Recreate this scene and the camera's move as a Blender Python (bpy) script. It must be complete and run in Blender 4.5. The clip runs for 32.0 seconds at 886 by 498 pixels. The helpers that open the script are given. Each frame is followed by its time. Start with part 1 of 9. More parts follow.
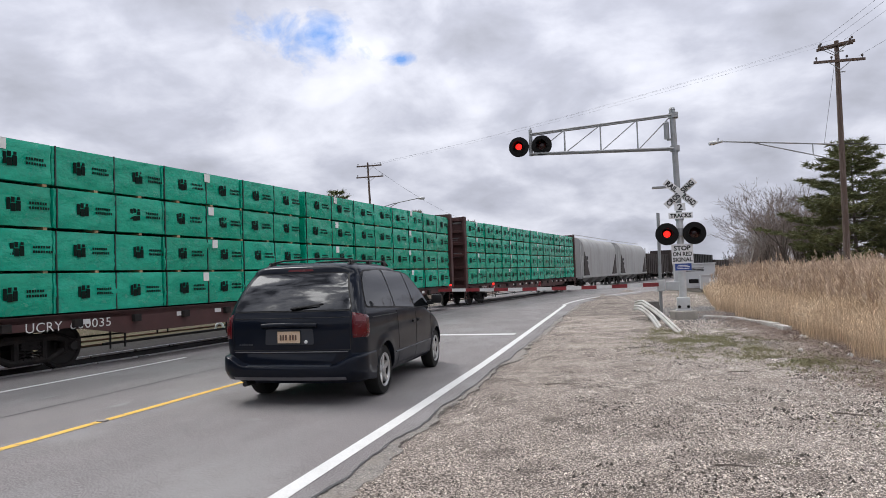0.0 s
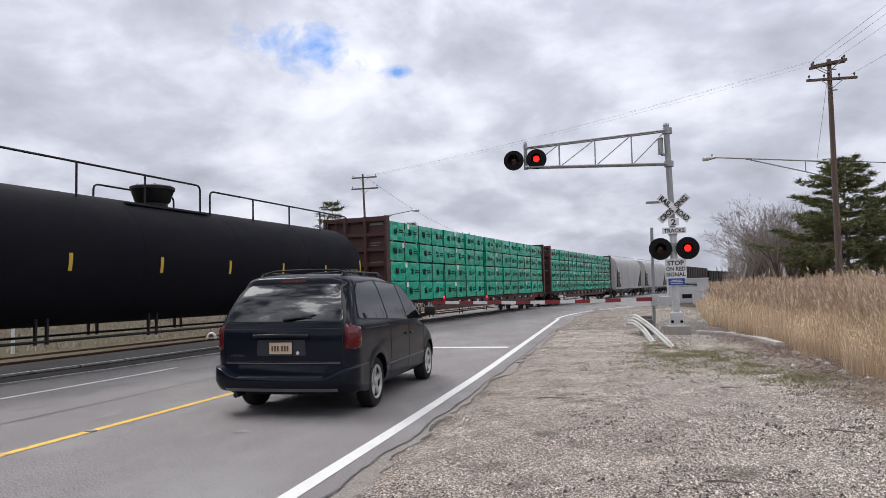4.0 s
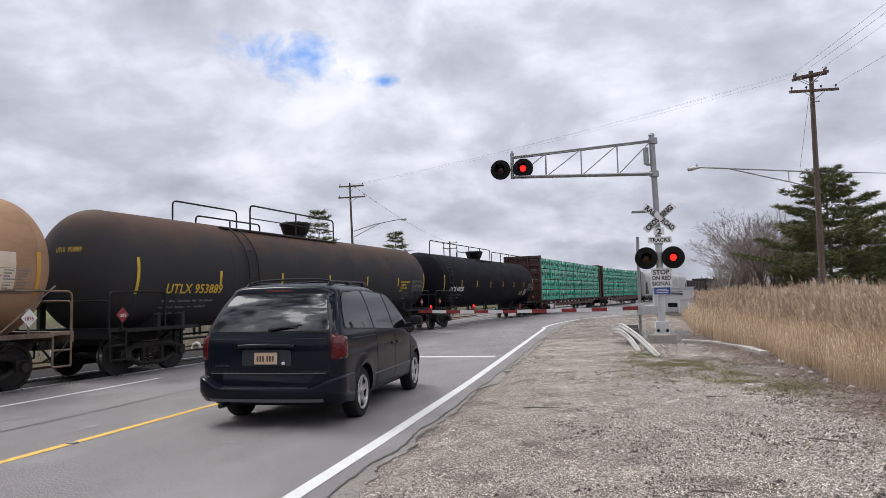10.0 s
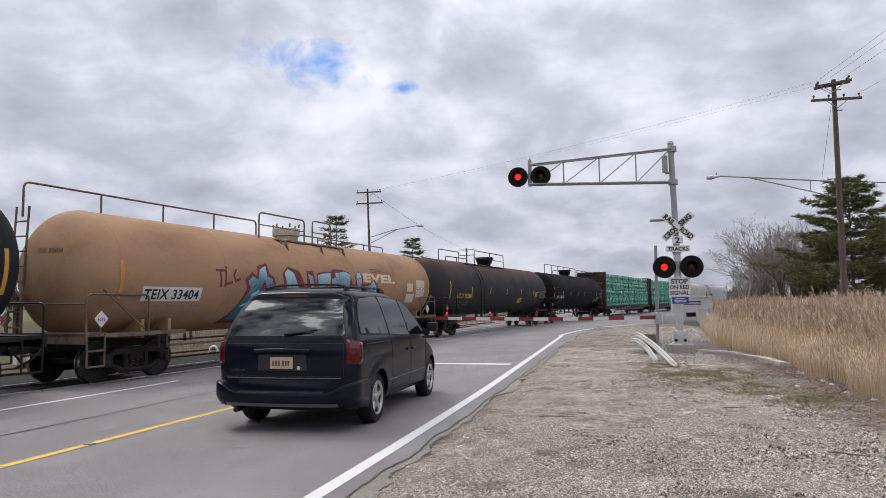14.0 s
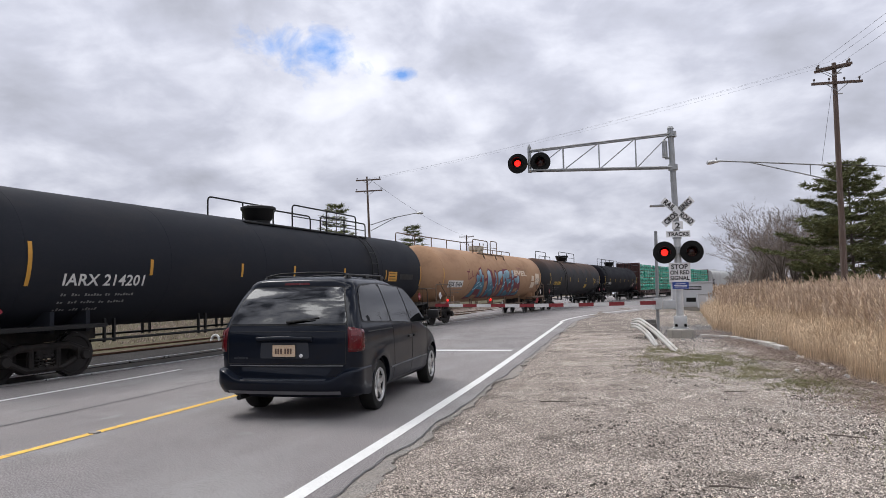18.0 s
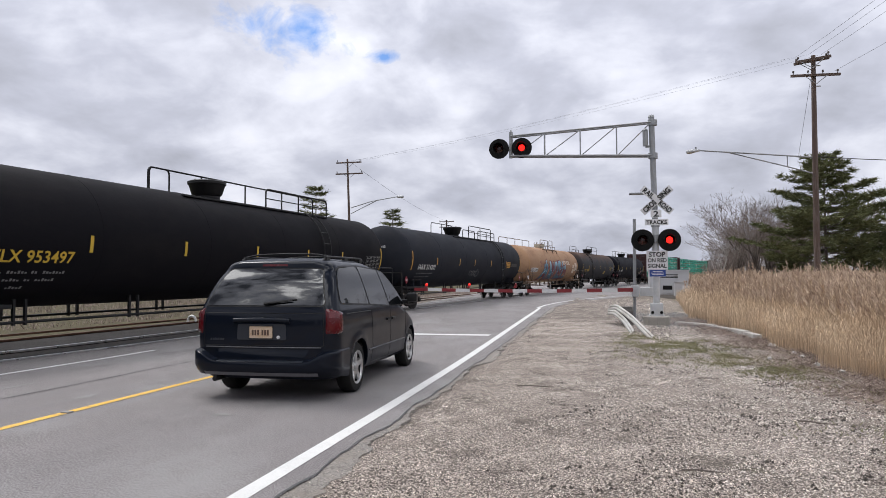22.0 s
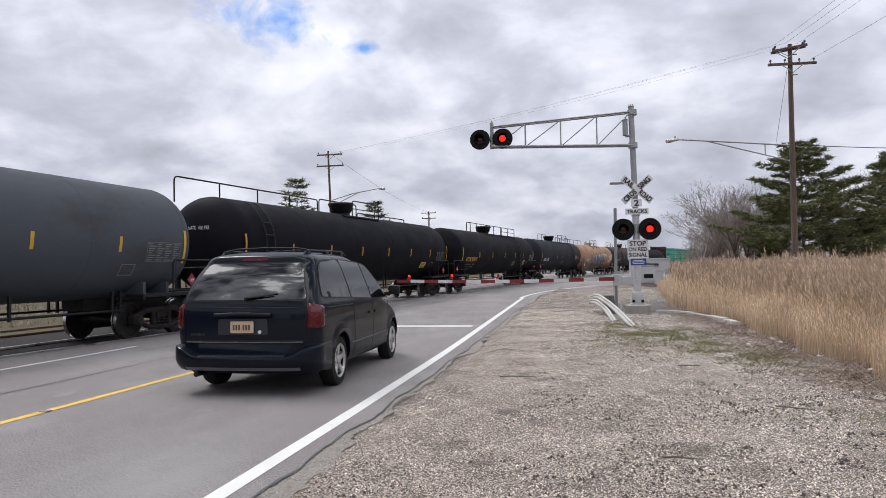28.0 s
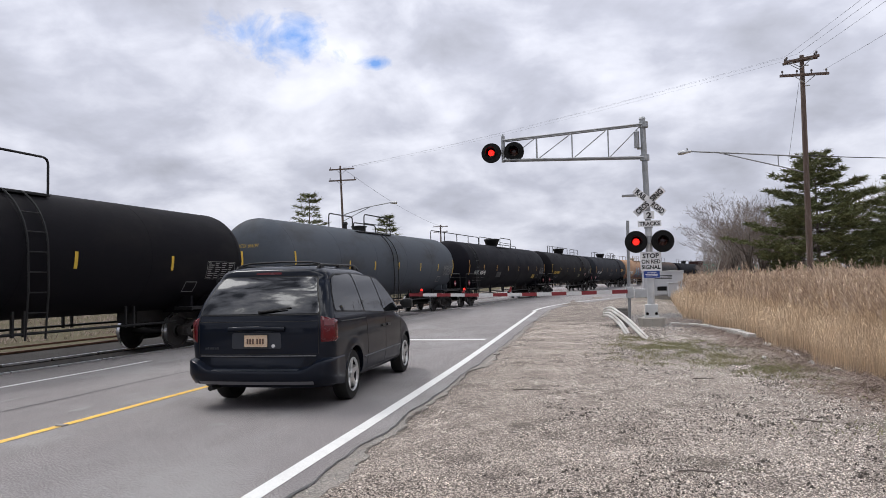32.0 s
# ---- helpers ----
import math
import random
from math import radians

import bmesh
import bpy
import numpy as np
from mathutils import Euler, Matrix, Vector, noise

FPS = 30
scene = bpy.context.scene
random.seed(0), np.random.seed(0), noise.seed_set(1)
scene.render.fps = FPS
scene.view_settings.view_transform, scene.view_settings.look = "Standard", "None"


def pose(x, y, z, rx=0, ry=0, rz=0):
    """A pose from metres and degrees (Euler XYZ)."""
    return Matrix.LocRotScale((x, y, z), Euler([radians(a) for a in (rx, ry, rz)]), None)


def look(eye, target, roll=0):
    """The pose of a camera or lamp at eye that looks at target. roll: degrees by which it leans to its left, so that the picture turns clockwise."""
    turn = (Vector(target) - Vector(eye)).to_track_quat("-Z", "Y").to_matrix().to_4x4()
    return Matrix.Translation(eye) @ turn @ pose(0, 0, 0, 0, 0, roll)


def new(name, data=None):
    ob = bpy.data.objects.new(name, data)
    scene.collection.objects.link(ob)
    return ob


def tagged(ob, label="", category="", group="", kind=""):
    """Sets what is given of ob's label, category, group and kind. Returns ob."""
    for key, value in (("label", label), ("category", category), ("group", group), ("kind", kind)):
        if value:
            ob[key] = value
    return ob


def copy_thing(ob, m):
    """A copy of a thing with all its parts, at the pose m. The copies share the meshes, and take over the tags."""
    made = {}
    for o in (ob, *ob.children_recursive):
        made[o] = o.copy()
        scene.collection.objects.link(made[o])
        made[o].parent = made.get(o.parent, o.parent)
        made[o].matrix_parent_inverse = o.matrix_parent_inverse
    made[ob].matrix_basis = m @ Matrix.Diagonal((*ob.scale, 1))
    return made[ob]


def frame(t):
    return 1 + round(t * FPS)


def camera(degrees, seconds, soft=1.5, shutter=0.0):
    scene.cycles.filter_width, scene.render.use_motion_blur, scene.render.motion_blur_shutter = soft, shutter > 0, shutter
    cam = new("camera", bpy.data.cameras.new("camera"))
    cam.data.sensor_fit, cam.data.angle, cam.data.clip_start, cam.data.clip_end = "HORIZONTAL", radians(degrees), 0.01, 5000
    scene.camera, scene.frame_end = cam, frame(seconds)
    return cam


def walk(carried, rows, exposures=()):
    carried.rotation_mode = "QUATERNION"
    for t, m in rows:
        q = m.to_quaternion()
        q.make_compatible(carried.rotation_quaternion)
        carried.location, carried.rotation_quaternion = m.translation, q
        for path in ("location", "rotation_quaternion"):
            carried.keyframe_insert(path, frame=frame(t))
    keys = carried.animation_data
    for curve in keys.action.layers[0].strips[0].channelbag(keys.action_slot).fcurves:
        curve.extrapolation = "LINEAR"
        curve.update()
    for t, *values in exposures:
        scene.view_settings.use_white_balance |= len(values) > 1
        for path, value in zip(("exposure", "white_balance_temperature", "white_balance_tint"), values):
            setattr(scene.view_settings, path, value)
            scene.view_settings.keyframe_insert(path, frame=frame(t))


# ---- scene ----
cam = camera(65.5, 32.0, soft=0.85)
PATH = [
    (0, (-0.035, -0.012, 1.553), (-0.535, 1.922, 1.649), -1.80),
    (0.5, (-0.023, -0.011, 1.553), (-0.515, 1.925, 1.657), -1.83),
    (1, (-0.026, -0.010, 1.547), (-0.516, 1.927, 1.657), -1.71),
    (1.5, (-0.024, -0.011, 1.558), (-0.512, 1.925, 1.676), -1.61),
    (2, (-0.019, -0.021, 1.561), (-0.505, 1.914, 1.694), -1.55),
    (2.5, (-0.025, -0.011, 1.556), (-0.508, 1.925, 1.694), -1.32),
    (3, (-0.023, -0.013, 1.553), (-0.506, 1.923, 1.688), -1.22),
    (3.5, (-0.027, -0.009, 1.550), (-0.510, 1.928, 1.681), -1.17),
    (5.5, (-0.031, 0.007, 1.557), (-0.509, 1.944, 1.693), -1.57),
    (6, (-0.033, -0.001, 1.565), (-0.509, 1.938, 1.698), -1.75),
    (6.5, (-0.015, -0.005, 1.558), (-0.484, 1.934, 1.689), -2.06),
    (7, (-0.018, 0.008, 1.556), (-0.478, 1.950, 1.687), -2.24),
    (7.5, (-0.016, 0.002, 1.559), (-0.471, 1.946, 1.688), -2.14),
    (8, (-0.019, 0.009, 1.561), (-0.466, 1.954, 1.692), -2.09),
    (8.5, (-0.006, 0.002, 1.556), (-0.448, 1.948, 1.692), -1.99),
    (9, (-0.016, 0.015, 1.561), (-0.455, 1.961, 1.704), -1.75),
    (9.5, (-0.019, 0.008, 1.562), (-0.461, 1.952, 1.713), -1.49),
    (10, (-0.023, 0.004, 1.562), (-0.468, 1.947, 1.718), -1.23),
    (10.5, (-0.016, -0.009, 1.571), (-0.463, 1.934, 1.731), -1.15),
    (11, (-0.016, -0.006, 1.568), (-0.460, 1.937, 1.734), -1.27),
    (11.5, (-0.010, -0.005, 1.568), (-0.450, 1.938, 1.742), -1.42),
    (12, (-0.011, 0.001, 1.569), (-0.456, 1.942, 1.753), -1.41),
    (12.5, (-0.025, -0.004, 1.571), (-0.485, 1.932, 1.767), -1.20),
    (13, (-0.020, -0.008, 1.567), (-0.494, 1.925, 1.765), -0.93),
    (13.5, (-0.015, -0.002, 1.569), (-0.499, 1.929, 1.758), -0.69),
    (14, (-0.012, 0.006, 1.562), (-0.504, 1.936, 1.738), -0.54),
    (14.5, (-0.014, -0.009, 1.558), (-0.512, 1.921, 1.721), -0.49),
    (16.5, (-0.025, -0.003, 1.557), (-0.520, 1.930, 1.699), -0.65),
    (17, (-0.026, -0.012, 1.561), (-0.528, 1.919, 1.705), -0.77),
    (17.5, (-0.033, -0.002, 1.557), (-0.537, 1.928, 1.701), -0.93),
    (18, (-0.020, -0.009, 1.560), (-0.513, 1.924, 1.699), -1.00),
    (18.5, (-0.030, 0.004, 1.557), (-0.506, 1.942, 1.686), -1.12),
    (19, (-0.016, 0.005, 1.552), (-0.477, 1.948, 1.666), -1.38),
    (19.5, (-0.015, 0.008, 1.555), (-0.465, 1.954, 1.655), -1.41),
    (20, (-0.020, 0.016, 1.555), (-0.469, 1.963, 1.652), -1.13),
    (20.5, (-0.017, 0.008, 1.558), (-0.470, 1.953, 1.654), -0.78),
    (21, (-0.015, 0.021, 1.549), (-0.466, 1.968, 1.644), -0.50),
    (21.5, (-0.019, 0.012, 1.551), (-0.461, 1.960, 1.646), -0.23),
    (22, (-0.024, 0.010, 1.547), (-0.461, 1.959, 1.641), -0.14),
    (22.5, (-0.029, 0.012, 1.543), (-0.467, 1.962, 1.629), -0.20),
    (23, (-0.015, 0.010, 1.545), (-0.449, 1.961, 1.618), -0.31),
    (23.5, (-0.013, 0.020, 1.543), (-0.437, 1.973, 1.608), -0.53),
    (24, (-0.012, 0.023, 1.540), (-0.425, 1.979, 1.603), -0.74),
    (24.5, (0.001, 0.011, 1.541), (-0.404, 1.968, 1.604), -0.78),
    (25, (-0.009, 0.023, 1.546), (-0.411, 1.981, 1.610), -0.72),
    (25.5, (-0.009, 0.024, 1.543), (-0.411, 1.982, 1.609), -0.72),
    (27.5, (0.001, 0.013, 1.546), (-0.390, 1.973, 1.616), -0.96),
    (28, (-0.010, 0.024, 1.558), (-0.398, 1.984, 1.626), -0.91),
    (28.5, (-0.011, 0.024, 1.562), (-0.387, 1.987, 1.627), -1.11),
    (29, (0.009, 0.014, 1.554), (-0.343, 1.982, 1.622), -1.77),
    (29.5, (0.016, 0.023, 1.552), (-0.321, 1.993, 1.626), -2.47),
    (30, (0.021, 0.020, 1.553), (-0.321, 1.988, 1.633), -2.71),
    (30.5, (0.011, 0.009, 1.554), (-0.355, 1.973, 1.643), -2.38),
    (31, (-0.004, 0.021, 1.550), (-0.396, 1.980, 1.646), -1.88),
    (31.5, (-0.005, 0.009, 1.552), (-0.416, 1.964, 1.654), -1.47),
    (32, (-0.012, 0.003, 1.553), (-0.433, 1.955, 1.661), -1.19),]
walk(cam, [(t, look(eye, target, roll)) for t, eye, target, roll in PATH], exposures=((0, 0.0), (10.0, -0.03), (12.5, -0.09), (13.5, -0.09), (17.0, -0.02), (32, 0.0)))

# ---- world and light ----
SUN_AZ, SUN_EL = radians(-62), radians(54)   # azimuth from +y towards +x


def build_world():
    world = bpy.data.worlds.new("overcast_sky")
    world.use_nodes = True
    scene.world = world
    nt = world.node_tree
    nt.nodes.clear()
    N, L = nt.nodes.new, nt.links.new
    out, bg = N("ShaderNodeOutputWorld"), N("ShaderNodeBackground")
    sky = N("ShaderNodeTexSky")
    sky.sky_type, sky.sun_disc = "NISHITA", False
    sky.sun_elevation, sky.sun_rotation = SUN_EL, SUN_AZ
    tc, sep = N("ShaderNodeTexCoord"), N("ShaderNodeSeparateXYZ")
    L(tc.outputs["Generated"], sep.inputs[0])

    def math_node(op, a, b=None, clamp=False):
        n = N("ShaderNodeMath")
        n.operation, n.use_clamp = op, clamp
        for k, v in enumerate((a, b)):
            if v is None:
                continue
            if isinstance(v, (int, float)):
                n.inputs[k].default_value = v
            else:
                L(v, n.inputs[k])
        return n.outputs[0]

    # cloud deck: the direction laid on a flat layer overhead
    zz = math_node("ADD", math_node("ABSOLUTE", sep.outputs["Z"]), 0.40)
    comb = N("ShaderNodeCombineXYZ")
    L(math_node("DIVIDE", sep.outputs["X"], zz), comb.inputs[0])
    L(math_node("DIVIDE", sep.outputs["Y"], zz), comb.inputs[1])

    def noise_tex(vec, scale, detail, rough, dist=0.0):
        n = N("ShaderNodeTexNoise")
        n.inputs["Scale"].default_value, n.inputs["Detail"].default_value = scale, detail
        n.inputs["Roughness"].default_value, n.inputs["Distortion"].default_value = rough, dist
        L(vec, n.inputs["Vector"])
        return n.outputs["Fac"]

    big = noise_tex(comb.outputs[0], 1.9, 6, 0.52, 0.35)
    fine = noise_tex(comb.outputs[0], 5.6, 6, 0.54, 0.25)
    mixed = math_node("ADD", math_node("MULTIPLY", big, 0.68), math_node("MULTIPLY", fine, 0.32))
    # overhead the deck is seen square on and its light and dark masses stand out more
    gain = math_node("ADD", math_node("MULTIPLY", math_node("POWER", math_node("ABSOLUTE", sep.outputs["Z"]), 4.0), 11.0), 1.0)
    mixed = math_node("ADD", math_node("MULTIPLY", math_node("SUBTRACT", mixed, 0.475), gain), 0.475)
    # overhead the deck is drawn out into bands across the road
    band = N("ShaderNodeVectorMath")
    band.operation = "MULTIPLY"
    L(comb.outputs[0], band.inputs[0])
    band.inputs[1].default_value = (3.0, 9.5, 1.0)
    streak = math_node("MULTIPLY", math_node("SUBTRACT", noise_tex(band.outputs[0], 1.0, 7, 0.62, 0.6), 0.5), math_node("MULTIPLY", math_node("POWER", math_node("ABSOLUTE", sep.outputs["Z"]), 4.0), 1.7))
    mixed = math_node("ADD", mixed, streak)
    ramp = N("ShaderNodeValToRGB")
    ramp.color_ramp.elements[0].position, ramp.color_ramp.elements[0].color = 0.36, (0.42, 0.435, 0.505, 1)
    ramp.color_ramp.elements[1].position, ramp.color_ramp.elements[1].color = 0.585, (0.815, 0.835, 0.935, 1)
    mid = ramp.color_ramp.elements.new(0.47)
    mid.color = (0.56, 0.58, 0.68, 1)
    for at, colour in ((0.20, (0.13, 0.135, 0.17, 1)), (0.68, (0.95, 0.96, 1.03, 1)), (0.85, (3.2, 3.2, 3.25, 1))):
        ramp.color_ramp.elements.new(at).color = colour
    L(mixed, ramp.inputs[0])
    # a torn gap in the clouds where the blue shows
    gap_sum = None
    for gx, gy, gz, width in GAPS:
        away = N("ShaderNodeVectorMath")
        away.operation = "SUBTRACT"
        L(tc.outputs["Generated"], away.inputs[0])
        away.inputs[1].default_value = Vector((gx, gy, gz)).normalized()
        flat = N("ShaderNodeVectorMath")
        flat.operation = "MULTIPLY"
        L(away.outputs[0], flat.inputs[0])
        flat.inputs[1].default_value = (1.0, 1.0, 2.3)
        d = N("ShaderNodeVectorMath")
        d.operation = "LENGTH"
        L(flat.outputs[0], d.inputs[0])
        near = math_node("SUBTRACT", 1.0, math_node("DIVIDE", d.outputs["Value"], width), True)
        gap_sum = near if gap_sum is None else math_node("MAXIMUM", gap_sum, near)
    wisps = noise_tex(tc.outputs["Generated"], 17.0, 6, 0.6, 0.4)
    torn = math_node("SUBTRACT", math_node("ADD", math_node("MULTIPLY", gap_sum, 1.3), math_node("MULTIPLY", wisps, 2.2)), 1.60)
    hole = math_node("MULTIPLY", torn, 1.5, True)
    blue = N("ShaderNodeMixRGB")
    blue.blend_type = "MULTIPLY"
    blue.inputs[0].default_value = 1.0
    L(sky.outputs[0], blue.inputs[1])
    blue.inputs[2].default_value = (0.036, 0.075, 0.125, 1)
    both = N("ShaderNodeMixRGB")
    L(math_node("MULTIPLY", hole, 0.85), both.inputs[0])
    L(ramp.outputs[0], both.inputs[1])
    L(blue.outputs[0], both.inputs[2])
    # the deck looks thicker and duller towards the horizon
    low = N("ShaderNodeMapRange")
    for k, v in ((1, 0.02), (2, 0.34), (3, 0.76), (4, 1.0)):
        low.inputs[k].default_value = v
    L(math_node("ABSOLUTE", sep.outputs["Z"]), low.inputs[0])
    dull = N("ShaderNodeMixRGB")
    dull.blend_type = "MULTIPLY"
    dull.inputs[0].default_value = 1.0
    L(both.outputs[0], dull.inputs[1])
    L(low.outputs[0], dull.inputs[2])
    L(dull.outputs[0], bg.inputs["Color"])
    bg.inputs["Strength"].default_value = 1.18
    L(bg.outputs[0], out.inputs["Surface"])


GAPS = ((-0.415, 0.845, 0.336, 0.13), (-0.285, 0.905, 0.312, 0.038))
build_world()
sun_data = bpy.data.lights.new("sun", "SUN")
sun_data.energy, sun_data.angle, sun_data.color = 1.35, radians(18), (1.0, 0.965, 0.93)
sun = new("sun", sun_data)
sun_way = Vector((math.sin(SUN_AZ) * math.cos(SUN_EL), math.cos(SUN_AZ) * math.cos(SUN_EL), math.sin(SUN_EL)))
sun.matrix_world = look(sun_way * 60, (0, 0, 0))

# ---- materials ----


def material(name, base, second=None, rough=0.6, metal=0.0, scale=4.0, fine=40.0, amount=0.5, bump=0.0, bump_scale=60.0, dirt=None, dirt_scale=1.2,
             dirt_amount=0.0, per_object=0.0, per_island=0.0, stretch=(1, 1, 1), coat=0.0, emit=None, strength=0.0, spec=0.5, coords="Object", contrast=0.25, transmission=0.0, rough_var=0.1, grain_span=0.2):
    """A procedural surface: two colours mixed by coarse and fine noise, optional dirt, gloss variation and relief."""
    m = bpy.data.materials.new(name)
    m.use_nodes = True
    nt = m.node_tree
    b = nt.nodes["Principled BSDF"]
    N, L = nt.nodes.new, nt.links.new
    b.inputs["Metallic"].default_value = metal
    b.inputs["Specular IOR Level"].default_value = spec
    b.inputs["Coat Weight"].default_value = coat
    b.inputs["Coat Roughness"].default_value = 0.06
    b.inputs["Transmission Weight"].default_value = transmission
    if emit:
        b.inputs["Emission Color"].default_value = (*emit, 1)
        b.inputs["Emission Strength"].default_value = strength
    second = second or tuple(c * 0.75 for c in base)
    tc = N("ShaderNodeTexCoord")
    mp = N("ShaderNodeMapping")
    mp.inputs["Scale"].default_value = stretch
    L(tc.outputs[coords], mp.inputs[0])

    def tex(s, detail=5, rr=0.6):
        n = N("ShaderNodeTexNoise")
        n.inputs["Scale"].default_value, n.inputs["Detail"].default_value, n.inputs["Roughness"].default_value = s, detail, rr
        L(mp.outputs[0], n.inputs["Vector"])
        return n.outputs["Fac"]

    def rng(v, lo, hi, a=0.0, z=1.0):
        n = N("ShaderNodeMapRange")
        n.inputs[1].default_value, n.inputs[2].default_value, n.inputs[3].default_value, n.inputs[4].default_value = lo, hi, a, z
        L(v, n.inputs[0])
        return n.outputs[0]

    def mix(f, c1, c2, mode="MIX"):
        n = N("ShaderNodeMixRGB")
        n.blend_type = mode
        for k, v in enumerate((f, c1, c2)):
            if isinstance(v, (int, float)):
                n.inputs[k].default_value = v
            elif isinstance(v, tuple):
                n.inputs[k].default_value = (*v, 1)
            else:
                L(v, n.inputs[k])
        return n.outputs[0]

    coarse = rng(tex(scale), 0.5 - contrast, 0.5 + contrast)
    grain = rng(tex(fine, 3), 0.5 - grain_span, 0.5 + grain_span)
    blend = N("ShaderNodeMath")
    blend.operation = "MULTIPLY_ADD"
    L(grain, blend.inputs[0])
    blend.inputs[1].default_value = 1 - amount
    half = N("ShaderNodeMath")
    half.operation = "MULTIPLY"
    L(coarse, half.inputs[0])
    half.inputs[1].default_value = amount
    L(half.outputs[0], blend.inputs[2])
    colour = mix(blend.outputs[0], tuple(base), tuple(second))
    if dirt:
        spots = rng(tex(dirt_scale, 7, 0.65), 0.48, 0.68, 0.0, dirt_amount)
        colour = mix(spots, colour, tuple(dirt))
    for kind, k in (("obj", per_object), ("isl", per_island)):
        if k:
            if kind == "obj":
                r = N("ShaderNodeObjectInfo").outputs["Random"]
            else:
                r = N("ShaderNodeNewGeometry").outputs["Random Per Island"]
            hs = N("ShaderNodeHueSaturation")
            L(rng(r, 0, 1, 1 - k, 1 + k), hs.inputs["Value"])
            L(rng(r, 0, 1, 0.5 - 0.03 * k, 0.5 + 0.03 * k), hs.inputs["Hue"])
            L(colour, hs.inputs["Color"])
            colour = hs.outputs[0]
    L(colour, b.inputs["Base Color"])
    L(rng(coarse, 0, 1, max(0.0, rough - rough_var), min(1.0, rough + rough_var)), b.inputs["Roughness"])
    if bump:
        bn = N("ShaderNodeBump")
        bn.inputs["Strength"].default_value, bn.inputs["Distance"].default_value = bump, 0.02
        L(tex(bump_scale, 4), bn.inputs["Height"])
        L(bn.outputs[0], b.inputs["Normal"])
    return m


# ---- mesh tools ----


def part(name, bm, mat, parent=None, label="", smooth=None):
    """Links a bmesh as one mesh object, under a thing or a part where one is given."""
    me = bpy.data.meshes.new(name)
    bm.normal_update()
    bm.to_mesh(me)
    bm.free()
    me.materials.append(mat)
    if smooth is not None:
        me.polygons.foreach_set("use_smooth", [True] * len(me.polygons))
        me.set_sharp_from_angle(angle=radians(smooth))
    ob = new(name, me)
    if parent:
        ob.parent = parent
    if label:
        ob["label"] = label
    return ob


def thing(name, label, category, m=None, group="", kind=""):
    ob = new(name)
    ob.empty_display_size = 0.2
    if m is not None:
        ob.matrix_basis = m
    return tagged(ob, label, category, group, kind)


def box(bm, x0, x1, y0, y1, z0, z1, bevel=0.0, m=None):
    r = bmesh.ops.create_cube(bm, size=1.0, matrix=Matrix.Translation(((x0 + x1) / 2, (y0 + y1) / 2, (z0 + z1) / 2)) @ Matrix.Diagonal((abs(x1 - x0), abs(y1 - y0), abs(z1 - z0), 1)))
    vs = r["verts"]
    if bevel:
        es = list({e for v in vs for e in v.link_edges})
        rb = bmesh.ops.bevel(bm, geom=es, offset=bevel, segments=2, affect="EDGES", profile=0.7)
        vs = list({v for f in rb["faces"] for v in f.verts} | {v for v in vs if v.is_valid})
    if m is not None:
        bmesh.ops.transform(bm, matrix=m, verts=[v for v in vs if v.is_valid])
    return bm


def rod(bm, p, q, r0, r1=None, seg=10, caps=True):
    """A round bar from p to q, tapered from r0 to r1."""
    p, q = Vector(p), Vector(q)
    d = q - p
    m = Matrix.Translation((p + q) / 2) @ d.to_track_quat("Z", "Y").to_matrix().to_4x4()
    bmesh.ops.create_cone(bm, cap_ends=caps, segments=seg, radius1=r0, radius2=r0 if r1 is None else r1, depth=d.length, matrix=m)
    return bm


def tube(bm, pts, r, seg=8, closed=False):
    """A bent round bar along points."""
    pts = [Vector(p) for p in pts]
    rings = []
    up = None
    n = len(pts)
    for i, p in enumerate(pts):
        a, b = pts[max(i - 1, 0)], pts[min(i + 1, n - 1)]
        d = (b - a).normalized()
        if up is None:
            up = Vector((0, 0, 1)) if abs(d.z) < 0.9 else Vector((1, 0, 0))
        side = d.cross(up).normalized()
        up = side.cross(d).normalized()
        rr = r[i] if isinstance(r, (list, tuple)) else r
        rings.append([bm.verts.new(p + rr * (math.cos(2 * math.pi * k / seg) * side + math.sin(2 * math.pi * k / seg) * up)) for k in range(seg)])
    for A, B in zip(rings, rings[1:]):
        for k in range(seg):
            bm.faces.new((A[k], A[(k + 1) % seg], B[(k + 1) % seg], B[k]))
    bm.faces.new(rings[0][::-1])
    bm.faces.new(rings[-1])
    return bm


def round_path(pts, r=0.15, n=4):
    """Points with their corners rounded off."""
    pts = [Vector(p) for p in pts]
    out = [pts[0]]
    for a, b, c in zip(pts, pts[1:], pts[2:]):
        u, w = (a - b), (c - b)
        k = min(r, u.length * 0.45, w.length * 0.45)
        s, e = b + u.normalized() * k, b + w.normalized() * k
        for i in range(n + 1):
            t = i / n
            out.append((1 - t) ** 2 * s + 2 * t * (1 - t) * b + t * t * e)
    out.append(pts[-1])
    return out


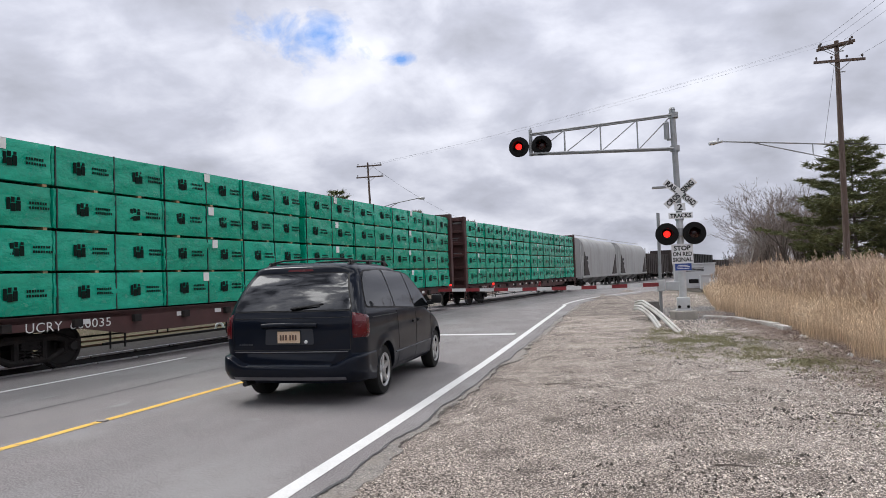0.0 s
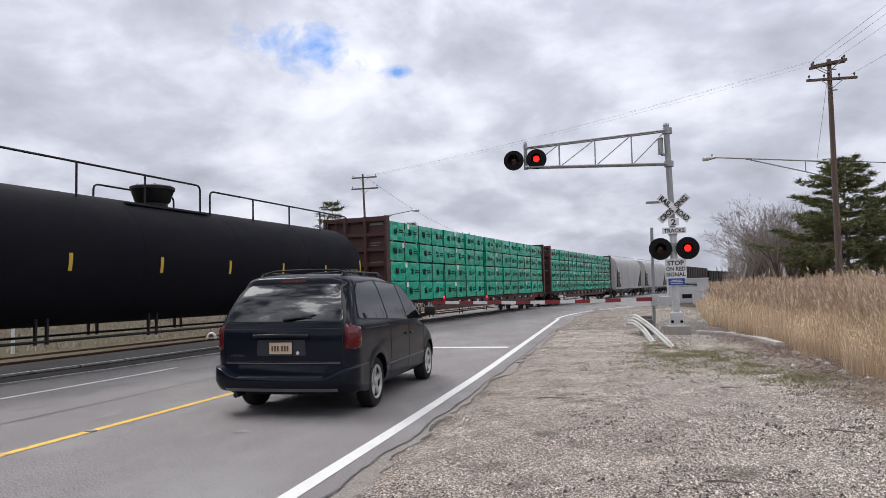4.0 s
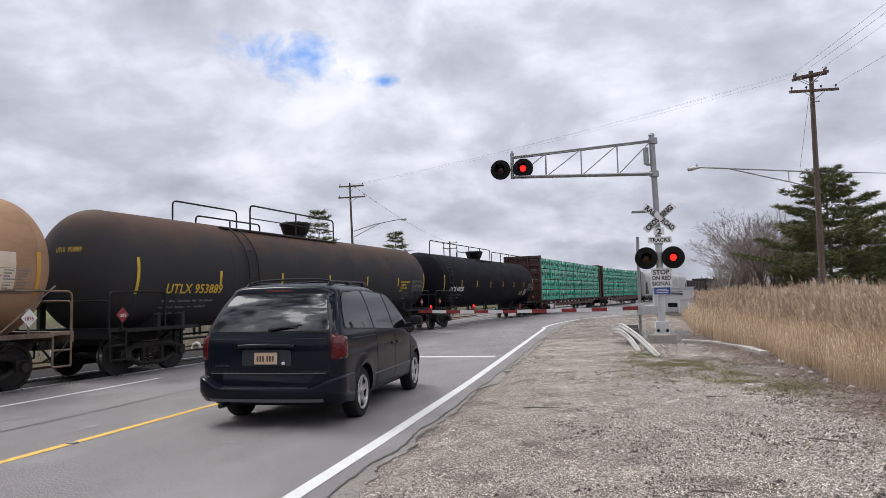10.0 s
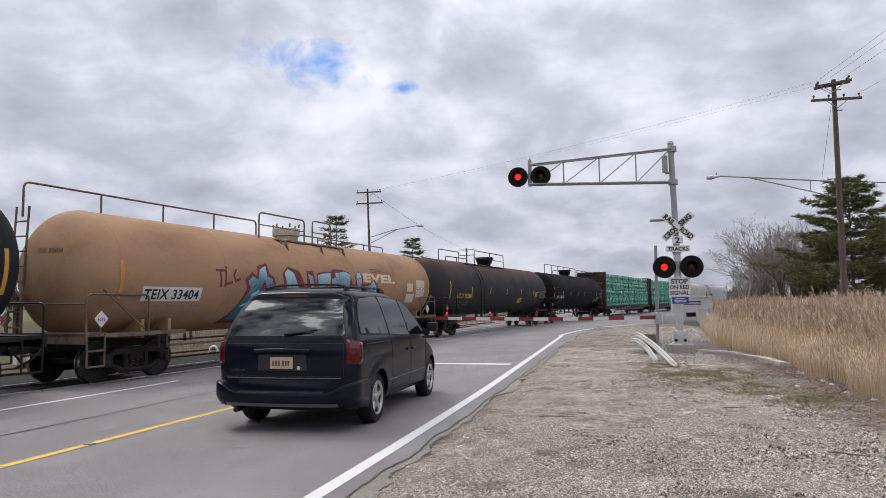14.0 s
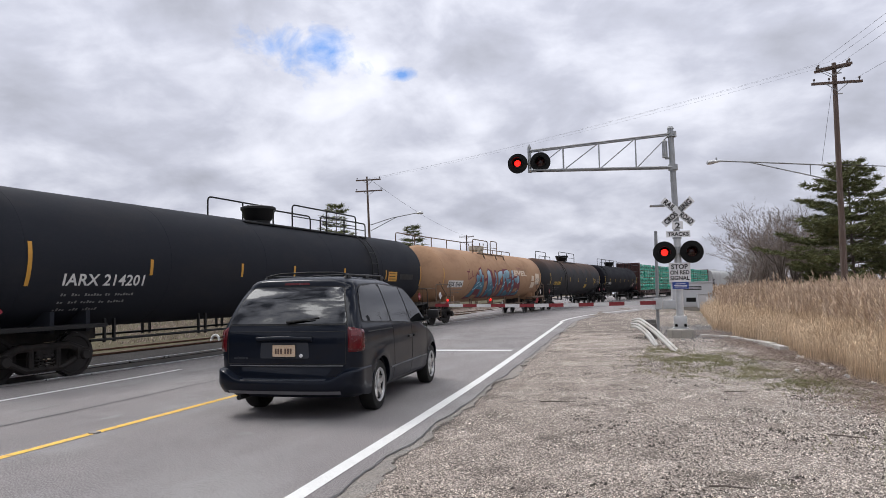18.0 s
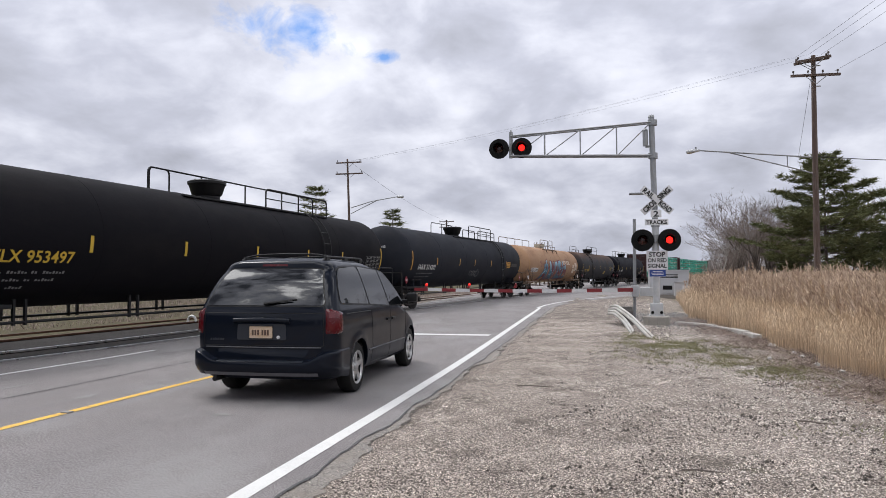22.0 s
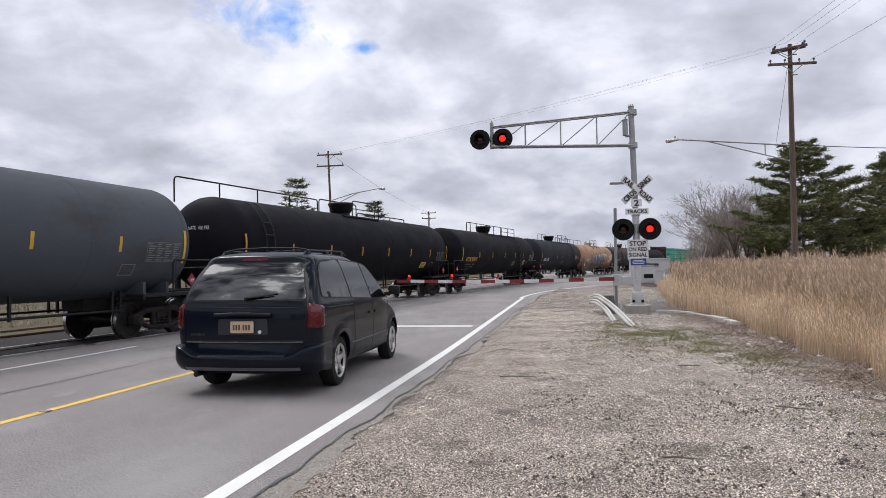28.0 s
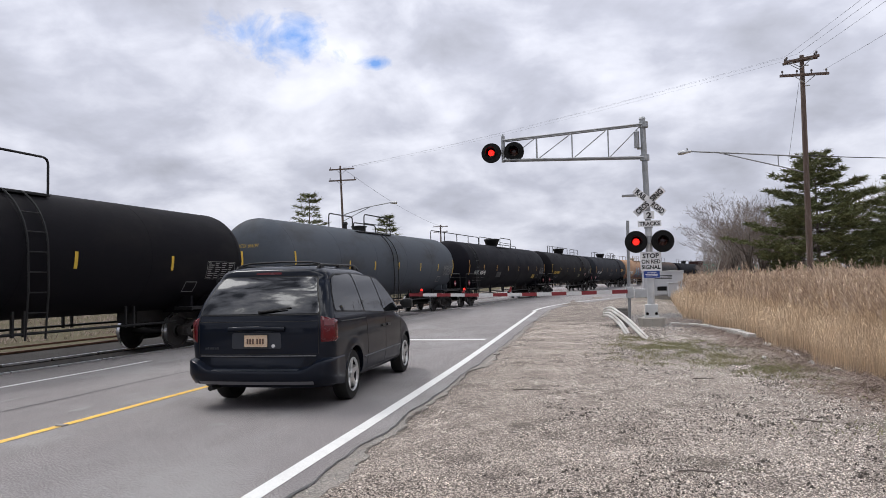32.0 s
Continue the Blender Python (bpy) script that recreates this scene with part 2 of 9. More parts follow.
def lathe(bm, profile, seg=24, m=None, a0=0.0, a1=360.0):
    """Turns a profile of (radius, height) about z; m places it."""
    m = m or Matrix.Identity(4)
    full = abs(a1 - a0) >= 359.9
    n = seg if full else seg + 1
    rings = []
    for r, z in profile:
        if r < 1e-5:
            rings.append([bm.verts.new(m @ Vector((0, 0, z)))] * n)
        else:
            rings.append([bm.verts.new(m @ Vector((r * math.cos(radians(a0 + (a1 - a0) * k / seg)), r * math.sin(radians(a0 + (a1 - a0) * k / seg)), z))) for k in range(n)])
    for A, B in zip(rings, rings[1:]):
        for k in range(seg):
            j = (k + 1) % n
            vs = []
            for v in (A[k], A[j], B[j], B[k]):
                if v not in vs:
                    vs.append(v)
            if len(vs) >= 3:
                bm.faces.new(vs)
    return bm


def letters(text, height, spacing=1.0, extrude=0.0, bold=0.0):
    """The built-in font's outline as vertices and faces, lower left at the origin, in the plane of x and y."""
    cu = bpy.data.curves.new("text", "FONT")
    cu.body, cu.size, cu.space_character, cu.extrude, cu.offset = text, height * 1.38, spacing, extrude, bold
    cu.resolution_u = 3
    ob = bpy.data.objects.new("text", cu)
    me = bpy.data.meshes.new_from_object(ob)
    vs = [v.co.copy() for v in me.vertices]
    fs = [tuple(p.vertices) for p in me.polygons]
    bpy.data.objects.remove(ob)
    bpy.data.curves.remove(cu)
    bpy.data.meshes.remove(me)
    x0 = min(v.x for v in vs)
    return [v - Vector((x0, 0, 0)) for v in vs], fs, max(v.x for v in vs) - x0


def add_shape(bm, vs, fs, place):
    made = [bm.verts.new(place(v)) for v in vs]
    for f in fs:
        try:
            bm.faces.new([made[i] for i in f])
        except ValueError:
            pass


def flat_text(bm, text, height, m, centre=True, spacing=1.0, width=None, bold=0.0):
    """Text laid in the plane of x and y of m."""
    vs, fs, w = letters(text, height, spacing, bold=bold)
    k = width / w if width else 1.0
    off = w * k / 2 if centre else 0
    add_shape(bm, vs, fs, lambda v: m @ Vector((v.x * k - off, v.y, 0)))


def fresh():
    return bmesh.new()


FACING = Matrix.Rotation(radians(90), 4, "X")   # a sheet's x, y stand up as x, z, seen from -y

# ---- plan ----
# x to the right of the road, y along it, z up. Lane 3.6 m; the ground climbs gently to the crossing.


def ground_z(y):
    d = min(max(y - 12.0, 0.0), 120.0)
    return 0.0108 * (math.sqrt(d * d + 4.0) - 2.0)


def track_x(y):
    """The centre line of the near track."""
    d = min(max(y - 14.0, -26.0), 90.0)
    x = -11.98 + 0.1102 * d + 0.001103 * d * d - 0.0000055 * d ** 3
    if y > 104.0:
        x += (y - 104.0) * 0.1749
    if y > 75.0:
        x += 0.0013 * (min(y, 200.0) - 75.0) ** 2 + max(0.0, y - 200.0) * 0.325
    if y < -12.0:
        x += (y + 12.0) * 0.0417
    return x


TRACK_Y = [-150.0 + 0.5 * k for k in range(1100)]
TRACK_S = [0.0]
for a, b in zip(TRACK_Y, TRACK_Y[1:]):
    TRACK_S.append(TRACK_S[-1] + math.hypot(b - a, track_x(b) - track_x(a)))
ZERO_S = float(np.interp(14.0, TRACK_Y, TRACK_S))


def on_track(s):
    y = float(np.interp(s + ZERO_S, TRACK_S, TRACK_Y))
    return Vector((track_x(y), y, ground_z(y) + 0.02))


def ease(a, b, t):
    u = min(1.0, max(0.0, (t - a) / (b - a)))
    return u * u * (3 - 2 * u)


# the train pulls a little harder between 3 and 16 s
PULL_T = [0.02 * k for k in range(1651)]
PULL = [0.0]
for t in PULL_T[:-1]:
    PULL.append(PULL[-1] + 0.02 * 0.24 * ease(3.0, 6.0, t) * (1 - ease(12.5, 16.0, t)))


def advance(t):
    """How far the train has come along the track."""
    u = t - 16.0
    return 4.808 * u + 0.03415 * u * u + 0.000208 * u ** 3 - 0.0000628 * u ** 4 + float(np.interp(t, PULL_T, PULL))


ROAD_RIGHT, ROAD_LEFT = -2.27, -10.25

MAT_ASPHALT = material("worn_asphalt", (0.102, 0.093, 0.095), (0.315, 0.293, 0.292), rough=0.85, scale=0.8, fine=85, grain_span=0.08, amount=0.30, bump=0.5, bump_scale=260,
                       dirt=(0.31, 0.305, 0.305), dirt_scale=0.7, dirt_amount=0.5, spec=0.3, stretch=(1.0, 0.5, 1.0))
MAT_LINE_W = material("white_road_paint", (0.74, 0.74, 0.73), (0.52, 0.52, 0.51), rough=0.7, scale=1.5, fine=90, amount=0.4, bump=0.2, bump_scale=250, dirt=(0.25, 0.25, 0.25), dirt_scale=14, dirt_amount=0.16)
MAT_LINE_Y = material("yellow_road_paint", (0.82, 0.50, 0.06), (0.62, 0.37, 0.06), rough=0.7, scale=1.5, fine=90, amount=0.4, bump=0.2, bump_scale=250, dirt=(0.2, 0.17, 0.12), dirt_scale=7, dirt_amount=0.65)
MAT_SCUFF = material("scraped_asphalt", (0.265, 0.258, 0.256), (0.20, 0.193, 0.192), rough=0.85, scale=6, fine=60, amount=0.4, dirt=(0.18, 0.175, 0.17), dirt_scale=5, dirt_amount=0.9)
MAT_CRACK = material("broken_asphalt_edge", (0.07, 0.07, 0.072), (0.11, 0.11, 0.11), rough=0.95, scale=3, fine=80, bump=0.8, bump_scale=90)

MAT_CRUMB = material("crumbled_asphalt", (0.13, 0.12, 0.112), (0.40, 0.37, 0.34), rough=0.95, scale=1.4, fine=70, grain_span=0.07, amount=0.30, bump=0.8, bump_scale=150, dirt=(0.30, 0.265, 0.235), dirt_scale=3, dirt_amount=0.7, spec=0.2)


def ground_material():
    """Pale crushed limestone by the road, dirt and dry grass further off, sparse green."""
    m = material("gravel_ground", (0.49, 0.425, 0.378), (0.27, 0.229, 0.20), rough=0.95, scale=0.5, fine=26, amount=0.35, bump=0.0, bump_scale=45,
                 dirt=(0.12, 0.10, 0.088), dirt_scale=0.9, dirt_amount=0.85, spec=0.15, contrast=0.22)
    nt = m.node_tree
    N, L = nt.nodes.new, nt.links.new
    b = nt.nodes["Principled BSDF"]
    old = b.inputs["Base Color"].links[0].from_socket
    tc, sep = N("ShaderNodeTexCoord"), N("ShaderNodeSeparateXYZ")
    L(tc.outputs["Object"], sep.inputs[0])

    def node(op, a, c=None, clamp=False):
        n = N("ShaderNodeMath")
        n.operation, n.use_clamp = op, clamp
        for k, v in enumerate((a, c)):
            if isinstance(v, (int, float)):
                n.inputs[k].default_value = v
            elif v is not None:
                L(v, n.inputs[k])
        return n.outputs[0]

    def tex(s, d=6):
        n = N("ShaderNodeTexNoise")
        n.inputs["Scale"].default_value, n.inputs["Detail"].default_value = s, d
        L(tc.outputs["Object"], n.inputs["Vector"])
        return n.outputs["Fac"]

    def blend(f, a, c):
        n = N("ShaderNodeMixRGB")
        L(f, n.inputs[0])
        for k, v in ((1, a), (2, c)):
            if isinstance(v, tuple):
                n.inputs[k].default_value = (*v, 1)
            else:
                L(v, n.inputs[k])
        return n.outputs[0]

    X, Y = sep.outputs["X"], sep.outputs["Y"]
    # single pale and dark stones
    vor = N("ShaderNodeTexVoronoi")
    vor.inputs["Scale"].default_value = 62.0
    L(tc.outputs["Object"], vor.inputs["Vector"])
    stone = N("ShaderNodeMapRange")
    stone.inputs[3].default_value, stone.inputs[4].default_value = 0.28, 1.6
    sp = N("ShaderNodeSeparateColor")
    L(vor.outputs["Color"], sp.inputs[0])
    L(sp.outputs[0], stone.inputs[0])
    tint = N("ShaderNodeMixRGB")
    tint.blend_type, tint.inputs[0].default_value = "MULTIPLY", 0.85
    L(old, tint.inputs[1])
    L(stone.outputs[0], tint.inputs[2])
    colour = tint.outputs[0]
    # joints between proud chips: earth, and the gaps' shade painted into the colour
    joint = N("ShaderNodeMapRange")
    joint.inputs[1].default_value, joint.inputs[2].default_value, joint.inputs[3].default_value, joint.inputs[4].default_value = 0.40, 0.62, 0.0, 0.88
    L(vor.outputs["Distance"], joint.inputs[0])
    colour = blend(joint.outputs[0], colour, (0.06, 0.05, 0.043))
    relief = N("ShaderNodeBump")
    relief.invert = True
    relief.inputs["Strength"].default_value, relief.inputs["Distance"].default_value = 1.0, 0.010
    L(vor.outputs["Distance"], relief.inputs["Height"])
    L(relief.outputs[0], b.inputs["Normal"])
    # dry grass and dirt away from the verge, both sides
    n1 = tex(0.35)
    off_road = node("MULTIPLY", node("SUBTRACT", Y, 7.0), 0.2, True)
    right = node("MULTIPLY", node("SUBTRACT", node("ADD", X, node("MULTIPLY", n1, 5.0)), 6.6), 0.8, True)
    left = node("MULTIPLY", node("SUBTRACT", node("SUBTRACT", node("MULTIPLY", n1, 1.5), X), 14.0), 0.8, True)
    colour = blend(right, colour, (0.20, 0.155, 0.09))
    colour = blend(left, colour, (0.085, 0.073, 0.043))
    far = node("MULTIPLY", node("SUBTRACT", node("SUBTRACT", node("MULTIPLY", n1, 6.0), X), 36.0), 0.2, True)
    colour = blend(far, colour, (0.11, 0.13, 0.045))
    # trodden earth between the gravel and the reeds
    earth = node("MULTIPLY", node("SUBTRACT", node("ADD", node("MULTIPLY", tex(1.3), 3.2), node("MULTIPLY", X, 0.45)), 2.35), 1.1, True)
    colour = blend(node("MULTIPLY", node("MULTIPLY", earth, off_road), 0.7), colour, (0.20, 0.17, 0.14))
    # thin green patches on the verge
    patch = node("MULTIPLY", node("SUBTRACT", tex(0.9), 0.60), 7.0, True)
    near = node("MULTIPLY", node("SUBTRACT", X, 0.6), 1.0, True)
    colour = blend(node("MULTIPLY", node("MULTIPLY", patch, near), 0.5), colour, (0.12, 0.13, 0.06))
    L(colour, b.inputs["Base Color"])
    return m


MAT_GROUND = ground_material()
# dark ballast, with the shade under the train put into the same colour
MAT_BALLAST = material("dark_ballast_and_shade", (0.038, 0.033, 0.03), (0.018, 0.017, 0.016), rough=0.95, scale=1.0, fine=30, amount=0.3, bump=1.0, bump_scale=28, spec=0.2)
MAT_RAIL = material("rail_steel", (0.04, 0.03, 0.026), (0.025, 0.02, 0.018), rough=0.6, metal=0.6, scale=3, fine=60)
MAT_RAILTOP = material("polished_rail_head", (0.55, 0.55, 0.56), (0.45, 0.45, 0.46), rough=0.32, metal=1.0, scale=3, fine=50)
MAT_RUST = material("rusty_rail", (0.13, 0.06, 0.035), (0.07, 0.035, 0.025), rough=0.8, metal=0.2, scale=3, fine=60)


def strip(name, x_of_left, x_of_right, y0, y1, lift, mat, step=1.5, thick=0.0, label="", parent=None, jag=0.0, seed=1):
    """A band that lies on the ground between two curves of x against y."""
    rnd = random.Random(seed)
    bm = fresh()
    n = max(2, int((y1 - y0) / step))
    prev = None
    for k in range(n + 1):
        y = y0 + (y1 - y0) * k / n
        a, b, z = x_of_left(y), x_of_right(y), ground_z(y) + lift
        if jag:
            b += rnd.uniform(-jag, jag)
        row = [bm.verts.new((a, y, z)), bm.verts.new((b, y, z)), bm.verts.new((b, y, z - thick)), bm.verts.new((a, y, z - thick))] if thick else [bm.verts.new((a, y, z)), bm.verts.new((b, y, z))]
        if prev:
            if thick:
                for i in range(4):
                    bm.faces.new((prev[i], prev[(i + 1) % 4], row[(i + 1) % 4], row[i]))
            else:
                bm.faces.new((prev[0], prev[1], row[1], row[0]))
        elif thick:
            bm.faces.new(row[::-1])
        prev = row
    if thick:
        bm.faces.new(prev)
    return part(name, bm, mat, parent, label)


def flare(y):
    """How far the right edge of the asphalt swings out at the crossing, with its broken outline."""
    ragged = 0.07 * noise.noise((y * 0.45, 3.1, 0)) + 0.05 * noise.noise((y * 1.6, 7.7, 0)) + 0.02 * noise.noise((y * 6.0, 1.7, 0))
    return ragged + (0.0 if y < 33 else 0.0135 * (y - 33.0) ** 2)


def build_ground():
    bm = fresh()
    xs = [-900, -400, -200, -100, -60, -40, -30, -24, -20, -17.5, -15, -12, -9, -6, -3] + [-2.4 + 0.35 * k for k in range(24)] + [8, 11, 16, 24, 40, 70, 120, 250, 500, 900]
    ys = [-300, -100, -40, -15, -5] + [0.5 * k for k in range(60)] + [30 + 2.5 * k for k in range(40)] + [140, 170, 220, 300, 450, 700, 1200]
    rows = []
    for y in ys:
        row = []
        for x in xs:
            z = ground_z(y) - 0.05
            if x > -2.35 and x < 9 and y < 60:
                z += 0.05 * noise.noise((x * 0.9, y * 0.9, 0)) + 0.03 * noise.noise((x * 2.7, y * 2.7, 5)) + 0.045 - 0.03 * max(0.0, (1.0 - (x + 2.35) / 0.8))
            if x > 3.5:
                z -= min(0.25, (x - 3.5) * 0.08)
            if x < -17:
                z += min(1.2, (-17 - x) * 0.045)
            row.append(bm.verts.new((x, y, z)))
        rows.append(row)
    for A, B in zip(rows, rows[1:]):
        for k in range(len(xs) - 1):
            bm.faces.new((A[k], A[k + 1], B[k + 1], B[k]))
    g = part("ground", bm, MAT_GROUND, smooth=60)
    tagged(g, "pale crushed gravel verge running into dry grass", "ground", kind="structure")

    road = strip("road", lambda y: ROAD_LEFT, lambda y: ROAD_RIGHT + flare(y), -40, 150, 0.0, MAT_ASPHALT, 0.16, 0.12, jag=0.012)
    tagged(road, "worn grey two-lane asphalt road with patched spots", "road", kind="structure")
    apron = strip("road_apron", lambda y: track_x(y) + 0.82, lambda y: ROAD_LEFT - 0.002, -40, 27.0, -0.004, MAT_ASPHALT, 1.0, 0.12)
    tagged(apron, "asphalt shoulder reaching up to the rail", "road", kind="structure")
    edge = strip("road_edge", lambda y: ROAD_RIGHT - 0.012 - 0.03 * max(0.0, noise.noise((y * 1.1, 9.0, 0))) + flare(y), lambda y: ROAD_RIGHT + 0.004 + flare(y), -20, 40, 0.004, MAT_CRACK, 0.07, jag=0.008, seed=3)
    tagged(edge, "thin dark crack along the broken edge of the asphalt", "road edge", kind="structure")
    crumbs = strip("crumbled_shoulder", lambda y: ROAD_RIGHT - 0.02 + flare(y), lambda y: ROAD_RIGHT + 0.13 + flare(y) + 0.22 * noise.noise((y * 0.5, 5.5, 0)) + 0.10 * noise.noise((y * 2.3, 2.5, 0)), -20, 36, -0.008, MAT_CRUMB, 0.07, 0.06, jag=0.03, seed=5)
    tagged(crumbs, "crumbled asphalt and packed grit beside the road", "road shoulder", kind="structure")
    for name, x, w, y0, y1, mat, lab in (("edge_line", -2.56, 0.155, -30, 34.5, MAT_LINE_W, "wide white painted edge line on the asphalt"),
                                         ("centre_line", -6.20, 0.12, -30, 18.4, MAT_LINE_Y, "worn yellow painted centre line"),
                                         ("far_edge_line", -9.82, 0.12, -30, 13.9, MAT_LINE_W, "narrow white painted line along the far lane")):
        ln = strip(name, lambda y: x - w / 2 - 0.010 * max(0, y - 8) * (name == "edge_line"), lambda y: x + w / 2 - 0.010 * max(0, y - 8) * (name == "edge_line"), y0, y1, 0.005, mat, 1.0)
        tagged(ln, lab, "road marking", kind="structure")
    seam = strip("tar_seam", lambda y: -7.78 + 0.05 * noise.noise((y * 0.5, 2, 0)), lambda y: -7.745 + 0.05 * noise.noise((y * 0.5, 2, 0)), -20, 34, 0.005, MAT_CRACK, 0.4, jag=0.012, seed=8)
    tagged(seam, "dark tar seam along the far lane", "road seam", kind="structure")
    rnd = random.Random(77)
    for x, y, lx, ly in ((-6.8, 8.1, 0.10, 0.26), (-8.5, 8.7, 0.06, 0.40), (-4.33, 7.35, 0.14, 0.08), (-7.2, 11.5, 0.05, 0.5)):
        bm = fresh()
        ring = [bm.verts.new((x + lx * math.cos(a) * rnd.uniform(0.5, 1.1), y + ly * math.sin(a) * rnd.uniform(0.5, 1.1), ground_z(y) + 0.005)) for a in [math.tau * k / 14 for k in range(14)]]
        bm.faces.new(ring)
        tagged(part("road_scuff", bm, MAT_SCUFF), "pale scraped patch worn into the asphalt", "road scuff", kind="structure")
    bm = fresh()
    box(bm, -6.23, -6.13, 7.03, 7.13, ground_z(7) + 0.003, ground_z(7) + 0.018, 0.006)
    tagged(part("road_stud", bm, MAT_SCUFF), "small flat reflector stud on the yellow line", "road stud", kind="structure")
    stop = strip("stop_line", lambda y: -6.05, lambda y: -2.95, 18.75, 19.15, 0.006, MAT_LINE_W, 0.2)
    tagged(stop, "white stop line painted across the lane", "road marking", kind="structure")
    curve_line = strip("edge_line", lambda y: -3.03 + 0.0135 * (y - 33.5) ** 2 * 0.9, lambda y: -2.87 + 0.0135 * (y - 33.5) ** 2 * 0.9, 34.5, 52, 0.005, MAT_LINE_W, 0.5)
    tagged(curve_line, "white painted edge line swinging out at the crossing", "road marking", kind="structure")


def build_track(name, offset, head_mat, y0, y1, label, bed=True):
    t = thing(name, label, "railway track", kind="structure")
    for side in (-1, 1):
        off = offset + side * 0.7525
        for nm, half, lo, hi, mat in (("rail", 0.075, -0.16, -0.145, MAT_RAIL), ("rail", 0.01, -0.145, -0.03, MAT_RAIL), ("rail_head", 0.036, -0.03, 0.02, head_mat)):
            strip(nm, lambda y: track_x(y) + off - half, lambda y: track_x(y) + off + half, y0, y1, hi, mat, 2.0, hi - lo, parent=t)
    if bed:
        strip("ballast", lambda y: track_x(y) + offset - 4.3, lambda y: track_x(y) + offset + 0.72, y0, 26, -0.045, MAT_BALLAST, 1.0, 0.1, parent=t)
    return t


build_ground()
build_track("near_track", 0.0, MAT_RAILTOP, -60, 190, "railway track with polished rail heads set flush in the asphalt")
build_track("far_track", -4.2, MAT_RUST, -60, 190, "second railway track with rusty rails in dry dirt", False)

# ---- rail cars ----
# Each car stands on its rail level at z 0; +y is the way it runs, +x the side towards the road.
MAT_TRUCK = material("grimy_cast_steel", (0.018, 0.015, 0.014), (0.009, 0.008, 0.008), rough=0.7, metal=0.0, spec=0.25, scale=4, fine=40, bump=0.3, bump_scale=50, dirt=(0.04, 0.03, 0.024), dirt_scale=5, dirt_amount=0.5)
MAT_WHEEL = material("wheel_steel", (0.018, 0.015, 0.014), (0.010, 0.009, 0.009), rough=0.55, metal=0.0, spec=0.3, scale=5, fine=50)
MAT_TREAD = material("polished_wheel_tread", (0.6, 0.6, 0.61), (0.45, 0.45, 0.46), rough=0.28, metal=1.0, scale=5, fine=50)
MAT_RED_CAR = material("oxide_red_paint", (0.068, 0.022, 0.02), (0.042, 0.015, 0.014), rough=0.65, scale=2, fine=30, bump=0.15, dirt=(0.05, 0.025, 0.02), dirt_scale=2, dirt_amount=0.7)
MAT_WRAP = material("green_lumber_wrap", (0.004, 0.40, 0.25), (0.0, 0.235, 0.145), rough=0.24, scale=2.2, fine=9, amount=0.6, bump=0.9, bump_scale=6, per_object=0.12, spec=0.5, stretch=(1, 1, 1.6))
MAT_INK = material("black_print", (0.002, 0.008, 0.006), (0.003, 0.014, 0.010), spec=0.12, rough=0.7, scale=5, fine=50)
MAT_TAG = material("white_label", (0.75, 0.76, 0.74), (0.6, 0.62, 0.6), rough=0.6, scale=8, fine=60)
MAT_STRAP = material("black_strap", (0.012, 0.02, 0.016), (0.02, 0.03, 0.025), rough=0.5, scale=5, fine=50)
MAT_LUMBER = material("pale_lumber", (0.42, 0.30, 0.17), (0.30, 0.2, 0.11), rough=0.8, scale=6, fine=60)
MAT_WHITE = material("white_lettering", (0.68, 0.68, 0.66), (0.45, 0.45, 0.44), rough=0.7, scale=6, fine=60)
MAT_YELLOW = material("yellow_lettering", (0.62, 0.40, 0.03), (0.42, 0.27, 0.03), rough=0.7, scale=6, fine=60)
MAT_ORANGE = material("faded_orange_stripe", (0.55, 0.28, 0.03), (0.4, 0.2, 0.03), rough=0.6, scale=6, fine=60)
MAT_PLACARD = material("red_placard", (0.24, 0.012, 0.026), (0.15, 0.010, 0.02), rough=0.5, scale=6, fine=60)
MAT_BLACK_PIPE = material("black_painted_steel", (0.008, 0.008, 0.009), (0.013, 0.013, 0.013), spec=0.25, rough=0.5, scale=4, fine=40)
MAT_HOPPER = material("pale_grey_hopper_paint", (0.40, 0.40, 0.395), (0.31, 0.31, 0.305), rough=0.6, scale=0.8, fine=20, dirt=(0.2, 0.17, 0.14), dirt_scale=1.2, dirt_amount=0.4, stretch=(1, 1, 0.3))
MAT_DARKCAR = material("dark_freight_paint_and_bay_shade", (0.035, 0.022, 0.018), (0.02, 0.016, 0.014), rough=0.7, scale=1, fine=20)


def wheelset_mesh():
    bm = fresh()
    turn_x = Matrix.Rotation(radians(90), 4, "Y")
    rod(bm, (-0.95, 0, 0), (0.95, 0, 0), 0.085, seg=12)
    for side in (-1, 1):
        prof = [(0.0, 0.66), (0.12, 0.66), (0.16, 0.69), (0.36, 0.70), (0.38, 0.68), (0.485, 0.68), (0.487, 0.71), (0.458, 0.725), (0.455, 0.81), (0.39, 0.815), (0.37, 0.79), (0.18, 0.78), (0.15, 0.82), (0.0, 0.82)]
        lathe(bm, prof, 28, turn_x if side > 0 else Matrix.Rotation(radians(-90), 4, "Y"))
    return bm


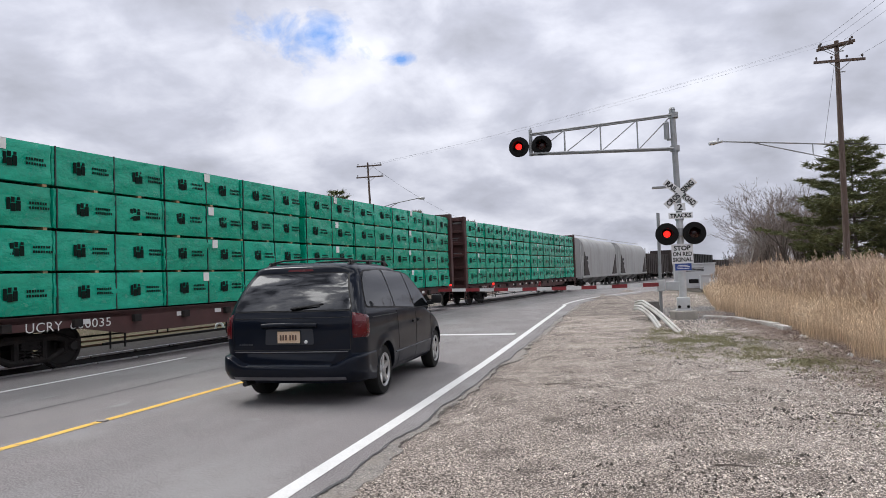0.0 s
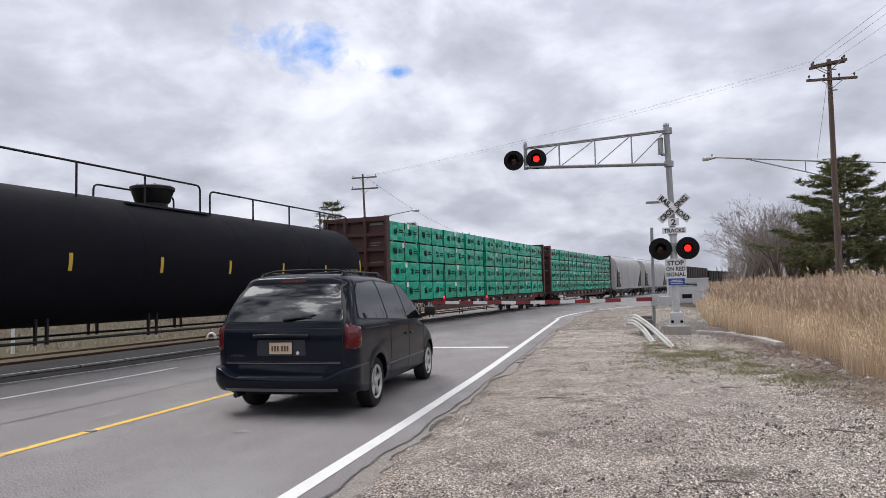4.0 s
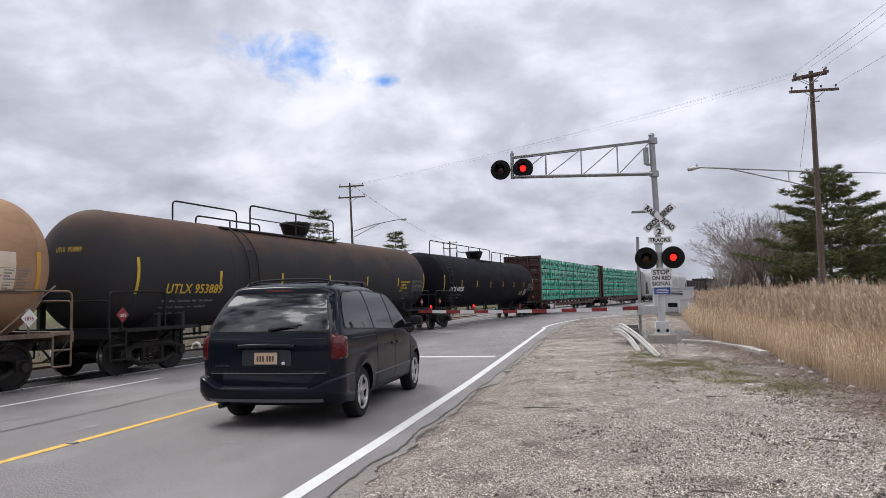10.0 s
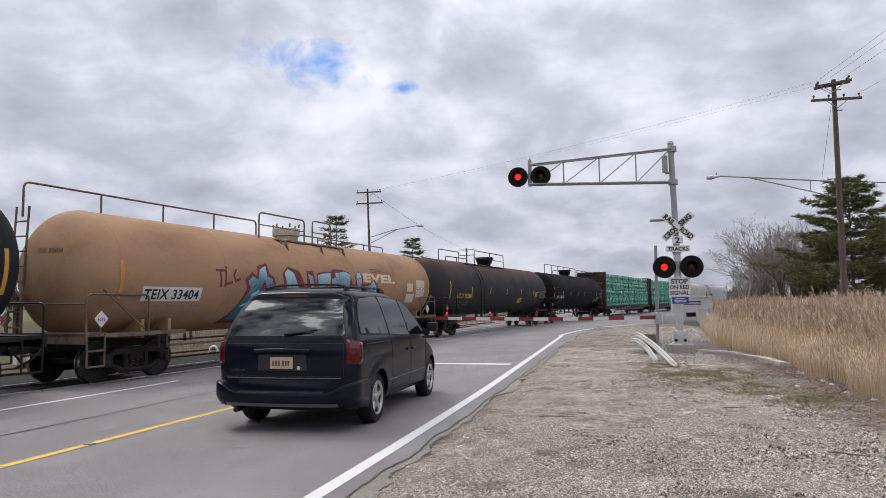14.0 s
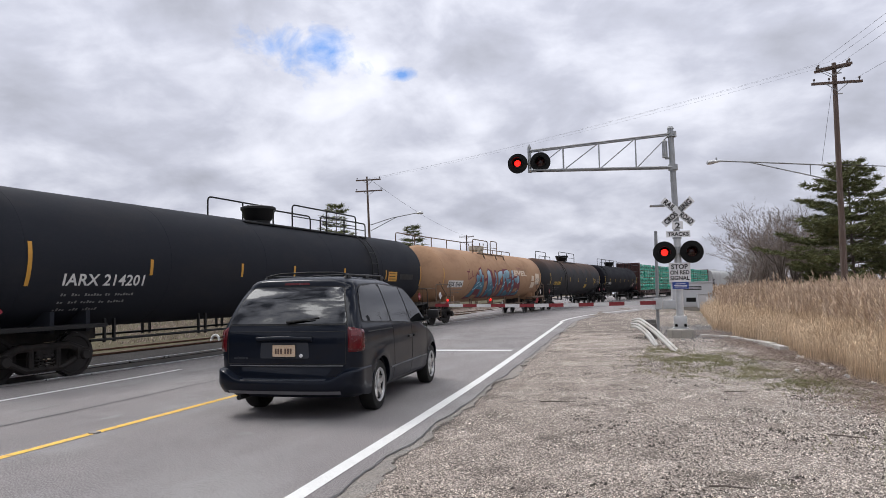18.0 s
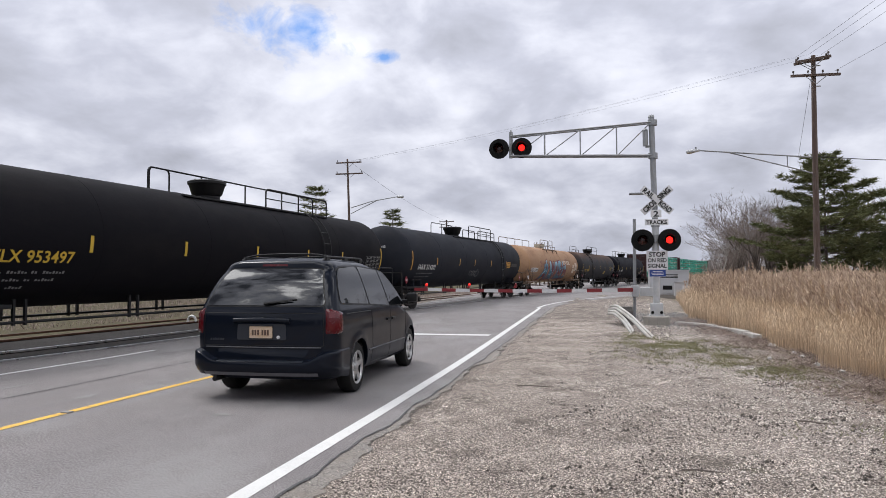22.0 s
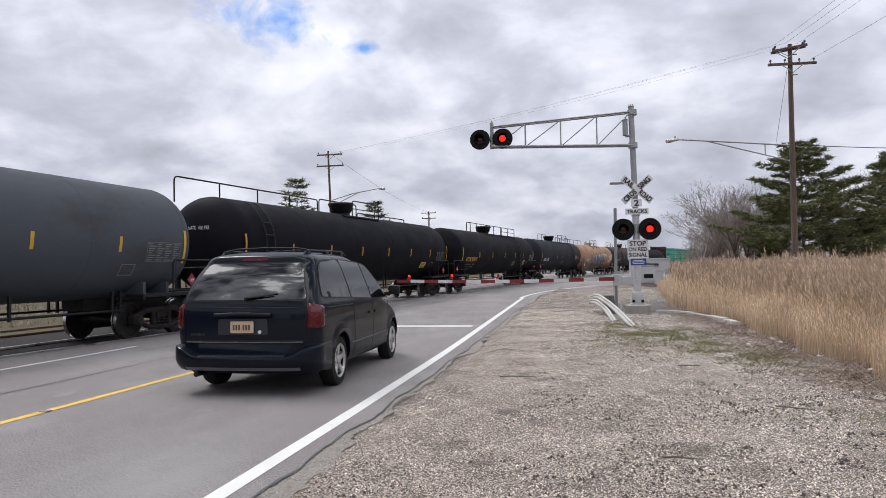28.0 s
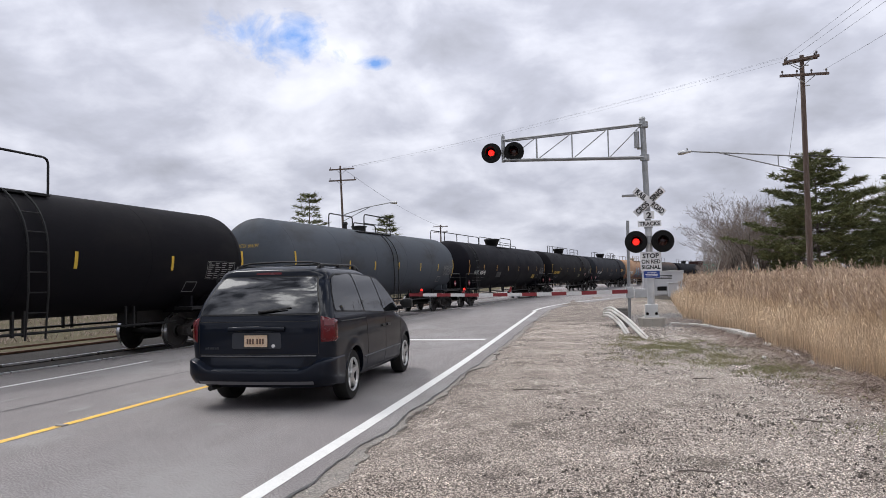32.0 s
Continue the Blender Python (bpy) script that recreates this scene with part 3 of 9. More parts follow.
def build_truck(parent, y, name="truck"):
    """A two-axle freight truck: side frames, bolster, springs, bearings and two wheel sets that turn."""
    t = new(name)
    t.parent = parent
    t.matrix_basis = pose(0, y, 0)
    for side in (-1, 1):
        bm = fresh()
        xx = side * 1.0
        # cast side frame: sloping tension members and a top bar
        for pts, r in (([(xx, -0.95, 0.52), (xx, -0.55, 0.68), (xx, 0.55, 0.68), (xx, 0.95, 0.52)], 0.085), ([(xx, -0.9, 0.46), (xx, -0.42, 0.24), (xx, 0.42, 0.24), (xx, 0.9, 0.46)], 0.07)):
            tube(bm, pts, r, 8)
        for yy in (-0.3, 0.3):
            rod(bm, (xx, yy, 0.25), (xx, yy, 0.66), 0.07, seg=8)
        for yy in (-0.89, 0.89):
            box(bm, xx - 0.09, xx + 0.09, yy - 0.17, yy + 0.17, 0.36, 0.6, 0.03)
        part("side_frame", bm, MAT_TRUCK, t, smooth=40)
        for k in range(3):
            bm = fresh()
            pts = [(xx + 0.06 * math.cos(a), (-0.17 + 0.17 * k) + 0.06 * math.sin(a), 0.29 + 0.26 * a / (2 * math.pi * 4)) for a in [2 * math.pi * 4 * i / 40 for i in range(41)]]
            tube(bm, pts, 0.016, 5)
            part("spring", bm, MAT_TRUCK, t)
        for yy in (-0.89, 0.89):
            bm = fresh()
            lathe(bm, [(0.0, 0.0), (0.09, 0.0), (0.11, -0.03), (0.11, -0.14)], 14, Matrix.Translation((side * 1.16, yy, 0.457)) @ Matrix.Rotation(radians(90 * side), 4, "Y"))
            part("bearing_cap", bm, MAT_WHEEL, t, smooth=40)
    bm = fresh()
    box(bm, -1.05, 1.05, -0.2, 0.2, 0.45, 0.72, 0.03)
    part("bolster", bm, MAT_TRUCK, t)
    for yy in (-0.89, 0.89):
        w = part("wheel_set", wheelset_mesh(), MAT_WHEEL, t, smooth=35)
        w.data.materials.append(MAT_TREAD)
        for p in w.data.polygons:
            c = p.center
            if math.hypot(c.y, c.z) > 0.44 and abs(c.x) > 0.68 and abs(p.normal.x) < 0.6:
                p.material_index = 1
        w.matrix_basis = pose(0, yy, 0.457)
        WHEELS.append(w)
    return t


def end_gear(parent, y, s, mat, pipe_mat, ladder=True):
    """Coupler, brake hose, end platform with hand rails, steps and placard holder; s is the end's direction along y."""
    bm = fresh()
    box(bm, -0.12, 0.12, y + s * 0.0, y + s * 0.62, 0.78, 1.0, 0.03)
    box(bm, -0.2, 0.2, y + s * 0.5, y + s * 0.75, 0.7, 1.06, 0.05)
    part("coupler", bm, MAT_TRUCK, parent)
    bm = fresh()
    tube(bm, round_path([(0.35, y + s * 0.1, 0.85), (0.35, y + s * 0.35, 0.6), (0.2, y + s * 0.6, 0.45)], 0.1), 0.025, 6)
    part("brake_hose", bm, MAT_BLACK_PIPE, parent)
    for side in (-1, 1):
        bm = fresh()
        xx = side * 1.42
        for dy in (0.05, 0.5):
            rod(bm, (xx, y - s * dy, 1.1), (xx, y - s * dy, 0.42), 0.022, seg=6)
        for z in (0.42, 0.75):
            rod(bm, (xx, y - s * 0.05, z), (xx, y - s * 0.5, z), 0.022, seg=6)
        part("sill_step", bm, pipe_mat, parent)


def shell_mark(bm, R, zc, y0, y1, z0, z1, side=1, lift=0.006, n=3):
    """A painted rectangle that follows the shell."""
    a0, a1 = math.asin(max(-1, min(1, (z0 - zc) / R))), math.asin(max(-1, min(1, (z1 - zc) / R)))
    rows = []
    for k in range(n + 1):
        a = a0 + (a1 - a0) * k / n
        rows.append([bm.verts.new((side * (R + lift) * math.cos(a), y, zc + (R + lift) * math.sin(a))) for y in (y0, y1)])
    for A, B in zip(rows, rows[1:]):
        bm.faces.new((A[0], A[1], B[1], B[0]) if side > 0 else (A[1], A[0], B[0], B[1]))


def shell_text(bm, text, height, R, zc, y_start, z_base, side=1, lift=0.008, spacing=1.05, width=None, bold=0.0, ends=None, arc=None):
    """Letters wrapped on the shell, read from the road: they run along +y on the road side."""
    vs, fs, w = letters(text, height, spacing, bold=bold)
    flat = fresh()
    add_shape(flat, vs, fs, lambda v: Vector((v.x, v.y, 0)))
    lo, hi = min(v.y for v in vs), max(v.y for v in vs)
    level = lo + 0.11
    while level < hi:         # cut into bands, so that tall letters bend with the shell
        bmesh.ops.bisect_plane(flat, geom=list(flat.verts) + list(flat.edges) + list(flat.faces), plane_co=(0, level, 0), plane_no=(0, 1, 0))
        level += 0.11
    bmesh.ops.triangulate(flat, faces=flat.faces[:])
    flat.verts.index_update()
    vs, fs = [v.co.copy() for v in flat.verts], [tuple(v.index for v in f.verts) for f in flat.faces]
    flat.free()
    k = width / (w - 2 * bold) if width else 1.0

    def place(v):
        y = y_start + (v.x - bold) * k * side
        r = R
        if ends and abs(y) > ends[0] - ends[1]:      # follow the dished head
            g = min(0.99, (abs(y) - ends[0] + ends[1]) / ends[1])
            r = R * math.sqrt(1 - g * g)
        a = math.asin(max(-1, min(1, (z_base - zc) / R))) + v.y / R
        return Vector(((r + lift) * math.cos(a) * side, y, zc + (r + lift) * math.sin(a)))

    add_shape(bm, vs, fs, place)


def tank_car(name, label, S, pitch, R, paint, mark_paint, mark, dome_y, style, platform, ladder_y, rails, stripe_at, mark_at, pipe_mat=None, stripes=MAT_YELLOW, notice="", stripe_z=-0.15):
    """A tank car: shell with dished heads, dome, top platform with rails, ladder, sills, end platforms and trucks.
    rails: side, start, end and height of each hand rail on top; stripe_at: the reflective stripes along the shell."""
    pipe_mat = pipe_mat or MAT_BLACK_PIPE
    car = thing(name, label, "tank car", group="tank cars of the train")
    L = pitch - 1.0           # over the end sills
    half = L / 2
    head = 0.85
    th = min(stripe_at[-1] + head, half + 0.1)          # the shell's half length
    zc = 0.98 + R
    # shell along y
    prof = []
    back, front = -th, th
    for k in range(11):
        a = math.pi / 2 * k / 10
        prof.append((R * math.sin(a), back + head * (1 - math.cos(a))))
    prof[0] = (0.0, back)
    n = 14
    for k in range(1, n):
        prof.append((R, back + head + (front - back - 2 * head) * k / n))
    for k in range(10, -1, -1):
        a = math.pi / 2 * k / 10
        prof.append((R * math.sin(a) if k else 0.0, front - head * (1 - math.cos(a))))
    m = Matrix.Translation((0, 0, zc)) @ Matrix.Rotation(radians(-90), 4, "X")
    bm = fresh()
    lathe(bm, prof, 56, m)
    part("tank_shell", bm, paint, car, smooth=50)
    # weld seams, thin raised bands
    seams = [(-th + head), (front - head)] + [(-th + head) + (2 * th - 2 * head) * k / 5 for k in range(1, 5)]
    for y in seams:
        bm = fresh()
        lathe(bm, [(R - 0.005, y - 0.012), (R + 0.0035, y - 0.006), (R + 0.0035, y + 0.006), (R - 0.005, y + 0.012)], 56, m)
        part("weld_seam", bm, paint, car, smooth=50)
    # sills and end platforms
    for s in (-1, 1):
        bm = fresh()
        box(bm, -0.32, 0.32, s * (half - 3.6), s * half, 0.72, 1.05, 0.02)
        part("stub_sill", bm, MAT_TRUCK, car)
        bm = fresh()
        box(bm, -1.42, 1.42, s * (half - 0.55), s * half, 1.05, 1.13, 0.01)
        box(bm, -1.44, 1.44, s * (half - 0.05), s * half, 0.9, 1.13, 0.01)
        part("end_platform", bm, pipe_mat, car)
        for side in (-1, 1):
            if not mark.startswith("IARX"):
                bm = fresh()
                tube(bm, round_path([(side * 1.4, s * (half - 0.03), 1.1), (side * 1.4, s * (half - 0.03), 1.95), (side * 1.4, s * (half - 1.75), 1.95), (side * 1.4, s * (half - 1.75), 1.1)], 0.14), 0.024, 8)
                if style == "tan":
                    rod(bm, (side * 1.4, s * (half - 0.45), 2.05), (side * 1.4, s * (half - 1.7), 1.12), 0.02, seg=6)
                part("hand_rail", bm, pipe_mat, car)
            bm = fresh()
            box(bm, side * 0.9, side * 1.45, s * (half - 2.9), s * (half - 0.5), 1.02, 1.10, 0.01)
            part("side_platform", bm, pipe_mat, car)
            for yy in (half - 2.6, half - 1.75):
                part("saddle", box(fresh(), side * 0.3, side * 1.22, s * yy - 0.05, s * yy + 0.05, 0.95, 1.38, 0.01), paint, car)
        bm = fresh()
        tube(bm, round_path([(-1.4, s * (half - 0.04), 1.1), (-1.4, s * (half - 0.04), 1.75), (1.4, s * (half - 0.04), 1.75), (1.4, s * (half - 0.04), 1.1)], 0.12), 0.022, 8)
        part("end_rail", bm, pipe_mat, car)
        if s < 0:
            part("brake_stand", box(fresh(), -0.81, -0.69, -half + 0.05, -half + 0.2, 1.1, 2.0, 0.01), pipe_mat, car)
            bm = fresh()
            lathe(bm, [(0.24, -0.02), (0.265, 0), (0.24, 0.02), (0.215, 0), (0.24, -0.02)], 22, Matrix.Translation((-0.75, -half - 0.02, 1.85)) @ FACING)
            for k in range(5):
                a = radians(72 * k)
                rod(bm, (-0.75, -half - 0.02, 1.85), (-0.75 + 0.24 * math.cos(a), -half - 0.02, 1.85 + 0.24 * math.sin(a)), 0.012, seg=5)
            part("brake_wheel", bm, pipe_mat, car, smooth=40)
        end_gear(car, s * half, s, paint, pipe_mat)
        build_truck(car, s * (half - 1.75))
        for side in (-1, 1):
            pl = part("placard", box(fresh(), -0.01, 0.01, -0.125, 0.125, -0.125, 0.125), MAT_PLACARD if style != "tan" else MAT_WHITE, car, "diamond hazard placard")
            pl.matrix_basis = Matrix.Translation((side * 1.47, s * (half - (1.1 if s > 0 else 0.35)), 1.42)) @ Matrix.Rotation(radians(45), 4, "X")
            bars = fresh()
            vs, fs, w = letters("1075", 0.075, 1.05, bold=0.003)
            add_shape(bars, vs, fs, lambda v: Vector((side * 0.013, side * (v.x - w / 2) * 0.95, v.y - 0.045)))
            bp = part("placard_print", bars, MAT_WHITE if style != "tan" else MAT_PLACARD, car)
            bp["kind"] = "stuff"
            bp.matrix_basis = Matrix.Translation((side * 1.47, s * (half - (1.1 if s > 0 else 0.35)), 1.42))
            part("placard_post", rod(fresh(), (side * 1.45, s * (half - (1.1 if s > 0 else 0.35)), 1.08), (side * 1.45, s * (half - (1.1 if s > 0 else 0.35)), 1.35), 0.02, seg=6), pipe_mat, car)
    # pipe run below the shell with hangers
    for side in (-1, 1):
        bm = fresh()
        rod(bm, (side * 0.95, -(half - 2.9), 0.72), (side * 0.95, half - 2.9, 0.72), 0.03, seg=8)
        part("train_line_pipe", bm, pipe_mat, car)
        k = -int(th - 2.5)
        while k <= th - 2.5:
            bm = fresh()
            for dy in (-0.13, 0.13):
                box(bm, side * 0.92, side * 0.98, k + dy - 0.025, k + dy + 0.025, 0.66, 1.18)
            part("pipe_hanger", bm, pipe_mat, car)
            k += 3.0
    # dome and its platform
    top = zc + R
    if style != "manway":
        bm = fresh()
        prof = [(0.38, -0.1), (0.38, 0.04), (0.44, 0.10), (0.52, 0.36), (0.56, 0.40), (0.56, 0.47), (0.5, 0.50), (0.0, 0.52)] if style != "tan" else [(0.4, -0.1), (0.4, 0.1), (0.46, 0.12), (0.46, 0.36), (0.0, 0.38)]
        lathe(bm, prof, 24, Matrix.Translation((0, dome_y, top)))
        dome = part("dome", bm, pipe_mat if style != "tan" else MAT_TANPALE, car, smooth=40)
        for k in range(6):
            a = radians(60 * k + 20)
            part("dome_bolt", rod(fresh(), (0.44 * math.cos(a), dome_y + 0.44 * math.sin(a), top + 0.4), (0.44 * math.cos(a), dome_y + 0.44 * math.sin(a), top + 0.52), 0.03, seg=8), pipe_mat, dome)
    else:
        bm = fresh()
        lathe(bm, [(0.3, -0.1), (0.3, 0.14), (0.36, 0.16), (0.36, 0.2), (0.0, 0.24)], 24, Matrix.Translation((0, dome_y, top)))
        part("manway_lid", bm, pipe_mat, car, smooth=40)
        bm = fresh()
        lathe(bm, [(0.09, -0.1), (0.09, 0.18), (0.13, 0.2), (0.1, 0.3), (0.0, 0.32)], 14, Matrix.Translation((0, dome_y - 1.3, top)))
        part("safety_valve", bm, pipe_mat, car, smooth=40)
    y0, y1 = platform
    base = top - 0.14
    for side, a, b, up in rails:
        up *= 1.22
        bm = fresh()
        tube(bm, round_path([(side * 0.74, a, base - 0.04), (side * 0.74, a, base + up), (side * 0.74, b, base + up), (side * 0.74, b, base - 0.04)], 0.16), 0.026, 8)
        posts = max(1, round((b - a) / 2.1))
        for k in range(1, posts):
            yy = a + (b - a) * k / posts
            rod(bm, (side * 0.74, yy, base - 0.04), (side * 0.74, yy, base + up), 0.026, seg=6)
        if b - a < 6 and up > 0.5 and side > 0:
            rod(bm, (side * 0.74, a, base + up * 0.5), (side * 0.74, b, base + up * 0.5), 0.018, seg=6)
        part("hand_rail" if b - a < 6 else "walkway_rail", bm, pipe_mat, car)
    for side in (-1, 1):
        bm = fresh()
        box(bm, side * 0.42, side * 0.76, y0, y1, top - 0.17, top - 0.12, 0.01)
        part("top_platform", bm, pipe_mat, car)
        if style == "tan":      # brackets carry the platform, no ladder on the flank
            for yy in (y0 + 0.15, (y0 + y1) / 2 + 0.3, y1 - 0.15):
                part("platform_bracket", tube(fresh(), [(side * 0.70, yy, top - 0.14), (side * 0.98, yy, top - 0.22), (side * 1.12, yy, top - 0.62)], [0.05, 0.045, 0.03], 6), pipe_mat, car)
            continue
        # ladder down the flank
        bm = fresh()
        ly = ladder_y
        for dy in (-0.23, 0.23):
            pts = [(side * (R + 0.08) * math.cos(a), ly + dy, zc + (R + 0.08) * math.sin(a)) for a in [math.asin(0.86) - 1.05 * k / 8 for k in range(9)]]
            pts += [(side * (R + 0.1), ly + dy, 1.6), (side * (R + 0.02), ly + dy, 0.62)]
            tube(bm, pts, 0.022, 6)
        for k in range(7):
            z = 0.75 + k * 0.4
            xx = side * ((R + 0.08) * math.cos(math.asin(max(-1, min(1, (z - zc) / (R + 0.08))))) if z > zc else (R + 0.08))
            rod(bm, (xx, ly - 0.23, z), (xx, ly + 0.23, z), 0.014, seg=6)
        part("ladder", bm, pipe_mat, car)
    if style == "tan":
        for side in (-1,):
            bm = fresh()
            for dx in (-0.2, 0.2):
                rod(bm, (side * 0.75 + dx, -half + 0.02, 1.1), (side * 0.75 + dx, -half + 0.16, top + 0.05), 0.026, seg=6)
            for k in range(8):
                f = k / 8
                rod(bm, (side * 0.75 - 0.2, -half + 0.02 + 0.14 * f, 1.25 + (top - 1.2) * f), (side * 0.75 + 0.2, -half + 0.02 + 0.14 * f, 1.25 + (top - 1.2) * f), 0.018, seg=6)
            part("end_ladder", bm, pipe_mat, car)
    # reflective stripes, marks and data panels
    ny, last = stripe_at, len(stripe_at) - 1
    for side in (-1, 1):
        for k, y in enumerate(ny):
            tall = 0.85 if k in (0, last) else 0.36
            bm = fresh()
            shell_mark(bm, R, zc, y - 0.045, y + 0.045, zc + stripe_z - tall / 2, zc + stripe_z + tall / 2, side, 0.009, 8)
            part("reflective_stripe", bm, stripes, car)
        bm = fresh()
        if style == "tan":
            plates = fresh()
            shell_mark(plates, R, zc, mark_at - 0.06, mark_at + 1.9, zc - 0.64, zc - 0.30, side, 0.005)
            part("number_panel", plates, MAT_WHITE, car, "white painted panel behind the number")
        first = mark_at * side
        shell_text(bm, mark, 0.25, R, zc, first, zc - (0.59 if style == "tan" else 0.56), side, width=1.8 if style == "tan" else 2.1, bold=0.007)
        part("car_mark", bm, mark_paint, car)
        # the mark again, on the dished head
        for word, at, wide in zip(mark.split(" "), (-0.18, 0.17), (0.28, 0.36)):
            bm = fresh()
            vs, fs, w = letters(word, 0.12, 1.05)
            tip = head

            def on_head(v):
                x, z = at + v.x * wide / w, 0.42 + v.y
                y = -th + tip * (1 - math.sqrt(max(0.0, 1 - (x * x + z * z) / (R * R)))) - 0.008
                return Vector((side * x, side * y, zc + z))

            add_shape(bm, vs, fs, on_head)
            part("head_mark", bm, mark_paint, car)
        if side > 0:
            for ya, wide, za, zb, paint_of in NOTICES.get(mark, ()):
                bm = fresh()
                shell_mark(bm, R, zc, ya, ya + wide, zc + za, zc + zb, side, n=3)
                part("notice_panel", bm, paint_of, car)
                bm = fresh()
                for k in range(3):
                    zz = zb - (zb - za) * (k + 0.6) / 3.6
                    shell_mark(bm, R, zc, ya + 0.06, ya + wide * (0.9 - 0.1 * (k % 2)), zc + zz - 0.03, zc + zz, side, 0.009, 1)
                part("notice_print", bm, MAT_BLACK_PIPE, car)
        bm = fresh()   # illegible small print
        words = ((0.16, 0.22, 0.42, 0.16, 0.5), (0.16, 0.2, 0.36, 0.14, 0.46), (0.30, 0.22, 0.34))
        for k in range(3):
            run = 0.0
            for w in words[k]:
                for j in range(max(2, round(w / 0.075))):
                    a = -th + 1.8 + run + j * 0.075
                    shell_mark(bm, R, zc, a * side - 0.025, a * side + 0.025, zc - 0.78 - 0.15 * k, zc - (0.725 + 0.012 * ((j * 7 + k) % 3)) - 0.15 * k, side, n=1)
                run += w + 0.10
        if not mark.startswith("IARX"):
            for k in range(8):
                for j in range(4):
                    yy = th - 2.2 + 0.30 * j
                    shell_mark(bm, R, zc, yy, yy + 0.13 + 0.13 * ((k * 3 + j * 5) % 4) / 3, zc - 0.12 - 0.056 * k, zc - 0.096 - 0.056 * k, side, n=1)
            for y0f, y1f, z0f, z1f in ((-2.24, -1.0, -0.072, -0.062), (-2.24, -1.0, -0.545, -0.535), (-2.245, -2.235, -0.545, -0.062), (-1.01, -1.0, -0.545, -0.062), (-2.98, -2.52, -0.63, -0.61), (-2.98, -2.52, -0.88, -0.86), (-2.98, -2.96, -0.88, -0.61), (-2.54, -2.52, -0.88, -0.61)):
                shell_mark(bm, R, zc, th + y0f, th + y1f, zc + z0f, zc + z1f, side, n=2)
        part("data_print", bm, MAT_PRINT, car)["kind"] = "stuff"
        if notice and side > 0:
            for k, line in enumerate(notice.split("/")):
                bm = fresh()
                shell_text(bm, line, 0.088, R, zc, th - 3.5, zc - 0.18 - 0.125 * k, side, bold=0.004)
                part("notice_line", bm, mark_paint, car)
    CARS.append((car, S, half - 1.75))
    return car


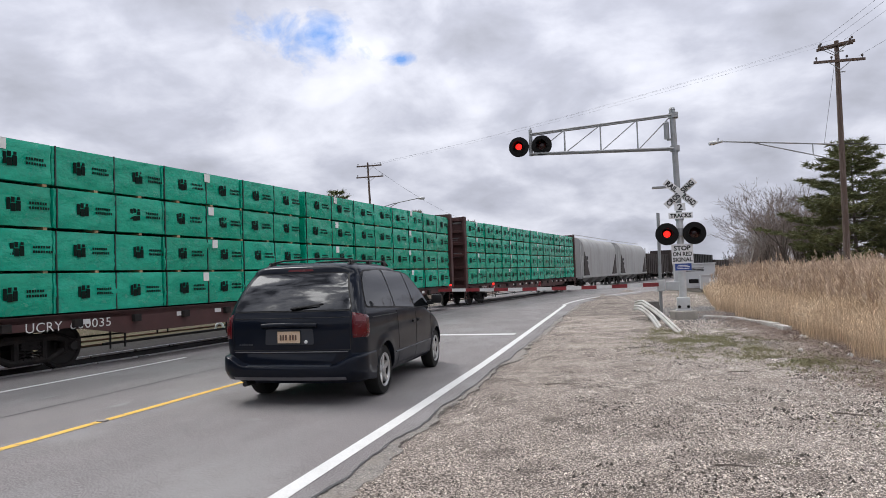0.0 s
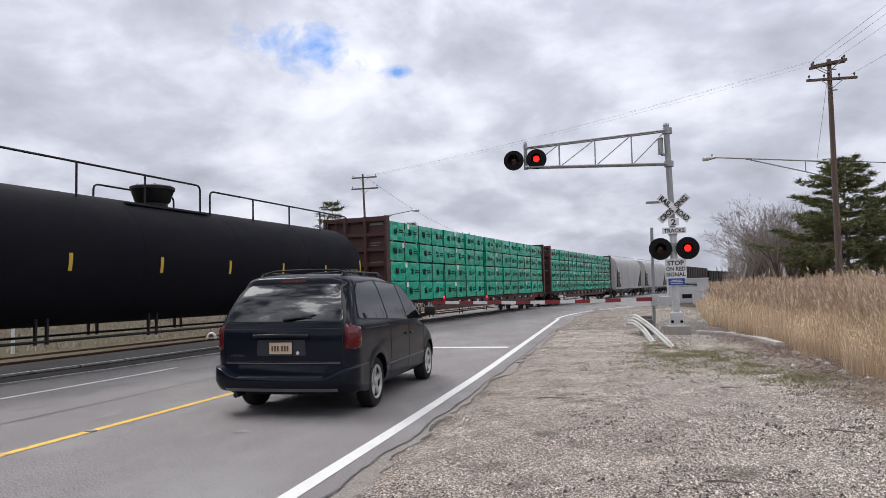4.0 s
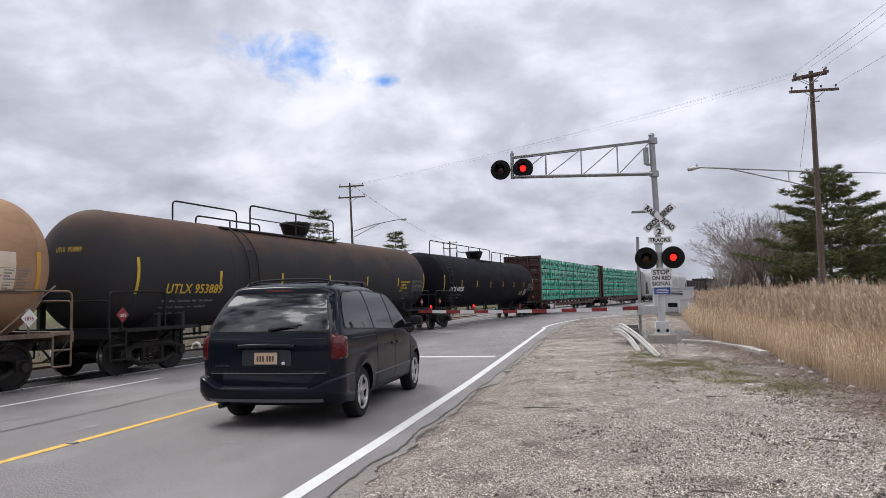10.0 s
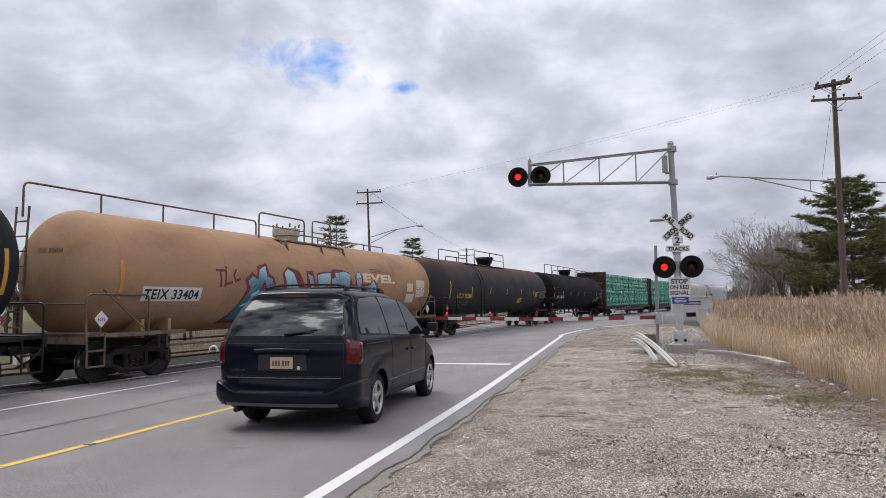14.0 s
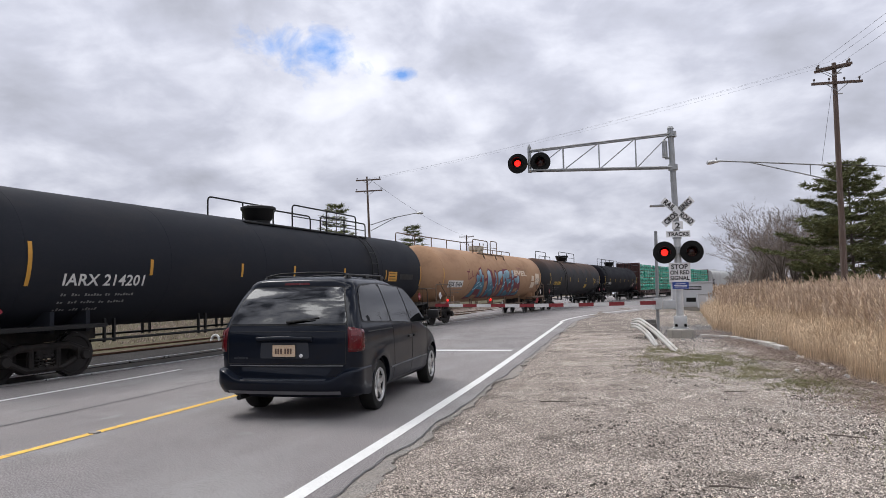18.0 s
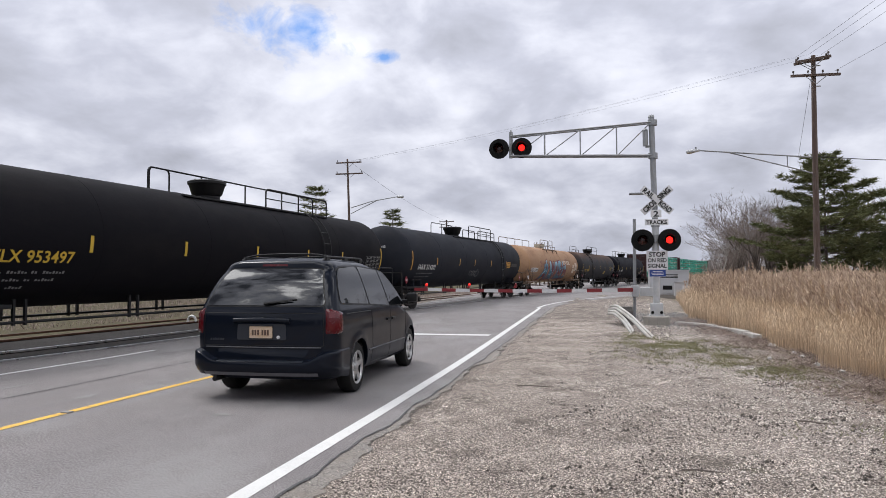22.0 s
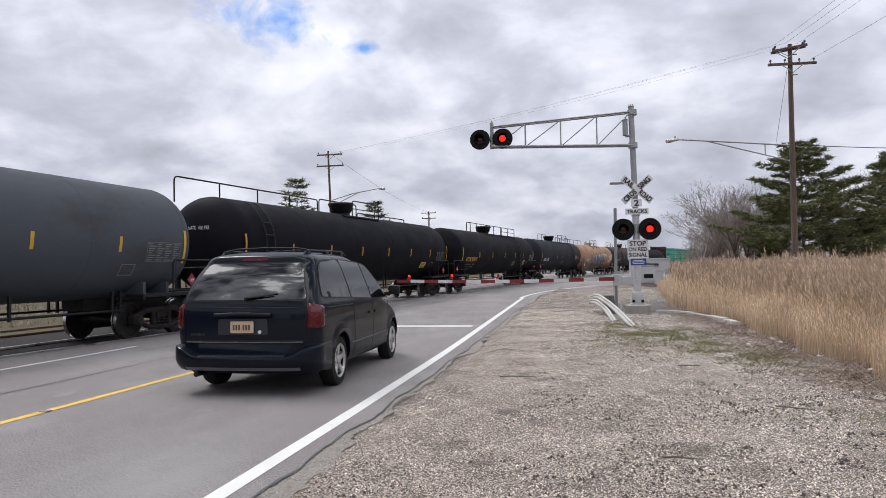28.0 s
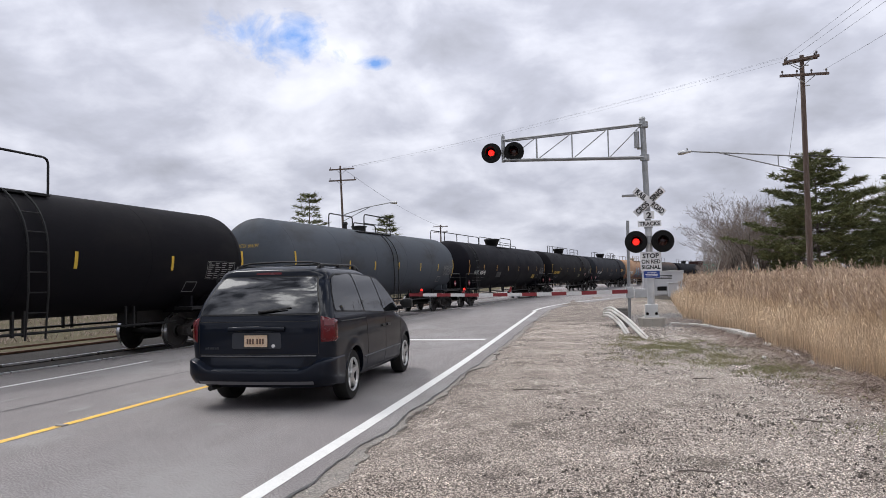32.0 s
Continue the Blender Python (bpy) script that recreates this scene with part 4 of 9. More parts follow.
def lumber_car(name, S, pitch, mark, seed):
    """A centre-beam flat car with bulkheads, deck, centre posts and wrapped lumber bundles stacked four high."""
    rnd = random.Random(seed)
    car = thing(name, "oxide-red centre-beam flat car stacked with lumber in green wrap", "rail car", group="lumber cars of the train")
    L = pitch - 1.2
    half = L / 2
    bm = fresh()
    box(bm, -1.5, 1.5, -half, half, 0.98, 1.12, 0.01)
    part("deck", bm, MAT_RED_CAR, car)
    for side in (-1, 1):
        bm = fresh()
        zz = 0.62
        for a, b, za, zb in ((-half, -half + 3.6, 0.85, 0.85), (-half + 3.6, -half + 5.0, 0.85, zz), (-half + 5.0, half - 5.0, zz, zz), (half - 5.0, half - 3.6, zz, 0.85), (half - 3.6, half, 0.85, 0.85)):
            v = [bm.verts.new(p) for p in ((side * 1.5, a, 1.12), (side * 1.5, b, 1.12), (side * 1.5, b, zb), (side * 1.5, a, za), (side * 1.44, a, 1.12), (side * 1.44, b, 1.12), (side * 1.44, b, zb), (side * 1.44, a, za))]
            for f in ((0, 1, 2, 3), (7, 6, 5, 4), (0, 4, 5, 1), (3, 2, 6, 7), (0, 3, 7, 4), (1, 5, 6, 2)):
                bm.faces.new([v[i] for i in f])
        part("side_sill", bm, MAT_RED_CAR, car)
        k = -8.97 - 1.52 * int((half - 8.97) / 1.52)
        while k < half:
            bm = fresh()
            box(bm, side * 1.5, side * 1.6, k - 0.10, k + 0.10, 0.86, 1.02, 0.02)
            part("winch", bm, MAT_TRUCK, car)
            k += 1.52
        bm = fresh()
        for k in range(14):
            yy = -half + 3.9 + k * (L - 7.8) / 13
            box(bm, side * 1.502, side * 1.507, yy - 0.12, yy + 0.12, 0.9, 1.0)
        part("white_sill_mark", bm, MAT_WHITE, car)
        for word, at, wide in zip(mark.split(" "), (-10.06, -9.10), (0.78, 0.99)):
            bm = fresh()
            vs, fs, w = letters(word, 0.19, 1.05)
            add_shape(bm, vs, fs, lambda v: Vector((side * 1.508, side * (at + v.x * wide / w), 0.82 + v.y)))
            part("car_mark", bm, MAT_WHITE, car)
        # hanging safety rail under the sill
        bm = fresh()
        rod(bm, (side * 1.2, -half + 4.6, 0.42), (side * 1.2, half - 4.6, 0.42), 0.025, seg=6)
        for k in range(5):
            yy = -half + 5 + k * (L - 10) / 4
            for d in (-0.2, 0.2):
                rod(bm, (side * 1.2, yy + d, 0.3), (side * 1.2, yy + d, 1.0), 0.022, seg=6)
        part("brake_pipe", bm, MAT_BLACK_PIPE, car)
    bm = fresh()
    box(bm, -0.2, 0.2, -half + 0.1, half - 0.1, 4.42, 4.62, 0.02)
    part("centre_beam", bm, MAT_RED_CAR, car)
    for k in range(17):
        yy = -half + 0.8 + k * (L - 1.6) / 16
        part("centre_post", box(fresh(), -0.06, 0.06, yy - 0.1, yy + 0.1, 1.1, 4.5), MAT_RED_CAR, car)
    for s in (-1, 1):
        e = s * half
        bm = fresh()
        box(bm, -1.5, 1.5, e - s * 0.30, e - s * 0.22, 1.1, 4.66, 0.01)
        bh = part("bulkhead", bm, MAT_RED_CAR, car)
        for k in range(6):
            z = 1.35 + k * 0.62
            part("bulkhead_rib", box(fresh(), -1.42, 1.42, e - s * 0.22, e - s * 0.08, z, z + 0.14, 0.015), MAT_RED_CAR, bh)
        for xx in (-1.44, -0.48, 0.48, 1.44):
            part("bulkhead_post", box(fresh(), xx - 0.06, xx + 0.06, e - s * 0.24, e - s * 0.02, 1.1, 4.66, 0.012), MAT_RED_CAR, bh)
        bm = fresh()
        for xx in (-1.25, -0.85):
            rod(bm, (xx, e + s * 0.03, 1.0), (xx, e + s * 0.03, 4.75), 0.02, seg=6)
        for k in range(9):
            rod(bm, (-1.25, e + s * 0.03, 1.2 + k * 0.42), (-0.85, e + s * 0.03, 1.2 + k * 0.42), 0.015, seg=6)
        part("end_ladder", bm, MAT_RED_CAR, bh)
        for k, (zz, w) in enumerate(((4.3, 0.62), (3.55, 0.5), (3.45, 0.42), (2.75, 0.6), (2.66, 0.7), (2.57, 0.5))):
            part("end_print", box(fresh(), 0.62, 0.62 + w, e - s * 0.235, e - s * 0.212 + s * 0.004, zz, zz + (0.10 if k == 0 else 0.04)), MAT_PRINT, bh)
        part("brake_wheel", lathe(fresh(), [(0.26, -0.02), (0.28, 0), (0.26, 0.02), (0.24, 0), (0.26, -0.02)], 20, Matrix.Translation((-0.3, e + s * 0.1, 2.2)) @ Matrix.Rotation(radians(90), 4, "X")), MAT_TRUCK, bh) if s < 0 else None
        end_gear(car, e, s, MAT_RED_CAR, MAT_RED_CAR)
        build_truck(car, s * (half - 3.05))
    # the load: two blocks of bundles a side, four tiers
    x0, x1 = 0.16, 1.40
    lo, hi = -half + 0.36, half - 0.36
    mid = -0.6
    for side in (1, -1):
        for blk, (a, b) in enumerate(((lo, mid - 0.05), (mid + 0.22, hi))):
            lift = 0.0 if blk == 0 else 0.0
            zb = 1.15
            for tier in range(4):
                h = 0.846
                nb = 4 if side > 0 else 2
                for k in range(nb):
                    ya, yb = a + (b - a) * k / nb, a + (b - a) * (k + 1) / nb - 0.03
                    out = x1 + rnd.uniform(-0.02, 0.02)
                    bm = fresh()
                    box(bm, side * x0, side * out, ya, yb, zb, zb + h - 0.05 + rnd.uniform(-0.008, 0.008), 0.035)
                    if side > 0:      # the loose wrap: a creased skin over the outer face
                        seed_v = rnd.uniform(0, 99)
                        grid = []
                        for i in range(21):
                            u = i / 20
                            row = []
                            for j in range(9):
                                w = j / 8
                                fold = noise.noise((u * 7 + w * 4, w * 2.5 - u * 5, seed_v)) * 0.035 + abs(noise.noise((u * 9 - w * 6, w * 5 + u * 6, seed_v + 7))) * 0.045 + noise.noise((u * 17, w * 3, seed_v)) * 0.012
                                rim = 0.0 if 0 < i < 20 and 0 < j < 8 else -0.012
                                row.append(bm.verts.new((out + 0.004 + rim + max(0.0, fold), ya + 0.01 + (yb - ya - 0.02) * u, zb + 0.006 + (h - 0.07) * w + (0.008 * noise.noise((u * 6, seed_v, 0)) if j == 8 else 0))))
                            grid.append(row)
                        for P, Q in zip(grid, grid[1:]):
                            for j in range(8):
                                bm.faces.new((P[j], Q[j], Q[j + 1], P[j + 1]))
                    bundle = part("wrapped_pack", bm, MAT_WRAP, car, smooth=40)
                    skin = out
                    out += 0.03
                    if side > 0:
                        for f in (0.0, 0.5):
                            yy = ya + (yb - ya) * (f + 0.02)
                            part("strap", box(fresh(), out - 0.03, out + 0.002, yy, yy + 0.026, zb, zb + h - 0.05), MAT_STRAP, bundle)
                        for f in (0.12, 0.62):
                            yy = ya + (yb - ya) * (f + rnd.uniform(0, 0.06))
                            bm = fresh()
                            # a dark ragged emblem and two short lines of print
                            for ddy, ddz, w, hh in ((0.06, 0.30, 0.07, 0.22), (0.14, 0.27, 0.10, 0.15), (0.15, 0.44, 0.07, 0.10), (0.25, 0.28, 0.09, 0.19), (0.27, 0.48, 0.06, 0.06)):
                                box(bm, out + 0.002, out + 0.008, yy + ddy, yy + ddy + w, zb + ddz, zb + ddz + hh)
                            for ddz, w in ((0.07, 0.34), (-0.02, 0.42)):
                                q = yy + 0.52
                                while q < yy + 0.52 + w:
                                    box(bm, out + 0.002, out + 0.008, q, q + 0.035, zb + 0.36 + ddz, zb + 0.41 + ddz)
                                    q += 0.055
                            part("printed_emblem", bm, MAT_INK, bundle)["kind"] = "stuff"
                        if k % 2 == 0:
                            yy = ya + (yb - ya) * rnd.uniform(0.42, 0.6)
                            part("paper_label", box(fresh(), out + 0.001, out + 0.01, yy, yy + 0.2, zb + h - 0.28, zb + h - 0.07), MAT_TAG, bundle)
                if side > 0 and tier < 3:
                    k = a + 0.3
                    while k < b:
                        part("lumber_spacer", box(fresh(), side * 0.3, side * (x1 - 0.005), k, k + 0.09, zb + h - 0.05, zb + h), MAT_LUMBER, car)
                        k += 1.2
                zb += h
    CARS.append((car, S, half - 3.05))
    return car


def hopper_car(name, S, pitch):
    car = thing(name, "pale grey covered hopper car with rounded sides", "rail car", group="hopper cars of the train")
    half = (pitch - 1.2) / 2
    bm = fresh()
    ring = []
    for k in range(17):
        a = math.pi * k / 16
        ring.append((1.58 * math.copysign(abs(math.cos(a)) ** 0.55, math.cos(a)), 3.3 + 1.35 * math.sin(a) ** 0.8))
    ring = [(1.5, 1.15)] + ring + [(-1.5, 1.15)]
    A = [bm.verts.new((x, -half + 0.9, z)) for x, z in ring]
    B = [bm.verts.new((x, half - 0.9, z)) for x, z in ring]
    for k in range(len(ring)):
        j = (k + 1) % len(ring)
        bm.faces.new((A[k], B[k], B[j], A[j]))
    bm.faces.new(A)
    bm.faces.new(B[::-1])
    part("hopper_body", bm, MAT_HOPPER, car, smooth=30)
    # dark wedge on each flank, painted for the shade in the open end slope
    for s in (-1, 1):
        for side in (-1, 1):
            bm = fresh()
            e = s * (half - 0.92)
            v = [bm.verts.new(p) for p in ((side * 1.50, e, 1.2), (side * 1.50, e - s * 1.9, 1.2), (side * 1.585, e - s * 0.1, 3.3), (side * 1.612, e, 1.2), (side * 1.612, e - s * 1.9, 1.2), (side * 1.612, e - s * 0.1, 3.3))]
            for f in ((0, 1, 2), (3, 5, 4), (0, 3, 4, 1), (1, 4, 5, 2), (2, 5, 3, 0)):
                bm.faces.new([v[i] for i in f])
            bmesh.ops.recalc_face_normals(bm, faces=bm.faces)
            part("end_slope", bm, MAT_DARKCAR, car)
    for s in (-1, 1):
        for xx in (-1.45, 1.45):
            part("end_post", box(fresh(), xx - 0.05, xx + 0.05, s * half - s * 0.12, s * half, 1.0, 4.3, 0.01), MAT_HOPPER, car)
            bm = fresh()
            rod(bm, (xx, s * half, 1.2), (xx, s * (half - 1.0), 3.0), 0.05, seg=6)
            part("slope_brace", bm, MAT_HOPPER, car)
        part("end_sill", box(fresh(), -1.5, 1.5, s * half - s * 1.2, s * half, 0.95, 1.15, 0.01), MAT_HOPPER, car)
        end_gear(car, s * half, s, MAT_HOPPER, MAT_TRUCK)
        build_truck(car, s * (half - 1.9))
    for side in (-1, 1):
        part("side_sill", box(fresh(), side * 1.46, side * 1.6, -half + 0.1, half - 0.1, 1.0, 1.2, 0.02), MAT_HOPPER, car)
        bm = fresh()
        rod(bm, (side * 0.7, -half + 0.6, 4.85), (side * 0.7, half - 0.6, 4.85), 0.03, seg=6)
        part("roof_rail", bm, MAT_HOPPER, car)
        for k in range(2):
            for j in range(2):
                bm = fresh()
                box(bm, side * 1.59, side * 1.61, -half + 1.5 + (0.5 if j else 0), -half + 1.8 + (0.5 if j else 0), 2.6 - 0.45 * k, 2.9 - 0.45 * k)
                part("side_print", bm, MAT_BLACK_PIPE, car)
    for k in range(3):
        yy = (k - 1) * (half - 1.0) * 0.55
        bm = fresh()
        v = [bm.verts.new(p) for p in ((-1.2, yy - 1.6, 1.15), (1.2, yy - 1.6, 1.15), (1.2, yy + 1.6, 1.15), (-1.2, yy + 1.6, 1.15), (-0.5, yy - 0.4, 0.45), (0.5, yy - 0.4, 0.45), (0.5, yy + 0.4, 0.45), (-0.5, yy + 0.4, 0.45))]
        for f in ((0, 1, 5, 4), (1, 2, 6, 5), (2, 3, 7, 6), (3, 0, 4, 7), (7, 6, 5, 4)):
            bm.faces.new([v[i] for i in f])
        part("discharge_bay", bm, MAT_HOPPER, car)
    CARS.append((car, S, half - 1.9))


def gondola_car(name, S, pitch, height, mat, label):
    """A far dark freight car: ribbed box sides on a frame."""
    car = thing(name, label, "rail car", group="dark freight cars of the train")
    half = (pitch - 1.2) / 2
    bm = fresh()
    box(bm, -1.5, 1.5, -half, half, 1.0, height, 0.03)
    part("car_body", bm, mat, car)
    for side in (-1, 1):
        for k in range(12):
            yy = -half + 0.5 + k * (2 * half - 1) / 11
            part("side_rib", box(fresh(), side * 1.5, side * 1.58, yy - 0.07, yy + 0.07, 1.0, height - 0.05), mat, car)
    for s in (-1, 1):
        end_gear(car, s * half, s, mat, MAT_TRUCK)
        build_truck(car, s * (half - 1.9))
    CARS.append((car, S, half - 1.9))


CARS, WHEELS = [], []
MAT_PRINT = material("faint_print", (0.22, 0.22, 0.215), (0.11, 0.11, 0.11), rough=0.7, scale=6, fine=60)
MAT_NOTE = material("faded_yellow_notice", (0.20, 0.20, 0.08), (0.05, 0.05, 0.03), rough=0.7, scale=9, fine=40)
MAT_PINK = material("faded_pink_notice", (0.50, 0.28, 0.28), (0.36, 0.22, 0.22), rough=0.7, scale=9, fine=40)
MAT_RUSTPIPE = material("rusty_tan_steel", (0.20, 0.145, 0.105), (0.085, 0.055, 0.04), rough=0.75, scale=3, fine=30, dirt=(0.05, 0.03, 0.022), dirt_scale=3, dirt_amount=0.8)
MAT_TANPALE = material("pale_valve_housing", (0.48, 0.44, 0.36), (0.30, 0.27, 0.22), rough=0.7, scale=3, fine=40)


def tank_paint(name, base, second, dirt, amount, rough=0.62):
    return material(name, base, second, rough=rough, scale=0.9, fine=14, amount=0.7, bump=0.08, bump_scale=20, dirt=dirt, dirt_scale=0.7, dirt_amount=amount, stretch=(1.4, 0.7, 1.4), contrast=0.3, spec=0.05)


def rust_top(m, colour, z0, z1, amount):
    """A film of rust that has spread over the crown of a tank, ragged at its lower edge."""
    nt = m.node_tree
    N, L = nt.nodes.new, nt.links.new
    b = nt.nodes["Principled BSDF"]
    old = b.inputs["Base Color"].links[0].from_socket
    tc, sep, tex = N("ShaderNodeTexCoord"), N("ShaderNodeSeparateXYZ"), N("ShaderNodeTexNoise")
    L(tc.outputs["Object"], sep.inputs[0])
    L(tc.outputs["Object"], tex.inputs["Vector"])
    tex.inputs["Scale"].default_value, tex.inputs["Detail"].default_value = 0.9, 7
    add = N("ShaderNodeMath")
    add.operation = "MULTIPLY_ADD"
    L(tex.outputs["Fac"], add.inputs[0])
    add.inputs[1].default_value = 1.6
    L(sep.outputs["Z"], add.inputs[2])
    rng = N("ShaderNodeMapRange")
    for k, v in ((1, z0 + 0.8), (2, z1 + 0.8), (3, 0.0), (4, amount)):
        rng.inputs[k].default_value = v
    L(add.outputs[0], rng.inputs[0])
    mix = N("ShaderNodeMixRGB")
    L(rng.outputs[0], mix.inputs[0])
    L(old, mix.inputs[1])
    mix.inputs[2].default_value = (*colour, 1)
    L(mix.outputs[0], b.inputs["Base Color"])


BLACK1 = tank_paint("black_tank_paint", (0.0058, 0.006, 0.009), (0.009, 0.009, 0.0125), (0.016, 0.015, 0.017), 0.35)
GREYBROWN = tank_paint("rust_filmed_grey_tank_paint", (0.034, 0.036, 0.042), (0.042, 0.041, 0.042), (0.055, 0.040, 0.032), 0.5)
rust_top(GREYBROWN, (0.098, 0.056, 0.038), 2.9, 4.0, 0.85)
TAN = tank_paint("dusty_tan_tank_paint", (0.375, 0.235, 0.145), (0.305, 0.185, 0.115), (0.19, 0.11, 0.07), 0.6, 0.6)
CHARCOAL = tank_paint("charcoal_tank_paint", (0.017, 0.0185, 0.024), (0.023, 0.025, 0.031), (0.034, 0.032, 0.032), 0.35)
BLACK2 = tank_paint("matte_black_tank_paint", (0.0058, 0.0056, 0.0075), (0.0095, 0.009, 0.011), (0.019, 0.017, 0.0165), 0.35)
GREY = tank_paint("weathered_grey_tank_paint", (0.060, 0.070, 0.086), (0.080, 0.088, 0.10), (0.042, 0.038, 0.036), 0.5)

gondola_car("gondola", 215.0, 17.0, 3.0, MAT_DARKCAR, "dark brown ribbed gondola car far along the track")
gondola_car("gondola", 197.5, 17.0, 3.9, MAT_BLACK_PIPE, "black boxy freight car far along the track")
gondola_car("gondola", 180.0, 17.5, 4.3, MAT_DARKCAR, "dark brown high-sided freight car far along the track")
gondola_car("gondola", 163.0, 16.0, 3.6, MAT_DARKCAR, "dark brown ribbed freight car behind the hoppers")
hopper_car("hopper_car", 146.5, 17.5)
hopper_car("hopper_car", 129.0, 17.5)
lumber_car("lumber_car", 106.6, 26.0, "UCRY 600038", 5)
lumber_car("lumber_car", 79.9, 26.5, "UCRY 600035", 6)
NOTICES = {"NATX 400180": ((5.5, 0.36, -0.86, -0.58, MAT_NOTE), (5.92, 0.36, -0.86, -0.58, MAT_NOTE), (6.6, 0.55, -0.84, -0.46, MAT_PINK)), "UTLX 953889": ((2.6, 0.76, -0.84, -0.56, MAT_YELLOW),),
           "NATX 400192": ((5.7, 0.72, -0.88, -0.60, MAT_YELLOW), (-3.9, 1.0, -0.75, -0.4, MAT_BLACK_PIPE)), "UTLX 664197": ((-2.2, 0.5, -0.82, -0.62, MAT_BLACK_PIPE),), "UTLX 953497": ((2.76, 0.8, -0.90, -0.60, MAT_NOTE), (5.86, 0.64, -0.86, -0.50, MAT_PINK)), "IARX 214201": ((6.2, 0.8, -0.40, -0.02, MAT_ORANGE), (7.3, 1.3, -0.32, -0.10, MAT_BLACK_PIPE))}


def stripe_row(first, final, count):
    return [first + (final - first) * k / (count - 1) for k in range(count)]


tank_car("tank_car", "black pressure tank car with white marks and long top rail", 56.03, 20.76, 1.49, BLACK1, MAT_WHITE, "NATX 400180", 0.0, "walk", (-1.6, 1.3), -8.1,
         ((1, -8.95, 0.95, 0.60), (1, 1.35, 9.2, 0.52), (-1, -1.2, 1.6, 0.5)), stripe_row(-8.83, 8.83, 8), -8.0)
tank_car("tank_car", "rust-filmed dark grey tank car with yellow marks", 35.55, 20.4, 1.49, GREYBROWN, MAT_YELLOW, "UTLX 953889", 0.12, "dome", (-5.0, 1.8), -4.55,
         ((-1, -5.3, -2.3, 0.70), (-1, -4.3, -1.0, 0.42), (1, -3.6, 1.6, 0.66)), stripe_row(-8.9, 8.87, 7), -7.92, notice="NON-ODORIZED/LIQUEFIED/PETROLEUM/GAS")
T_CAR = tank_car("tank_car", "dusty tan tank car covered with blue and red graffiti", 15.2, 20.3, 1.46, TAN, MAT_BLACK_PIPE, "TEIX 33404", -0.38, "tan", (-2.0, 1.9), 0.9,
                 ((-1, -9.5, -1.06, 0.62), (-1, 0.94, 8.5, 0.42), (1, -2.9, -0.4, 0.62), (1, 0.1, 1.3, 0.66)), stripe_row(-8.75, 8.75, 3), -8.05, MAT_RUSTPIPE, MAT_ORANGE)
IARX = tank_car("tank_car", "charcoal tank car with white marks and yellow stripes", -5.85, 21.8, 1.49, CHARCOAL, MAT_WHITE, "IARX 214201", -0.26, "front", (-1.9, 5.75), 4.9,
                ((-1, -1.77, 1.6, 0.70), (1, 0.56, 4.9, 0.62), (1, -0.5, 1.65, 0.38), (1, 2.3, 5.67, 0.44)), (-9.36, -6.3, -3.0, -0.45, 2.68, 5.98, 9.45), -8.57, None, MAT_ORANGE)
tank_car("tank_car", "matte black tank car with yellow marks", -27.7, 21.9, 1.49, BLACK2, MAT_YELLOW, "UTLX 953497", -0.15, "front", (-2.0, 5.76), 4.4,
         ((-1, -1.74, 7.3, 0.74), (1, 1.81, 5.76, 0.5), (-1, -1.7, -0.9, 0.74)), (-9.0, -5.75, -2.8, 0.3, 3.2, 5.63, 9.05), -8.25)
tank_car("tank_car", "black tank car with faded white marks and long top rail", -49.05, 20.8, 1.49, BLACK1, MAT_WHITE, "NATX 400192", -0.37, "walk", (-1.5, 1.9), -8.2,
         ((-1, -9.9, -1.1, 0.62), (-1, -0.97, 2.6, 0.66), (1, -0.76, 1.9, 0.55), (-1, 2.7, 8.6, 0.36)), stripe_row(-9.4, 9.4, 8), -8.4, None, MAT_ORANGE)
tank_car("tank_car", "weathered grey tank car with yellow marks", -69.2, 19.5, 1.46, GREY, MAT_YELLOW, "UTLX 664197", -0.4, "manway", (-2.0, 1.3), 0.1,
         ((-1, -1.76, 0.4, 0.70), (1, -1.37, 1.29, 0.62), (-1, 0.5, 2.8, 0.5)), (-7.9, -4.05, -1.83, 0.6, 3.2, 5.6, 7.9), -7.05)
tank_car("tank_car", "plain black tank car coming last in line", -89.0, 20.1, 1.39, BLACK2, MAT_YELLOW, "UTLX 953512", 0.3, "front", (-3.4, 2.9), 2.0,
         ((1, -3.4, 2.87, 0.66), (-1, -3.0, 2.4, 0.66)), stripe_row(-9.0, 9.0, 7), -8.2)


def line_tag():
    """A loose outline tag sprayed low on the charcoal car."""
    R, zc = 1.49, 0.98 + 1.49
    bm = fresh()
    for y, w, h, turn in ((-0.75, 0.34, 0.16, 0.3), (-0.35, 0.26, 0.17, 1.2), (-0.02, 0.24, 0.15, 0.4), (0.35, 0.36, 0.20, 2.0)):
        pts = []
        for k in range(19):
            a = math.tau * k / 17
            q = -0.78 + h * math.sin(a) + 0.05 * math.sin(3 * a + turn)
            g = q / R
            pts.append(((R + 0.003) * math.cos(g), y + w * math.cos(a) * 0.75 + 0.04 * math.sin(2 * a + turn), zc + (R + 0.003) * math.sin(g)))
        tube(bm, pts, 0.011, 5)
    part("outline_tag", bm, MAT_PRINT, IARX, "thin pale sprayed loops")


line_tag()


